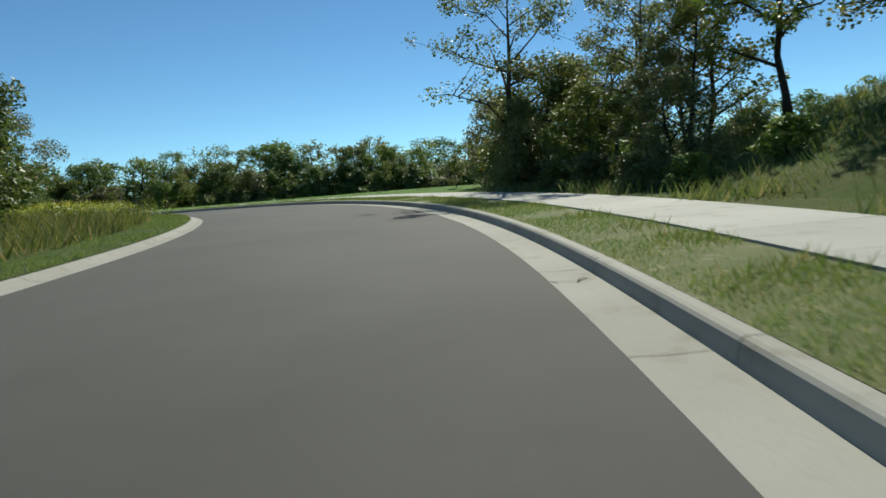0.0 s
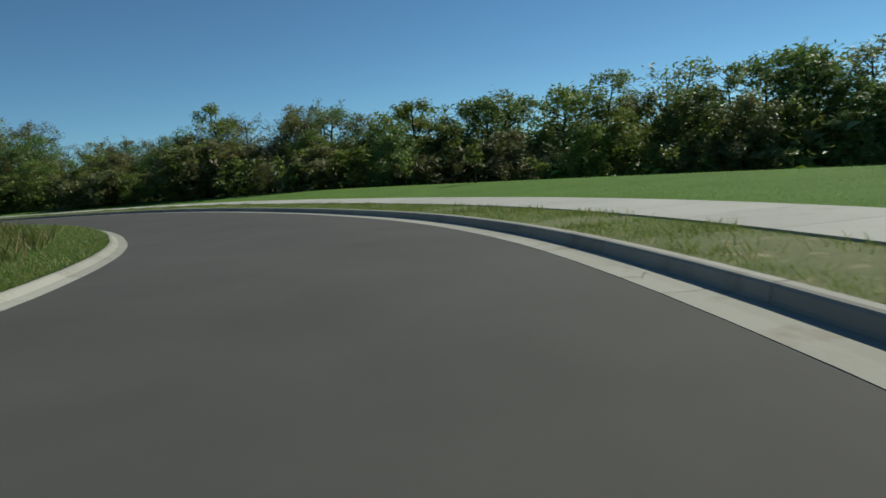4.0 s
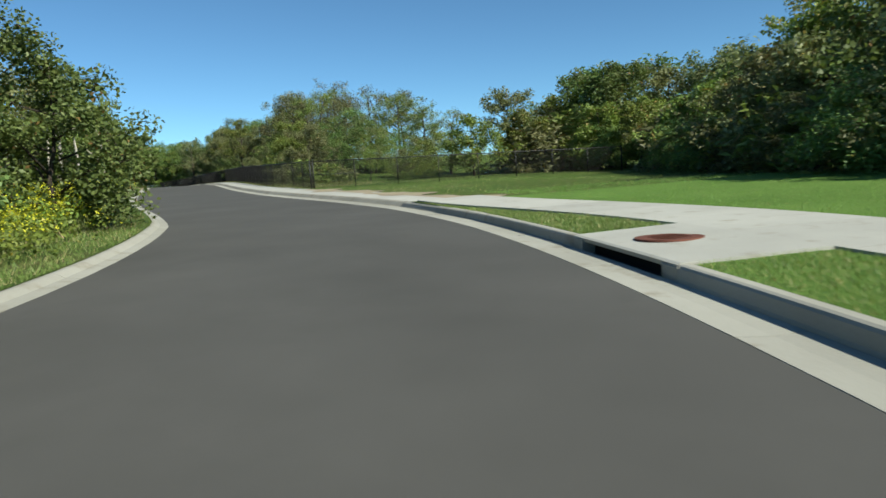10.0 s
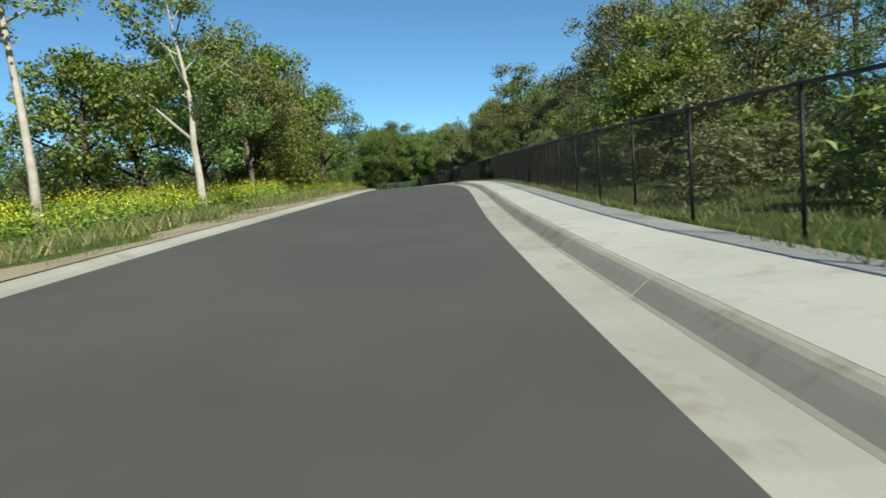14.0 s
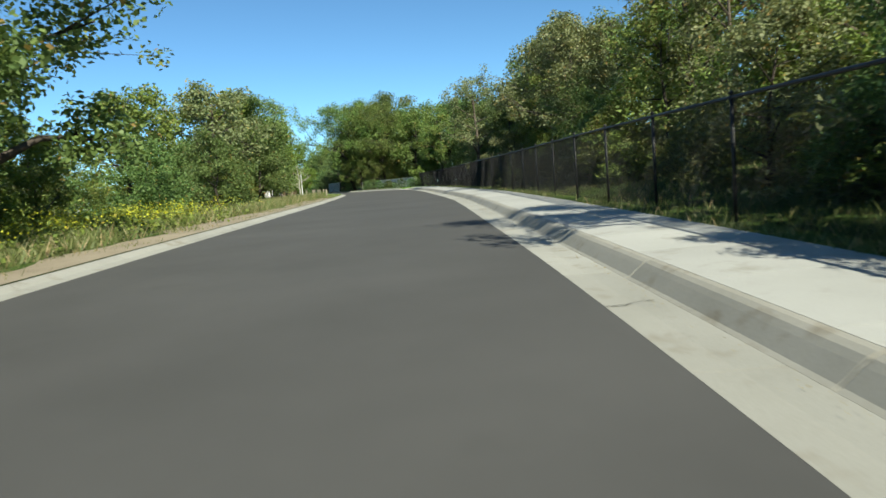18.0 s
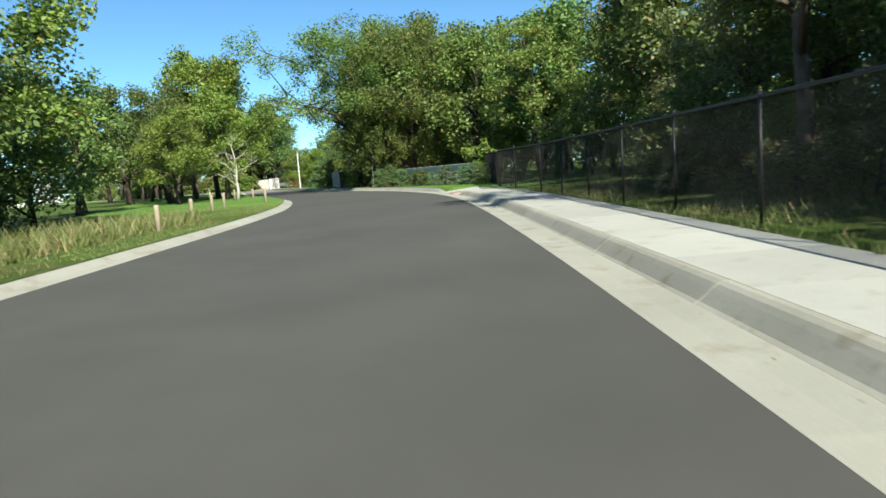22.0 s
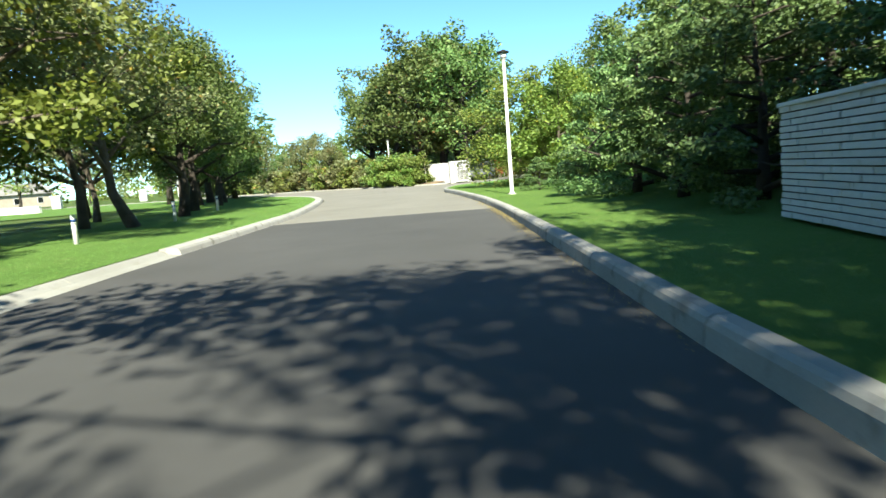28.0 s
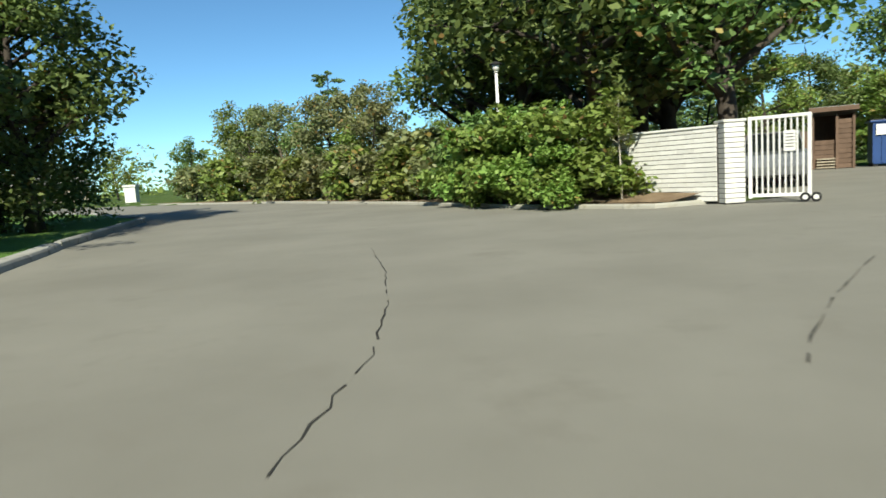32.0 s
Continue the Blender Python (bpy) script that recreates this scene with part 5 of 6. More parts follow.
def sheet(name, pts, z, mat, label, category):
    ob = mesh_object(name, [(x, y, z if isinstance(z, (int, float)) else z[i]) for i, (x, y) in enumerate(pts)], [tuple(range(len(pts)))], mat)
    b = bmesh.new()
    b.from_mesh(ob.data)
    bmesh.ops.triangulate(b, faces=b.faces[:])
    bmesh.ops.recalc_face_normals(b, faces=b.faces[:])
    if sum(f.normal.z for f in b.faces) < 0:
        bmesh.ops.reverse_faces(b, faces=b.faces[:])
    b.to_mesh(ob.data)
    b.free()
    return tagged(ob, label, category, "", "structure")


sheet("corner_lawn", [on_line(325.0, 1.62)] + [(x + 0.05 * _er[0], y + 0.05 * _er[1]) for x, y in CORNER if (x - _ex) * _ef[0] + (y - _ey) * _ef[1] > -6.0] + [E(16, 48), E(-20, 40), E(-14, 11.0), E(-6.5, 10.5)], 0.175, LAWN, "mown green lawn at the corner of the drive", "lawn")
sheet("planting_bed", [E(15.2, 6.0), E(14.7, 4.7), E(17.4, 2.5), E(24.2, -0.9), E(35.2, -8.2), E(62, -31.6), E(80, -48), E(80, -20), E(50, 8), E(30, 12), E(18, 8)], 0.09, MULCH, "brown mulch bed along the wall", "flower bed")
_foot = [(E(14.72, 5.0), 0.11), (E(15.6, 4.15), 0.11), (E(17.5, 2.65), 0.11), (E(20.2, 1.15), 0.11)], [(E(14.8, 5.78), 0.26), (E(15.7, 5.15), 0.28), (E(17.6, 3.75), 0.30), (E(20.5, 1.6), 0.26)]
tagged(mesh_object("mulch_bank", [(*p, z) for p, z in _foot[0] + _foot[1]], [(k, k + 1, k + 5, k + 4) for k in range(3)], MULCH), "low bank of brown bark mulch at the wall", "flower bed", "", "structure")
sheet("far_lawn", [LEFT_RUN[0], E(24, -11), E(33, -17.4), E(60, -42.4), E(118, -90.4), E(60, -120), E(0, -60), E(10, -12)], 0.115, LAWN, "mown green lawn beyond the kerb", "lawn")
ribbon("kerb_far_left", [p for p in LEFT_RUN[::-1]], 0.18, -0.1, 0.17, KERB_OLD, "weathered kerb along the far lawn", "kerb")

# ---- block walls ----
def block_wall(name, a, b, z0, courses, course_h, label, length=0.40, thick=0.2, rough=0.004):
    """A wall of coursed blocks with recessed joints, each block an object; capped."""
    a, b = Vector((*a, 0)), Vector((*b, 0))
    l = (b - a).length
    d = (b - a).normalized()
    ang = math.atan2(d.y, d.x)
    root = base(name, Matrix.Translation((a.x, a.y, z0)) @ Matrix.Rotation(ang, 4, "Z"), label, "wall")
    part("core", box_bm(l, thick - 0.05, courses * course_h, l / 2, 0, courses * course_h / 2), JOINT, root, "dark recessed mortar joints")
    nb = max(1, round(l / length))
    bl = l / nb
    full = box_bm(bl - 0.006, thick, course_h - 0.014, 0, 0, 0, 0.006)
    me = bpy.data.meshes.new("block")
    full.to_mesh(me)
    full.free()
    me.materials.append(WHITE_BLOCK)
    for c in range(courses):
        for k in range(nb):
            o = new("block", me)
            o.parent = root
            shift = 0.0 if c % 2 else bl / 2
            x0 = 0.0 if k == 0 else bl * k + shift - bl / 4
            x1 = l if k == nb - 1 else bl * (k + 1) + shift - bl / 4
            x = (x0 + x1) / 2
            o.scale.x = (x1 - x0) / bl
            o.location = (x, random.uniform(-rough, rough), course_h * (c + 0.5))
    part("coping", box_bm(l + 0.06, thick + 0.06, 0.05, l / 2, 0, courses * course_h + 0.02, 0.012), WHITE_BLOCK, root)
    return root


p0, p1 = on_line(300.6, 4.25), on_line(287.0, 2.55)
block_wall("garden_wall", tuple(map(float, p1)), tuple(map(float, p0)), 0.22, 17, 0.078, "white-painted coursed brick wall under the trees", 0.40, 0.2, 0.012)
p0, p1 = on_line(274.6, 4.1), on_line(264.4, 5.75)
block_wall("garden_wall", tuple(map(float, p1)), tuple(map(float, p0)), 0.20 + float(grade(267.0)), 10, 0.105, "pale coursed brick wall half hidden by junipers", 0.45, 0.2, 0.016)
block_wall("gate_wall", E(14.62, 6.1), E(21.0, 1.4), 0.06, 15, 0.108, "white-painted coursed wall behind the shrubs", 0.45)

# ---- gate pillar and gate ----
def pillar(x, y, z0, turn):
    root = base("gate_pillar", Matrix.Translation((x, y, z0)) @ Matrix.Rotation(turn, 4, "Z"), "white-painted square block pillar beside the gate", "pillar")
    for c in range(16):
        part("course", box_bm(0.44, 0.44, 0.094, 0, 0, 0.108 * (c + 0.5), 0.008), WHITE_BLOCK, root)
    part("core", box_bm(0.40, 0.40, 1.73, 0, 0, 0.865), JOINT, root)
    part("cap", box_bm(0.50, 0.50, 0.06, 0, 0, 1.76, 0.015), WHITE_BLOCK, root)
    return root


px, py = E(14.5, 6.3)
pillar(px, py, 0.02, radians(175 - 90))


def steel_gate(hinge, free, z0, height):
    h, f = Vector((*hinge, 0)), Vector((*free, 0))
    l = (f - h).length
    root = base("gate", Matrix.Translation((h.x, h.y, z0)) @ Matrix.Rotation(math.atan2(f.y - h.y, f.x - h.x), 4, "Z"), "white steel bar gate standing open on its wheels", "gate")
    part("frame_rail", box_bm(l, 0.06, 0.07, l / 2, 0, 0.16, 0.008), WHITE_PAINT, root)
    part("frame_rail", box_bm(l, 0.06, 0.07, l / 2, 0, height - 0.035, 0.008), WHITE_PAINT, root)
    for x in (0.03, l - 0.04):
        part("stile", box_bm(0.07, 0.07, height - 0.1, x, 0, height / 2 + 0.05, 0.008), WHITE_PAINT, root)
    n = 9
    for k in range(n):
        part("bar", box_bm(0.032, 0.032, height - 0.26, 0.10 + (l - 0.2) * (k + 0.5) / n, 0, height / 2 + 0.06, 0.004), WHITE_PAINT, root)
    sign = part("notice", box_bm(0.22, 0.012, 0.42, l * 0.66, -0.04, height * 0.70, 0.004), WHITE_PAINT, root, "small white notice board")
    for k in range(5):
        part("print_bar", box_bm(0.15, 0.004, 0.018, l * 0.66, -0.049, height * 0.70 + 0.14 - k * 0.065), JOINT, sign)
    for dx in (-0.06, 0.14):
        bm = bmesh.new()
        bmesh.ops.create_cone(bm, cap_ends=True, segments=18, radius1=0.10, radius2=0.10, depth=0.05, matrix=Matrix.Translation((l - 0.06 + dx, -0.02, 0.10)) @ Matrix.Rotation(radians(90), 4, "X"))
        wheel = part("wheel", bm, TYRE, root)
        bm = bmesh.new()
        bmesh.ops.create_cone(bm, cap_ends=True, segments=12, radius1=0.05, radius2=0.05, depth=0.06, matrix=Matrix.Translation((l - 0.06 + dx, -0.02, 0.10)) @ Matrix.Rotation(radians(90), 4, "X"))
        part("hub", bm, WHITE_PAINT, wheel)
    return root


steel_gate(E(14.25, 6.58), E(13.62, 7.58), 0.0, 1.82)

# ---- lamps ----
def street_lamp(x, y, z, h, label):
    root = base("street_lamp", Matrix.Translation((x, y, z)), label, "street lamp")
    part("pole", tube_bm([(0, 0, -0.05), (0, 0, 0.06), (0, 0, 0.07), (0, 0, h - 0.32)], [0.085, 0.085, 0.058, 0.045], 12), WHITE_PAINT, root, "slim white painted pole")
    part("base_plate", tube_bm([(0, 0, -0.02), (0, 0, 0.025)], [0.15, 0.14], 12), KERB_OLD, root)
    part("collar", tube_bm([(0, 0, h - 0.34), (0, 0, h - 0.29), (0, 0, h - 0.26)], [0.06, 0.075, 0.06], 12), WHITE_PAINT, root)
    head = part("lantern", tube_bm([(0, 0, h - 0.27), (0, 0, h - 0.10)], [0.10, 0.125], 14), WHITE_PAINT, root, "frosted white lantern")
    part("cap", tube_bm([(0, 0, h - 0.10), (0, 0, h - 0.075), (0, 0, h - 0.03), (0, 0, h)], [0.20, 0.20, 0.10, 0.02], 16), TYRE, head, "flat dark cap")
    return root


x, y = on_line(314.2, 2.62)
street_lamp(float(x), float(y), 0.17, 4.62, "white lamp post with a flat dark cap on the lawn")
street_lamp(*E(20.6, 1.9), 0.1, 4.2, "white lamp post rising behind the shrubs")

# ---- low posts along the lawn ----
def bollard(s, off, h, r, mat, label, white=False):
    x, y = on_line(s, off)
    root = base("post", Matrix.Translation((float(x), float(y), float(rise(s, off)))) @ Matrix.Rotation(radians(bearing(s)), 4, "Z"), label, "post", "posts along the lawn")
    part("shaft", tube_bm([(0, 0, -0.15), (0, 0, h - 0.02), (0, 0, h)], [r * 1.04, r, r * 0.85], 9), mat, root)
    if white:
        part("band", tube_bm([(0, 0, h - 0.16), (0, 0, h - 0.10)], [r * 1.08, r * 1.08], 9), BLUE_PAINT, root, "small dark reflector band")
    return root


for s, off in ((245.9, -6.2), (251.3, -6.8), (256.7, -7.1), (260.1, -7.0), (264.1, -5.3), (268.1, -5.2), (273.1, -5.6), (277.7, -6.5), (284.5, -6.6), (291, -7.0)):
    bollard(s, off, 0.62, 0.06, WOOD_POST, "weathered grey wooden post on the grass")
for s, off in ((299.3, -7.5), (307.4, -8.1), (315.5, -8.7), (323.6, -9.2)):
    bollard(s, off, 0.66, 0.055, WHITE_PAINT, "short white post on the mown lawn", True)

px_, py_ = on_line(277.6, 3.08)
pole = base("sign_post", Matrix.Translation((float(px_), float(py_), float(rise(277.6, 3.08)))), "slim grey steel post beside the kerb", "post")
part("pole", tube_bm([(0, 0, -0.1), (0, 0, 1.55), (0, 0, 1.57)], [0.024, 0.024, 0.016], 8), KERB_OLD, pole)
part("foot", tube_bm([(0, 0, -0.05), (0, 0, 0.03)], [0.09, 0.07], 10), KERB_OLD, pole)

# ---- building, container and cars behind the gate ----
def timber_shed(x, y, turn):
    root = base("timber_shed", Matrix.Translation((x, y, 0.0)) @ Matrix.Rotation(turn, 4, "Z") @ Matrix.Diagonal((0.66, 0.8, 1.06, 1.0)), "small brown timber kiosk with a dark open front", "shed")
    part("back_wall", box_bm(2.8, 0.12, 2.5, 0, 1.3, 1.25), BROWN_WOOD, root)
    for xx in (-1.35, 1.35):
        part("side_wall", box_bm(0.12, 2.4, 2.5, xx, 0.05, 1.25), BROWN_WOOD, root)
    for xx in (-1.32, 0.25, 1.32):
        part("post", box_bm(0.18, 0.16, 2.5, xx, -1.25, 1.25, 0.01), BROWN_WOOD, root)
    for k in range(10):
        part("board", box_bm(0.95, 0.04, 0.21, 0.80, -1.18, 0.13 + k * 0.225, 0.004), BROWN_WOOD, root)
    for k in range(4):
        part("board", box_bm(1.35, 0.04, 0.21, -0.52, -1.10, 0.55 + k * 0.225, 0.004), BROWN_WOOD, root)
    roof = part("roof", box_bm(3.2, 3.3, 0.14, 0, 0.0, 2.66, 0.02, Matrix.Rotation(radians(-4), 4, "X")), ROOF_GREY, root, "low grey sloping roof")
    part("fascia", box_bm(3.2, 0.05, 0.20, 0, -1.68, 2.72), BROWN_WOOD, roof)
    for k in range(4):
        part("pallet_slat", box_bm(1.2, 0.1, 0.06, -0.5, -1.5 - 0.04 * k, 0.08 + k * 0.13, 0.006), WOOD_POST, root, "pale pallet slat")
    return root


def board_wall(a, b, height):
    a, b = Vector((*a, 0)), Vector((*b, 0))
    l = (b - a).length
    root = base("board_fence", Matrix.Translation(a) @ Matrix.Rotation(math.atan2(b.y - a.y, b.x - a.x), 4, "Z"), "brown upright-boarded fence in the shade of the trees", "fence")
    n = int(l / 0.2)
    for k in range(n):
        part("board", box_bm(0.185, 0.025, height + random.uniform(-0.02, 0.02), l * (k + 0.5) / n, random.uniform(-0.004, 0.004), height / 2), BROWN_WOOD, root)
    for z in (0.4, height - 0.4):
        part("rail", box_bm(l, 0.05, 0.09, l / 2, 0.04, z), BROWN_WOOD, root)
    return root


board_wall(E(31.5, 13.0), E(32.9, 18.3), 1.9)
sx, sy = E(33.6, 19.75)
timber_shed(sx, sy, radians(175.1 - 26))


def dumpster(x, y, turn):
    root = base("waste_container", Matrix.Translation((x, y, 0.0)) @ Matrix.Rotation(turn, 4, "Z"), "blue steel waste container with ribbed sides", "container")
    bm = bmesh.new()
    add_box(bm, 0, 0, 1.12, 2.2, 1.7, 2.0, 0.03)
    part("tub", bm, BLUE_PAINT, root)
    for k in range(7):
        part("rib", box_bm(0.07, 1.78, 1.85, -1.1 + k * 0.366, 0, 1.12, 0.01), BLUE_PAINT, root)
    part("rim", box_bm(2.5, 1.85, 0.10, 0, 0, 2.15, 0.02), BLUE_PAINT, root)
    part("lid", box_bm(2.45, 1.8, 0.05, 0, 0, 2.23, 0.015), TYRE, root, "dark plastic lid")
    for k in (-0.75, 0.1):
        part("notice", box_bm(0.5, 0.012, 0.5, k, -0.915, 1.75), WHITE_PAINT, root, "white notice panel")
    for k in (-1.0, 1.0):
        part("skid", box_bm(0.2, 1.6, 0.14, k, 0, 0.07), TYRE, root)
    return root


dx_, dy_ = E(32.3, 22.2)
dumpster(dx_, dy_, radians(175.1 - 26))


def car(x, y, turn, paint, label, tall, pickup):
    root = base("car", Matrix.Translation((x, y, 0.0)) @ Matrix.Rotation(turn, 4, "Z"), label, "car")
    L, W = 4.7, 1.84
    side = [(-2.3, 0.38), (-2.35, 0.62), (-2.28, 0.98), (-1.2, 1.05), (-0.95, 1.08), (2.24, 1.10), (2.33, 0.95), (2.34, 0.45), (2.2, 0.34), (-2.1, 0.32)]
    bm = bmesh.new()
    loops = []
    for yy, sc in ((-W / 2, 0.97), (-W / 2 + 0.06, 1.0), (W / 2 - 0.06, 1.0), (W / 2, 0.97)):
        loops.append([bm.verts.new((px_ * sc, yy, pz)) for px_, pz in side])
    for a, b in zip(loops, loops[1:]):
        for k in range(len(side)):
            bm.faces.new((a[k], a[(k + 1) % len(side)], b[(k + 1) % len(side)], b[k]))
    bm.faces.new(loops[0])
    bm.faces.new(list(reversed(loops[-1])))
    bmesh.ops.recalc_face_normals(bm, faces=bm.faces[:])
    part("body", bm, paint, root)
    rear = 0.75 if pickup else 2.15
    roof_z = tall
    bm = bmesh.new()
    lo = [(-1.0, 1.06), (-0.30, roof_z - 0.05), (0.1, roof_z), (rear - 0.35, roof_z - 0.02), (rear, 1.08)]
    a = [bm.verts.new((px_, -W / 2 + 0.06 + 0.16 * (pz > 1.2), pz)) for px_, pz in lo]
    b = [bm.verts.new((px_, W / 2 - 0.06 - 0.16 * (pz > 1.2), pz)) for px_, pz in lo]
    for k in range(len(lo) - 1):
        bm.faces.new((a[k], a[k + 1], b[k + 1], b[k]))
    bm.faces.new(list(reversed(a)))
    bm.faces.new(b)
    bmesh.ops.recalc_face_normals(bm, faces=bm.faces[:])
    part("cabin_glass", bm, CAR_GLASS, root, "dark tinted windows")
    part("roof", box_bm(rear - 0.05, W - 0.42, 0.05, (rear - 0.3) / 2, 0, roof_z + 0.015, 0.02), paint, root)
    for xx in (-0.25, 0.85, rear - 0.2):
        for yy in (-1, 1):
            part("pillar", box_bm(0.09, 0.05, roof_z - 1.02, xx + 0.05, yy * (W / 2 - 0.135), (roof_z + 1.06) / 2, 0.01, Matrix.Rotation(yy * radians(13), 4, "X")), paint, root)
    if pickup:
        part("bed", box_bm(1.5, W - 0.1, 0.05, 1.55, 0, 1.11, 0.01), TYRE, root)
    for xx in (-1.45, 1.42):
        for yy in (-1, 1):
            mtx = Matrix.Translation((xx, yy * (W / 2 - 0.11), 0.335)) @ Matrix.Rotation(radians(90), 4, "X")
            bm = bmesh.new()
            bmesh.ops.create_cone(bm, cap_ends=True, segments=22, radius1=0.335, radius2=0.335, depth=0.23, matrix=mtx)
            w = part("wheel", bm, TYRE, root)
            bm = bmesh.new()
            bmesh.ops.create_cone(bm, cap_ends=True, segments=16, radius1=0.20, radius2=0.18, depth=0.245, matrix=mtx)
            part("rim", bm, WHITE_PAINT, w)
    for yy in (-1, 1):
        part("tail_lamp", box_bm(0.06, 0.16, 0.30, 2.32, yy * 0.80, 0.86, 0.01), AMBER, root, "red tail lamp")
    part("rear_bumper", box_bm(0.16, W - 0.04, 0.18, 2.36, 0, 0.45, 0.04), TYRE if pickup else paint, root)
    part("number_plate", box_bm(0.012, 0.32, 0.15, 2.38, 0, 0.68), WHITE_PAINT, root)
    return root


cx_, cy_ = E(21.2, 10.6)
car(cx_, cy_, radians(175.1 - 90 + 180 - 28), WHITE_ENAMEL, "silver-white estate car parked behind the gate", 1.62, False)
cx_, cy_ = E(26.0, 13.0)
car(cx_, cy_, radians(175.1 - 90 + 180 - 28), RED_ENAMEL, "dark red pickup truck parked behind the gate", 1.70, True)

# ---- planting bed, distant trees and houses ----
for d_, o_, h, k, i in ((17.0, 3.4, 2.24, "shrub", 0), (18.5, 2.4, 2.34, "shrub", 0), (20.3, 1.4, 2.24, "shrub", 0), (20.0, 3.2, 2.45, "shrub", 0), (22.0, 2.4, 2.65, "shrub", 1),
                        (19.0, -11.6, 7.6, "dense", 0), (18.0, -12.6, 4.2, "bush", 1), (24.0, -14.5, 5.0, "bush", 1), (11.5, -12.6, 9.6, "dense", 1), (20.5, -13.8, 9.0, "dense", 0), (17.5, -16.5, 9.6, "dense", 1), (7.5, -11.2, 7.8, "dense", 1), (3.0, -13.0, 8.4, "dense", 0),
                        (16.8, 3.2, 1.56, "shrub", 0), (17.8, 2.6, 2.04, "shrub", 0), (19.6, 1.7, 2.24, "shrub", 0), (18.6, 3.6, 2.34, "shrub", 1), (21.4, 0.9, 1.93, "shrub", 0), (22.8, 1.6, 2.65, "shrub", 1),
                        (24.5, 0.0, 1.84, "scrub", 0), (26.5, -1.2, 2.08, "scrub", 1), (28.5, -2.4, 2.08, "scrub", 0), (31, -4.0, 2.32, "scrub", 1), (33.5, -5.8, 2.24, "scrub", 0), (36, -7.6, 2.24, "scrub", 1), (39, -10, 2.56, "scrub", 0),
                        (43, -13.5, 2.72, "scrub", 1), (48, -17.5, 2.56, "scrub", 0), (27, 1.5, 2.72, "scrub", 1), (31, -0.5, 3.04, "scrub", 0), (33, -3.2, 4.6, "bush", 2), (37, -5.5, 5.6, "bush", 2), (42, -9.5, 6.2, "oak", 2), (46, -12.5, 6.4, "oak", 0), (40, -5, 6.8, "oak", 2), (36, -4, 4.2, "bush", 0), (41, -8, 4.4, "bush", 1), (47, -13, 4.6, "bush", 0), (54, -20, 4.4, "bush", 1),
                        (23, 5.5, 12.8, "dense", 0), (27, 8.5, 14.1, "dense", 1), (22, 9.6, 12.4, "dense", 0), (29, 3.5, 12.4, "dense", 1), (34, 1.5, 10.8, "dense", 0), (31, 10.5, 14.4, "dense", 0), (36, 12.5, 14.8, "dense", 1), (38, 6.5, 13.4, "dense", 1), (44, 12, 15.1, "dense", 0),
                        (36.5, 18, 6.4, "oak", 0), (41, 23, 7.0, "oak", 1), (40, 29, 6.2, "yellow", 0), (45, 33, 11.8, "dense", 0), (34, 34, 10.1, "dense", 1), (18, 29, 9.0, "dense", 0), (10, 21, 8.1, "dense", 1), (4, 16, 4.6, "oak", 1), (8.2, 14.4, 7.6, "dense", 1), (5.4, 13.8, 6.4, "bush", 1), (11.5, 18.5, 8.5, "dense", 0), (9.2, 13.8, 2.4, "bush", 0), (3.4, 14.6, 3.4, "bush", 1), (22, 36, 11.8, "dense", 1), (12, 30, 10.5, "dense", 0)):
    x, y = E(d_, o_)
    plant_xy(k, x, y, 0.09, h, 1.12 if k in ("shrub", "scrub") else 1.0, i)
plant_xy("fir", -176.7, -215.0, 0.2, 12.4, 1.0, 0)
plant_xy("fir", -172.5, -228.0, 0.2, 8.5, 1.0, 0)
plant_xy("thin", *E(15.9, 4.3), 0.09, 2.7, 0.9, 1, None, "thin young tree in front of the wall")
for s_, o_, h in ((38.1, 11.7, 2.2), (43.3, 13.0, 2.2), (34, 10.5, 2.3), (69.5, 12.8, 2.4), (77.1, 15.9, 2.4), (105.0, 8.4, 2.7), (107.7, 17.5, 2.6), (84, 12.5, 2.8), (91.0, 12.0, 3.0), (98, 13.0, 2.7), (52, 12.5, 2.4)):
    plant("sapling", s_, o_, h)
for s_, o_ in ((105.0, 8.4), (91.0, 12.0), (84, 12.5)):
    x, y = on_line(s_, o_ + 0.16)
    st = base("tree_stake", Matrix.Translation((float(x), float(y), float(rise(s_, o_)))), "slim wooden stake beside the sapling", "stake", "sapling stakes")
    part("stick", tube_bm([(0, 0, -0.1), (-0.10, 0, 1.05)], [0.022, 0.02], 6), WOOD_POST, st)


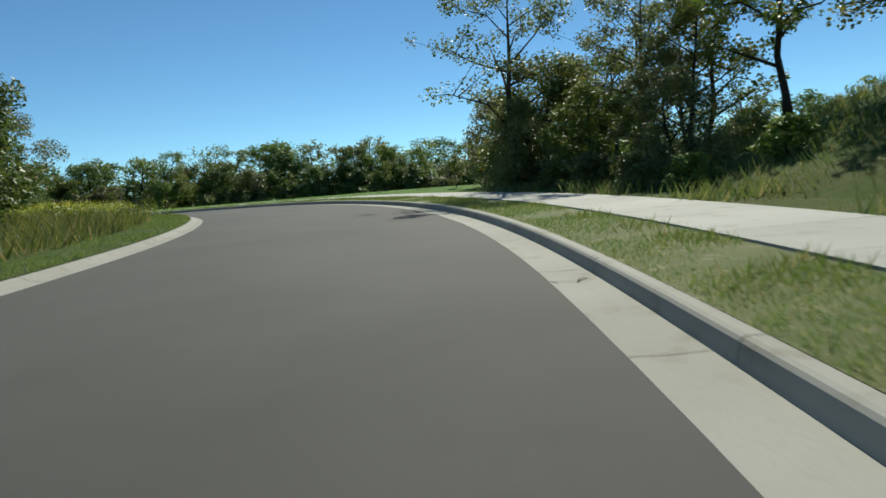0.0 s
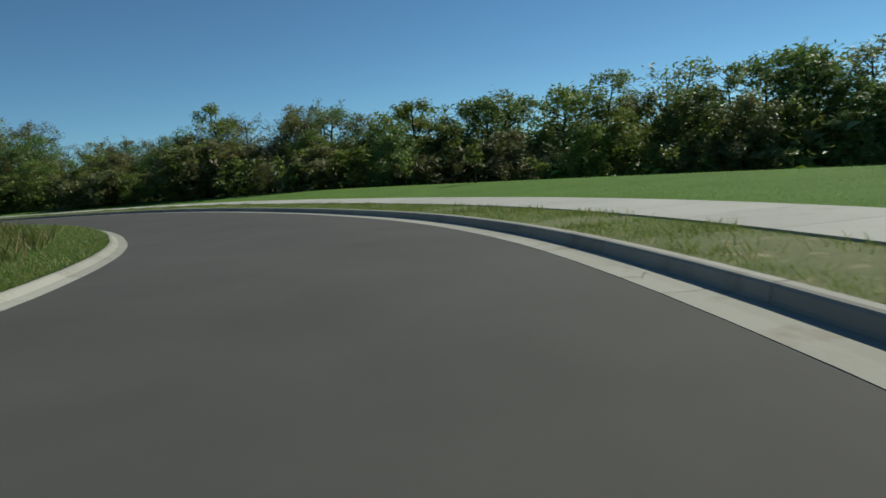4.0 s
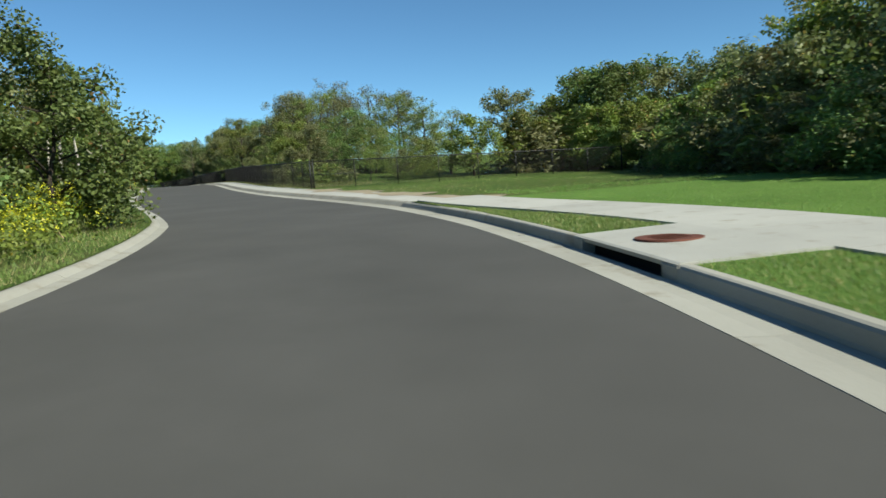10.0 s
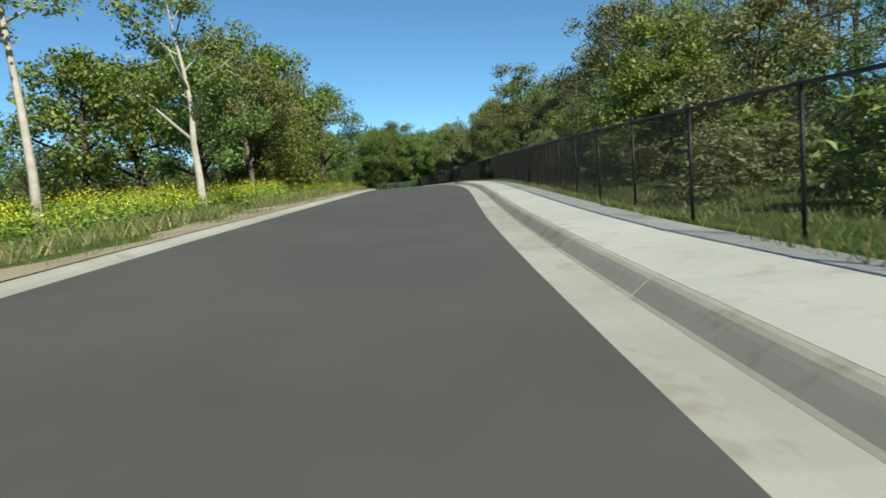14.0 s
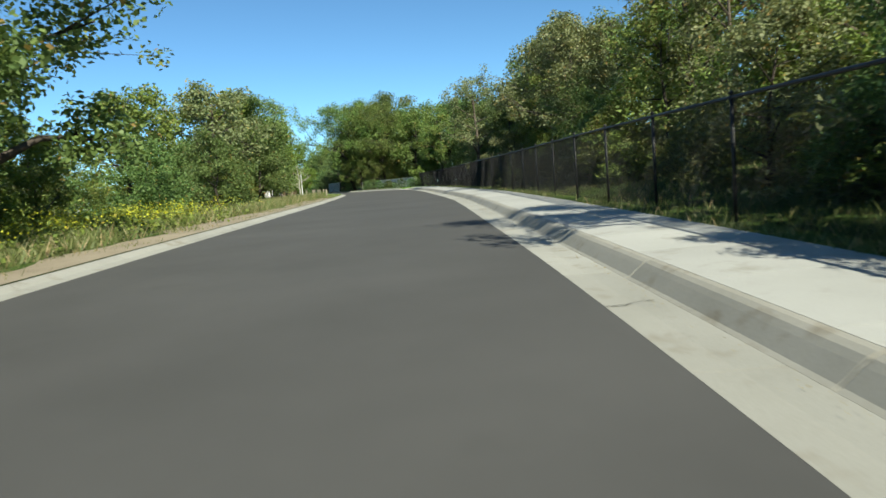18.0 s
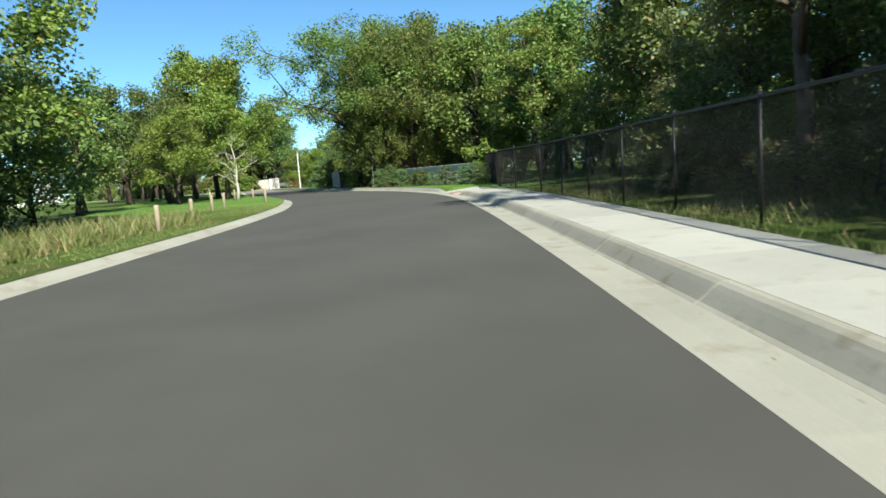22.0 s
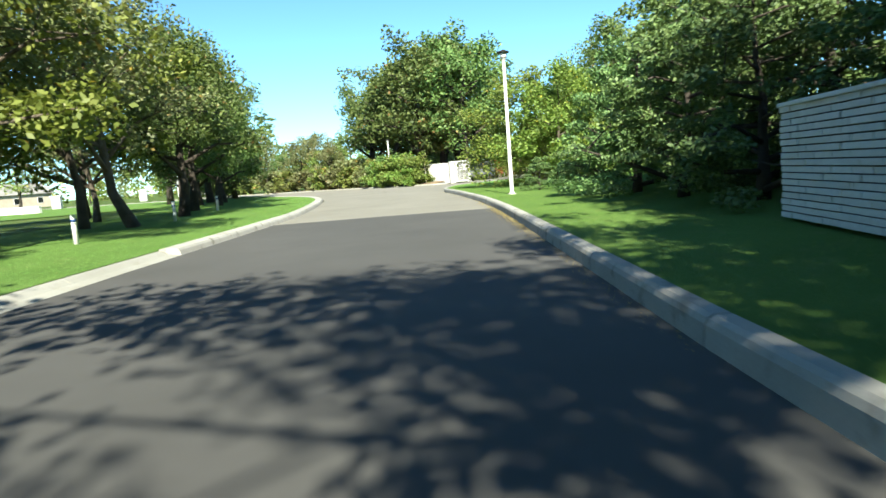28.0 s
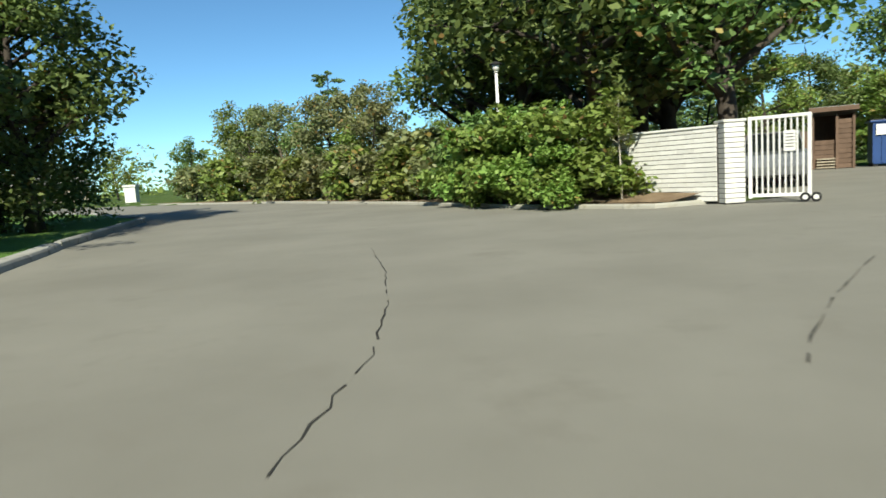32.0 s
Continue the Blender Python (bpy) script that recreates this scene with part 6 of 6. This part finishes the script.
def house(x, y, turn, w, d, h, wall_mat, label, flat=False):
    root = base("house", Matrix.Translation((x, y, 0.0)) @ Matrix.Rotation(radians(turn), 4, "Z"), label, "house")
    part("wall", box_bm(w, d, h, 0, 0, h / 2), wall_mat, root)
    if flat:
        part("roof", box_bm(w + 0.9, d + 0.9, 0.7, 0, 0, h + 0.35, 0.03), wall_mat, root, "broad flat pale roof slab")
        part("lower_roof", box_bm(w * 1.5, d * 1.2, 0.25, -w * 0.3, 0, h * 0.62, 0.02), wall_mat, root)
    else:
        bm = bmesh.new()
        pts = [(-w / 2 - 0.5, -d / 2 - 0.5, h), (w / 2 + 0.5, -d / 2 - 0.5, h), (w / 2 + 0.5, d / 2 + 0.5, h), (-w / 2 - 0.5, d / 2 + 0.5, h), (-w / 2, 0, h + 2.2), (w / 2, 0, h + 2.2)]
        v = [bm.verts.new(p) for p in pts]
        for f in ((0, 1, 5, 4), (2, 3, 4, 5), (1, 2, 5), (3, 0, 4), (3, 2, 1, 0)):
            bm.faces.new([v[k] for k in f])
        part("roof", bm, ROOF_GREY, root, "grey shingled gable roof")
    for k in range(3):
        for sgn in (-1, 1):
            win = part("window", box_bm(1.1, 0.06, 1.2, -w / 3 + k * w / 3, sgn * (d / 2 + 0.02), h * 0.55), WHITE_PAINT, root)
            part("pane", box_bm(0.95, 0.04, 1.05, -w / 3 + k * w / 3, sgn * (d / 2 + 0.045), h * 0.55), CAR_GLASS, win)
    return root


house(-163.0, -242.0, 30, 4.2, 4.0, 5.6, WHITE_PAINT, "white flat-roofed tower-like house beyond the trees", True)
house(-128.0, -252.0, 40, 13, 8, 2.8, TAN_WALL, "low tan house with a grey gable roof")
house(-108.0, -236.0, 40, 14, 9, 2.8, WHITE_PAINT, "low white house with a grey gable roof")


def gate_pier(x, y):
    r = base("gate_pier", Matrix.Translation((x, y, 0.05)), "white block pier beside the far road", "pier")
    part("shaft", box_bm(1.0, 1.0, 1.5, 0, 0, 0.75, 0.02), WHITE_BLOCK, r)
    part("cap", box_bm(1.2, 1.2, 0.18, 0, 0, 1.59, 0.03), WHITE_BLOCK, r)
    return r


gate_pier(*E(52, -36.5))
gate_pier(*E(62, -28.5))
for d_, o_, l in ((30, -34, 9.0), (8, -42, 12.0), (-22, -48, 14.0)):
    x, y = E(d_, o_)
    r = base("low_wall", Matrix.Translation((x, y, -0.05)) @ Matrix.Rotation(radians(120 + d_), 4, "Z"), "low white garden wall across the lawn", "wall")
    part("body", box_bm(l, 0.3, 0.75, 0, 0, 0.38, 0.01), WHITE_BLOCK, r)
    part("coping", box_bm(l + 0.1, 0.4, 0.07, 0, 0, 0.78, 0.01), WHITE_BLOCK, r)

# trees further off, past the lawns
fq = np.random.default_rng(78)
for _ in range(46):
    d_, o_ = fq.uniform(38, 66), fq.uniform(8, 62)
    x, y = E(d_, o_)
    far_tree("bush" if fq.random() < 0.7 else "oak", x, y, 0.1, fq.uniform(3.5, 6.5), 1.2)
fr = np.random.default_rng(77)
for _ in range(46):
    d_, o_ = fr.uniform(55, 130), fr.uniform(-110, 30)
    if abs((o_ + 32 + (d_ - 62) * 0.96)) < 11:
        continue
    x, y = E(d_, o_)
    far_tree(("oak", "bush", "dense", "yellow")[int(fr.integers(4))], x, y, 0.1, fr.uniform(5, 9.5))
for _ in range(26):
    s_, o_ = fr.uniform(238, 330), fr.uniform(-70, -26)
    plant_far(("oak", "bush", "yellow")[int(fr.integers(3))], s_, o_, fr.uniform(4.5, 7.5))


def far_woods(name, centre, r0, r1, a0, a1, n, h0, h1, seed, label, foot=-1.0):
    """Distant tree belt of countless leafy clumps: one object."""
    rng = np.random.default_rng(seed)
    cs, rs = [], []
    for _ in range(n):
        a, r = radians(rng.uniform(a0, a1)), rng.uniform(r0, r1)
        x, y, h = centre[0] + math.cos(a) * r, centre[1] + math.sin(a) * r, rng.uniform(h0, h1)
        for k in range(7):
            f = (k + 0.6) / 7
            cs.append((x + rng.normal() * 1.1, y + rng.normal() * 1.1, foot + h * f))
            rs.append((1.9 + rng.random()) * (1.15 - 0.6 * f * f))
    ob = fast_mesh(name, leaf_cloud(rng, cs, rs, n * 120, 0.95, 0.9), 4, LEAF_OLIVE)
    return tagged(ob, label, "woods", "", "stuff")


plant("dense", 199.5, -9.0, 8.6)


far_woods("woods", (-60, -20), 170, 215, 20, 175, 330, 8, 13, 3, "distant olive-green belt of woods", -5.0)
far_woods("woods", (-150, -120), 165, 225, 175, 395, 520, 9, 15, 4, "distant green belt of woods past the lawns")
for _ in range(70):
    a, r = fr.uniform(0, 6.28), 21 * fr.random() ** 0.5
    far_tree("scrub" if fr.random() < 0.6 else "bush", -40 + math.cos(a) * r, 17 + math.sin(a) * r, lie(-40 + math.cos(a) * r, 17 + math.sin(a) * r), fr.uniform(1.4, 3.4), 1.3)
for _ in range(90):
    s_, o_ = fr.uniform(146, 246), fr.uniform(5.0, 8.5)
    plant_far("scrub", s_, o_, fr.uniform(0.6, 1.7), 1.2)
joined("woods", FAR, 0.10, 2.9, "olive and green trees deep in the woods")
joined("woods", NEAR, 0.5, 1.3, "low green undergrowth beside the lane")
joined("woods", MID, 0.32, 1.55, "tangled green undergrowth at the edge of the woods")

# ---- grass, flowers and litter ----
def blades(name, rng, s, off, h, w, mat, label, category="grass", bend=0.5, z=None):
    """Loose blades of grass at the stations and offsets given."""
    n = len(s)
    x, y = on_line(s, off)
    zz = (rise(s, off) if z is None else z) - 0.015
    a = rng.random(n) * 6.283
    b = a + rng.normal(size=n) * 0.8
    p = np.stack([x, y, zz], 1)
    side = np.stack([np.cos(a), np.sin(a), 0 * a], 1) * w[:, None]
    tip = np.stack([np.cos(b) * bend * h, np.sin(b) * bend * h, h * (0.75 + 0.25 * rng.random(n))], 1)
    v = np.stack([p - side, p + side, p + tip], 1)
    return tagged(fast_mesh(name, v, 3, mat), label, category, "", "stuff")


gr = np.random.default_rng(9)


def scatter(n, s0, s1, lo, hi, edge, sign, power=1.0):
    s = gr.uniform(s0, s1, n)
    t = gr.random(n) ** power
    return s, edge(s) + sign * (lo + (hi - lo) * t)


def patchy(s, off, scale, cut):
    """Keeps the blades in drifts with bare places between."""
    x, y = on_line(s, off)
    v = np.sin(x * scale + 1.3 * np.sin(y * scale * 0.7)) + np.sin(y * scale * 1.2 + 1.1 * np.sin(x * scale * 0.6)) + gr.normal(size=len(s)) * 0.5
    return v > cut


for name_, n_, args, hh, mat, label, cut, sc in (
        ("verge_grass", 165000, (-6, 101, 0.66, 2.04, right_edge, 1, 1.0), (0.035, 0.09), GRASS_VERGE, "patchy green grass between kerb and pavement", -0.7, 1.6),
        ("verge_lawn", 42000, (100, 121, 0.66, 2.04, right_edge, 1, 1.0), (0.04, 0.09), GRASS_VERGE, "mown green grass round the storm drain", -2.4, 1.6),
        ("verge_tufts", 36000, (-6, 101, 0.70, 2.02, right_edge, 1, 1.0), (0.09, 0.19), GRASS_VERGE, "longer tufts of grass beside the kerb", 0.7, 2.6),
        ("lawn_grass", 110000, (18, 124, 4.02, 14.0, right_edge, 1, 1.5), (0.05, 0.10), GRASS_LAWN, "mown green grass behind the pavement", -2.2, 0.7),
        ("bank_grass", 26000, (-8, 26, 4.0, 13.5, right_edge, 1, 1.0), (0.15, 0.55), GRASS_WILD, "tall dry grass on the bank", -0.2, 0.9),
        ("inner_grass", 70000, (0, 120, 0.42, 3.2, left_edge, -1, 1.3), (0.05, 0.14), GRASS_VERGE, "green grass behind the low kerb", -1.2, 1.1),
        ("inner_weeds", 34000, (0, 122, 1.8, 12.0, left_edge, -1, 1.3), (0.2, 0.6), GRASS_WILD, "tall weeds inside the bend", -0.6, 0.5),
        ("sandy_edge_grass", 42000, (120, 250, 0.5, 2.6, left_edge, -1, 0.8), (0.05, 0.18), GRASS_WILD, "sparse dry grass on the sandy edge", 0.2, 1.3),
        ("meadow_grass", 90000, (120, 250, 1.7, 13.0, left_edge, -1, 1.4), (0.18, 0.55), GRASS_WILD, "tall meadow grass and weeds", -0.9, 0.6),
        ("fence_grass", 60000, (141, 252, 2.12, 8.0, right_edge, 1, 1.3), (0.05, 0.19), GRASS_WILD, "rough grass along the fence", -0.9, 0.8),
        ("field_grass", 12000, (118, 142, 2.1, 14.0, right_edge, 1, 1.0), (0.03, 0.09), GRASS_VERGE, "thin grass on trodden earth", -0.3, 0.6),
        ("garden_grass", 120000, (258, 328, 0.22, 4.5, right_edge, 1, 1.0), (0.02, 0.042), GRASS_LAWN, "mown green grass beside the kerb", -2.0, 0.9),
        ("dry_lawn", 40000, (240, 262, 0.44, 9.5, left_edge, -1, 1.3), (0.03, 0.08), GRASS_VERGE, "dry mown grass at the start of the lawn", -1.2, 0.9),
        ("garden_lawn", 160000, (257, 352, 0.44, 9.5, left_edge, -1, 1.4), (0.02, 0.042), GRASS_LAWN, "mown green lawn under the trees", -2.2, 0.7)):
    s_, o_ = scatter(n_, *args)
    keep = patchy(s_, o_, sc, cut)
    if name_ == "garden_grass":
        keep &= ((s_ > 290) | (o_ > right_edge(s_) + 0.7)) & ((s_ > 260.2) | (o_ > right_edge(s_) + 2.15))
    if name_ in ("verge_grass", "verge_tufts", "verge_lawn"):
        keep &= ((s_ < 108.9) | (s_ > 111.9)) & (o_ < walk_in(s_) - 0.03)
    if name_ == "field_grass":
        keep &= o_ > walk_in(s_) + 2.0 - 0.7 * smooth(115, 122, s_)
    s_, o_ = s_[keep], o_[keep]
    h_ = gr.uniform(*hh, len(s_))
    blades(name_, gr, s_, o_, h_, 0.0035 + 0.012 * (h_ / 0.3), mat, label)

# corner lawn at the drive
cp = np.stack([gr.uniform(-6, 12, 90000), gr.uniform(1.8, 22, 90000)], 1)
ok = cp[:, 1] > np.interp(cp[:, 0], [-6, -3.1, -2, 0, 1.8, 5.3, 11, 20], [1.9, 2.2, 2.6, 3.45, 5.1, 8.6, 14.3, 23.3])
cp = cp[ok]
n_ = len(cp)
x_ = float(_ex) + cp[:, 0] * _ef[0] + cp[:, 1] * _er[0]
y_ = float(_ey) + cp[:, 0] * _ef[1] + cp[:, 1] * _er[1]
a_ = gr.random(n_) * 6.283
h_ = gr.uniform(0.015, 0.035, n_)
p_ = np.stack([x_, y_, np.full(n_, 0.17)], 1)
sd = np.stack([np.cos(a_), np.sin(a_), 0 * a_], 1) * 0.0055
tp = np.stack([np.cos(a_ + 1) * h_ * 0.5, np.sin(a_ + 1) * h_ * 0.5, h_], 1)
tagged(fast_mesh("corner_grass", np.stack([p_ - sd, p_ + sd, p_ + tp], 1), 3, GRASS_LAWN), "mown green grass at the drive's corner", "grass", "", "stuff")

# sandy earth and dry turf strips beside the kerbs
strip("lawn_right", 22, 121, lambda s: walk_in(s) + 1.97, lambda s: right_edge(s) + 4.3 + 10.0 * float(smooth(22, 30, s)), lambda s, o: float(rise(s, o)) + 0.02, LAWN, 100, 9, "broad mown lawn behind the pavement", "lawn")
strip("turf_mown", 101, 112, lambda s: right_edge(s) + 0.66, lambda s: walk_in(s) - 0.01, lambda s, o: float(rise(s, o)) + 0.006, LAWN, 12, 3, "mown turf round the storm drain", "turf")
strip("turf_right", -40, 101, lambda s: right_edge(s) + 0.66, lambda s: walk_in(s) - 0.01, lambda s, o: float(rise(s, o)) + 0.006, DRY_TURF, 150, 3, "green and straw-coloured turf between kerb and pavement", "turf")
strip("sand_left", 146, 236, lambda s: left_edge(s) - 0.40, lambda s: left_edge(s) - 0.42 - 1.05 * float(smooth(146, 152, s)) - 0.3 * float(smooth(165, 185, s)) - float(smooth(148, 156, s)) * (0.35 * math.sin(s * 0.31) + 0.25 * math.sin(s * 0.83) + 0.15 * math.sin(s * 2.1)), lambda s, o: float(rise(s, o)) + 0.006, SAND, 130, 3, "pale bare sandy earth beside the kerb", "earth")
strip("sand_right", 119, 139, lambda s: walk_in(s) + 1.15 - 0.42 * max(0.0, math.sin(s * 0.9) + 0.5 * math.sin(s * 2.3)), lambda s: walk_in(s) + 2.1 + 0.45 * math.sin(s * 1.3) + 0.3 * math.sin(s * 2.9), lambda s, o: max(float(rise(s, o)), 0.172 + float(grade(s))) + 0.005, SAND, 90, 4, "trodden bare sandy earth beside the pavement", "earth")
strip("mulch_right", 273, 297, lambda s: right_edge(s) + 1.7 + 0.15 * math.sin(s), lambda s: right_edge(s) + 5.0, lambda s, o: float(rise(s, o)) + 0.01, MULCH, 40, 3, "brown leaf litter under the trees", "earth")


def flowers(name, s, off, h, seed, label):
    """Tall yellow-flowering weeds: stems with leaves, and petals in one object each."""
    rng = np.random.default_rng(seed)
    n = len(s)
    x, y = on_line(s, off)
    z = rise(s, off)
    per = 16
    q = []
    lean = rng.normal(size=(n, 2)) * 0.18
    for _ in range(per):
        f = 0.62 + 0.42 * rng.random(n)
        c = np.stack([x + lean[:, 0] * h * f + rng.normal(size=n) * 0.13, y + lean[:, 1] * h * f + rng.normal(size=n) * 0.13, z + h * f], 1)
        a = rng.random(n) * 6.283
        l = 0.011 + 0.012 * rng.random(n)
        u = np.stack([np.cos(a), np.sin(a), rng.normal(size=n) * 0.6], 1) * l[:, None]
        w = np.stack([-np.sin(a), np.cos(a), rng.normal(size=n) * 0.6], 1) * l[:, None]
        q.append(np.stack([c - u, c + w, c + u, c - w], 1))
    tagged(fast_mesh(name, np.concatenate(q), 4, PETALS), label, "flowers", "", "stuff")
    cs = np.stack([x + lean[:, 0] * h * 0.4, y + lean[:, 1] * h * 0.4, z + h * 0.42], 1)
    tagged(fast_mesh("flower_stems", leaf_cloud(rng, cs, h * 0.46, n * 24, 0.085, 1.0), 4, LEAF_YELLOW), "green stems and leaves of the yellow weeds", "weeds", "", "stuff")


fs, fo = scatter(11500, 119, 178, 1.7, 9.5, left_edge, -1, 1.2)
keep = patchy(fs, fo, 0.9, -0.3) & ((fs < 146) | (fo < left_edge(fs) - 2.5))
flowers("yellow_flowers", fs[keep], fo[keep], gr.uniform(0.45, 1.15, keep.sum()), 21, "drift of tall yellow wild flowers")
fs = np.concatenate([gr.normal(44.5, 4, 800), gr.normal(93, 5, 300), gr.normal(107, 6, 700), gr.normal(115.5, 3, 700), gr.normal(190, 7, 260), gr.normal(206, 4, 200), gr.normal(36, 3, 160)])
fo = left_edge(fs) - np.abs(gr.normal(3.0, 1.1, len(fs))) - 0.8
flowers("yellow_flowers", fs, fo, gr.uniform(0.4, 0.85, len(fs)), 22, "clump of yellow wild flowers by the kerb")

# fallen leaves in the gutters
ls = np.concatenate([gr.uniform(176, 250, 900), gr.normal(307.5, 3.0, 5200), gr.uniform(296, 327, 1900), gr.uniform(262, 290, 500)])
lo_ = right_edge(ls) + np.where(ls > 291, -np.abs(gr.normal(0.0, 0.10, len(ls))) - 0.015, 0.44 - np.abs(gr.normal(0, 0.09, len(ls))))
lx, ly = on_line(ls, lo_)
n_ = len(ls)
a_ = gr.random(n_) * 6.283
c_ = np.stack([lx, ly, grade(ls) + 0.016 + 0.01 * gr.random(n_)], 1)
l_ = gr.uniform(0.004, 0.011, n_)[:, None]
u_ = np.stack([np.cos(a_), np.sin(a_), gr.normal(size=n_) * 0.2], 1) * l_
w_ = np.stack([-np.sin(a_), np.cos(a_), gr.normal(size=n_) * 0.2], 1) * l_ * 0.7
tagged(fast_mesh("fallen_leaves", np.stack([c_ - u_, c_ + w_, c_ + u_, c_ - w_], 1), 4, DRY_LEAF), "dry yellow leaves lying in the gutter", "leaves", "", "stuff")


def crack(name, pts, width, z, label, mat=JOINT):
    rng = np.random.default_rng(int(abs(pts[0][0]) * 10))
    v, f = [], []
    p = [Vector((*q, 0)) for q in pts]
    row = []
    for a, b in zip(p, p[1:]):
        n = max(2, int((b - a).length / 0.18))
        for k in range(n):
            row.append(a.lerp(b, k / n) + Vector((rng.normal() * 0.009, rng.normal() * 0.009, 0)))
    for i, q in enumerate(row):
        d = (row[min(i + 1, len(row) - 1)] - row[max(i - 1, 0)]).normalized()
        n = Vector((-d.y, d.x, 0)) * width * (0.25 + 0.9 * rng.random() ** 1.5)
        v += [(q.x - n.x, q.y - n.y, z), (q.x + n.x, q.y + n.y, z)]
        if i and rng.random() > 0.18:
            f.append((2 * i - 2, 2 * i - 1, 2 * i + 1, 2 * i))
    return tagged(mesh_object(name, v, f, mat), label, "crack", "", "structure")


crack("road_crack", [E(10.2, -1.16), E(7.65, -0.74), E(5.6, -0.56), E(4.0, -0.53), E(2.2, -0.8)], 0.009, 0.006, "dark wandering crack in the asphalt")
crack("road_crack", [on_line(338.6, 4.6), on_line(338.2, 4.1), on_line(337.2, 3.0), on_line(336.2, 2.1), on_line(335.6, 1.7)], 0.009, 0.006, "dark crack across the asphalt")
for pts_ in ([on_line(318.75, -3.3), on_line(318.8, -2.9), on_line(318.86, -1.95), on_line(319.0, -1.7)], [on_line(319.4, -1.65), on_line(319.46, -1.2)], [on_line(319.2, -3.0), on_line(319.3, -2.3)]):
    crack("road_crack", pts_, 0.011, 0.006, "thin crack filled with pale grit", SAND)

# dark tar-filled cracks across the gutter slabs
for s_ in (6.0, 14.5, 22.0, 31.0, 39.5, 47.0, 58.0, 66.5, 71.0, 79.5, 86.5, 92.0, 100.5, 104.6, 113.5, 119.0, 126.5, 133.0, 141.8, 144.2, 153.0, 161.5, 170.0, 182.4, 191.0, 203.0, 214.5, 226.0, 238.5, 249.0, 253.6, 256.2):
    e_ = float(right_edge(s_))
    crack("gutter_crack", [on_line(s_, e_ + 0.01), on_line(s_ + gr.normal() * 0.12, e_ + 0.16), on_line(s_ + gr.normal() * 0.15, e_ + 0.30), on_line(s_ + gr.normal() * 0.12, e_ + 0.46)], 0.012, 0.008 + float(grade(s_)), "thin dark crack across the gutter slab")
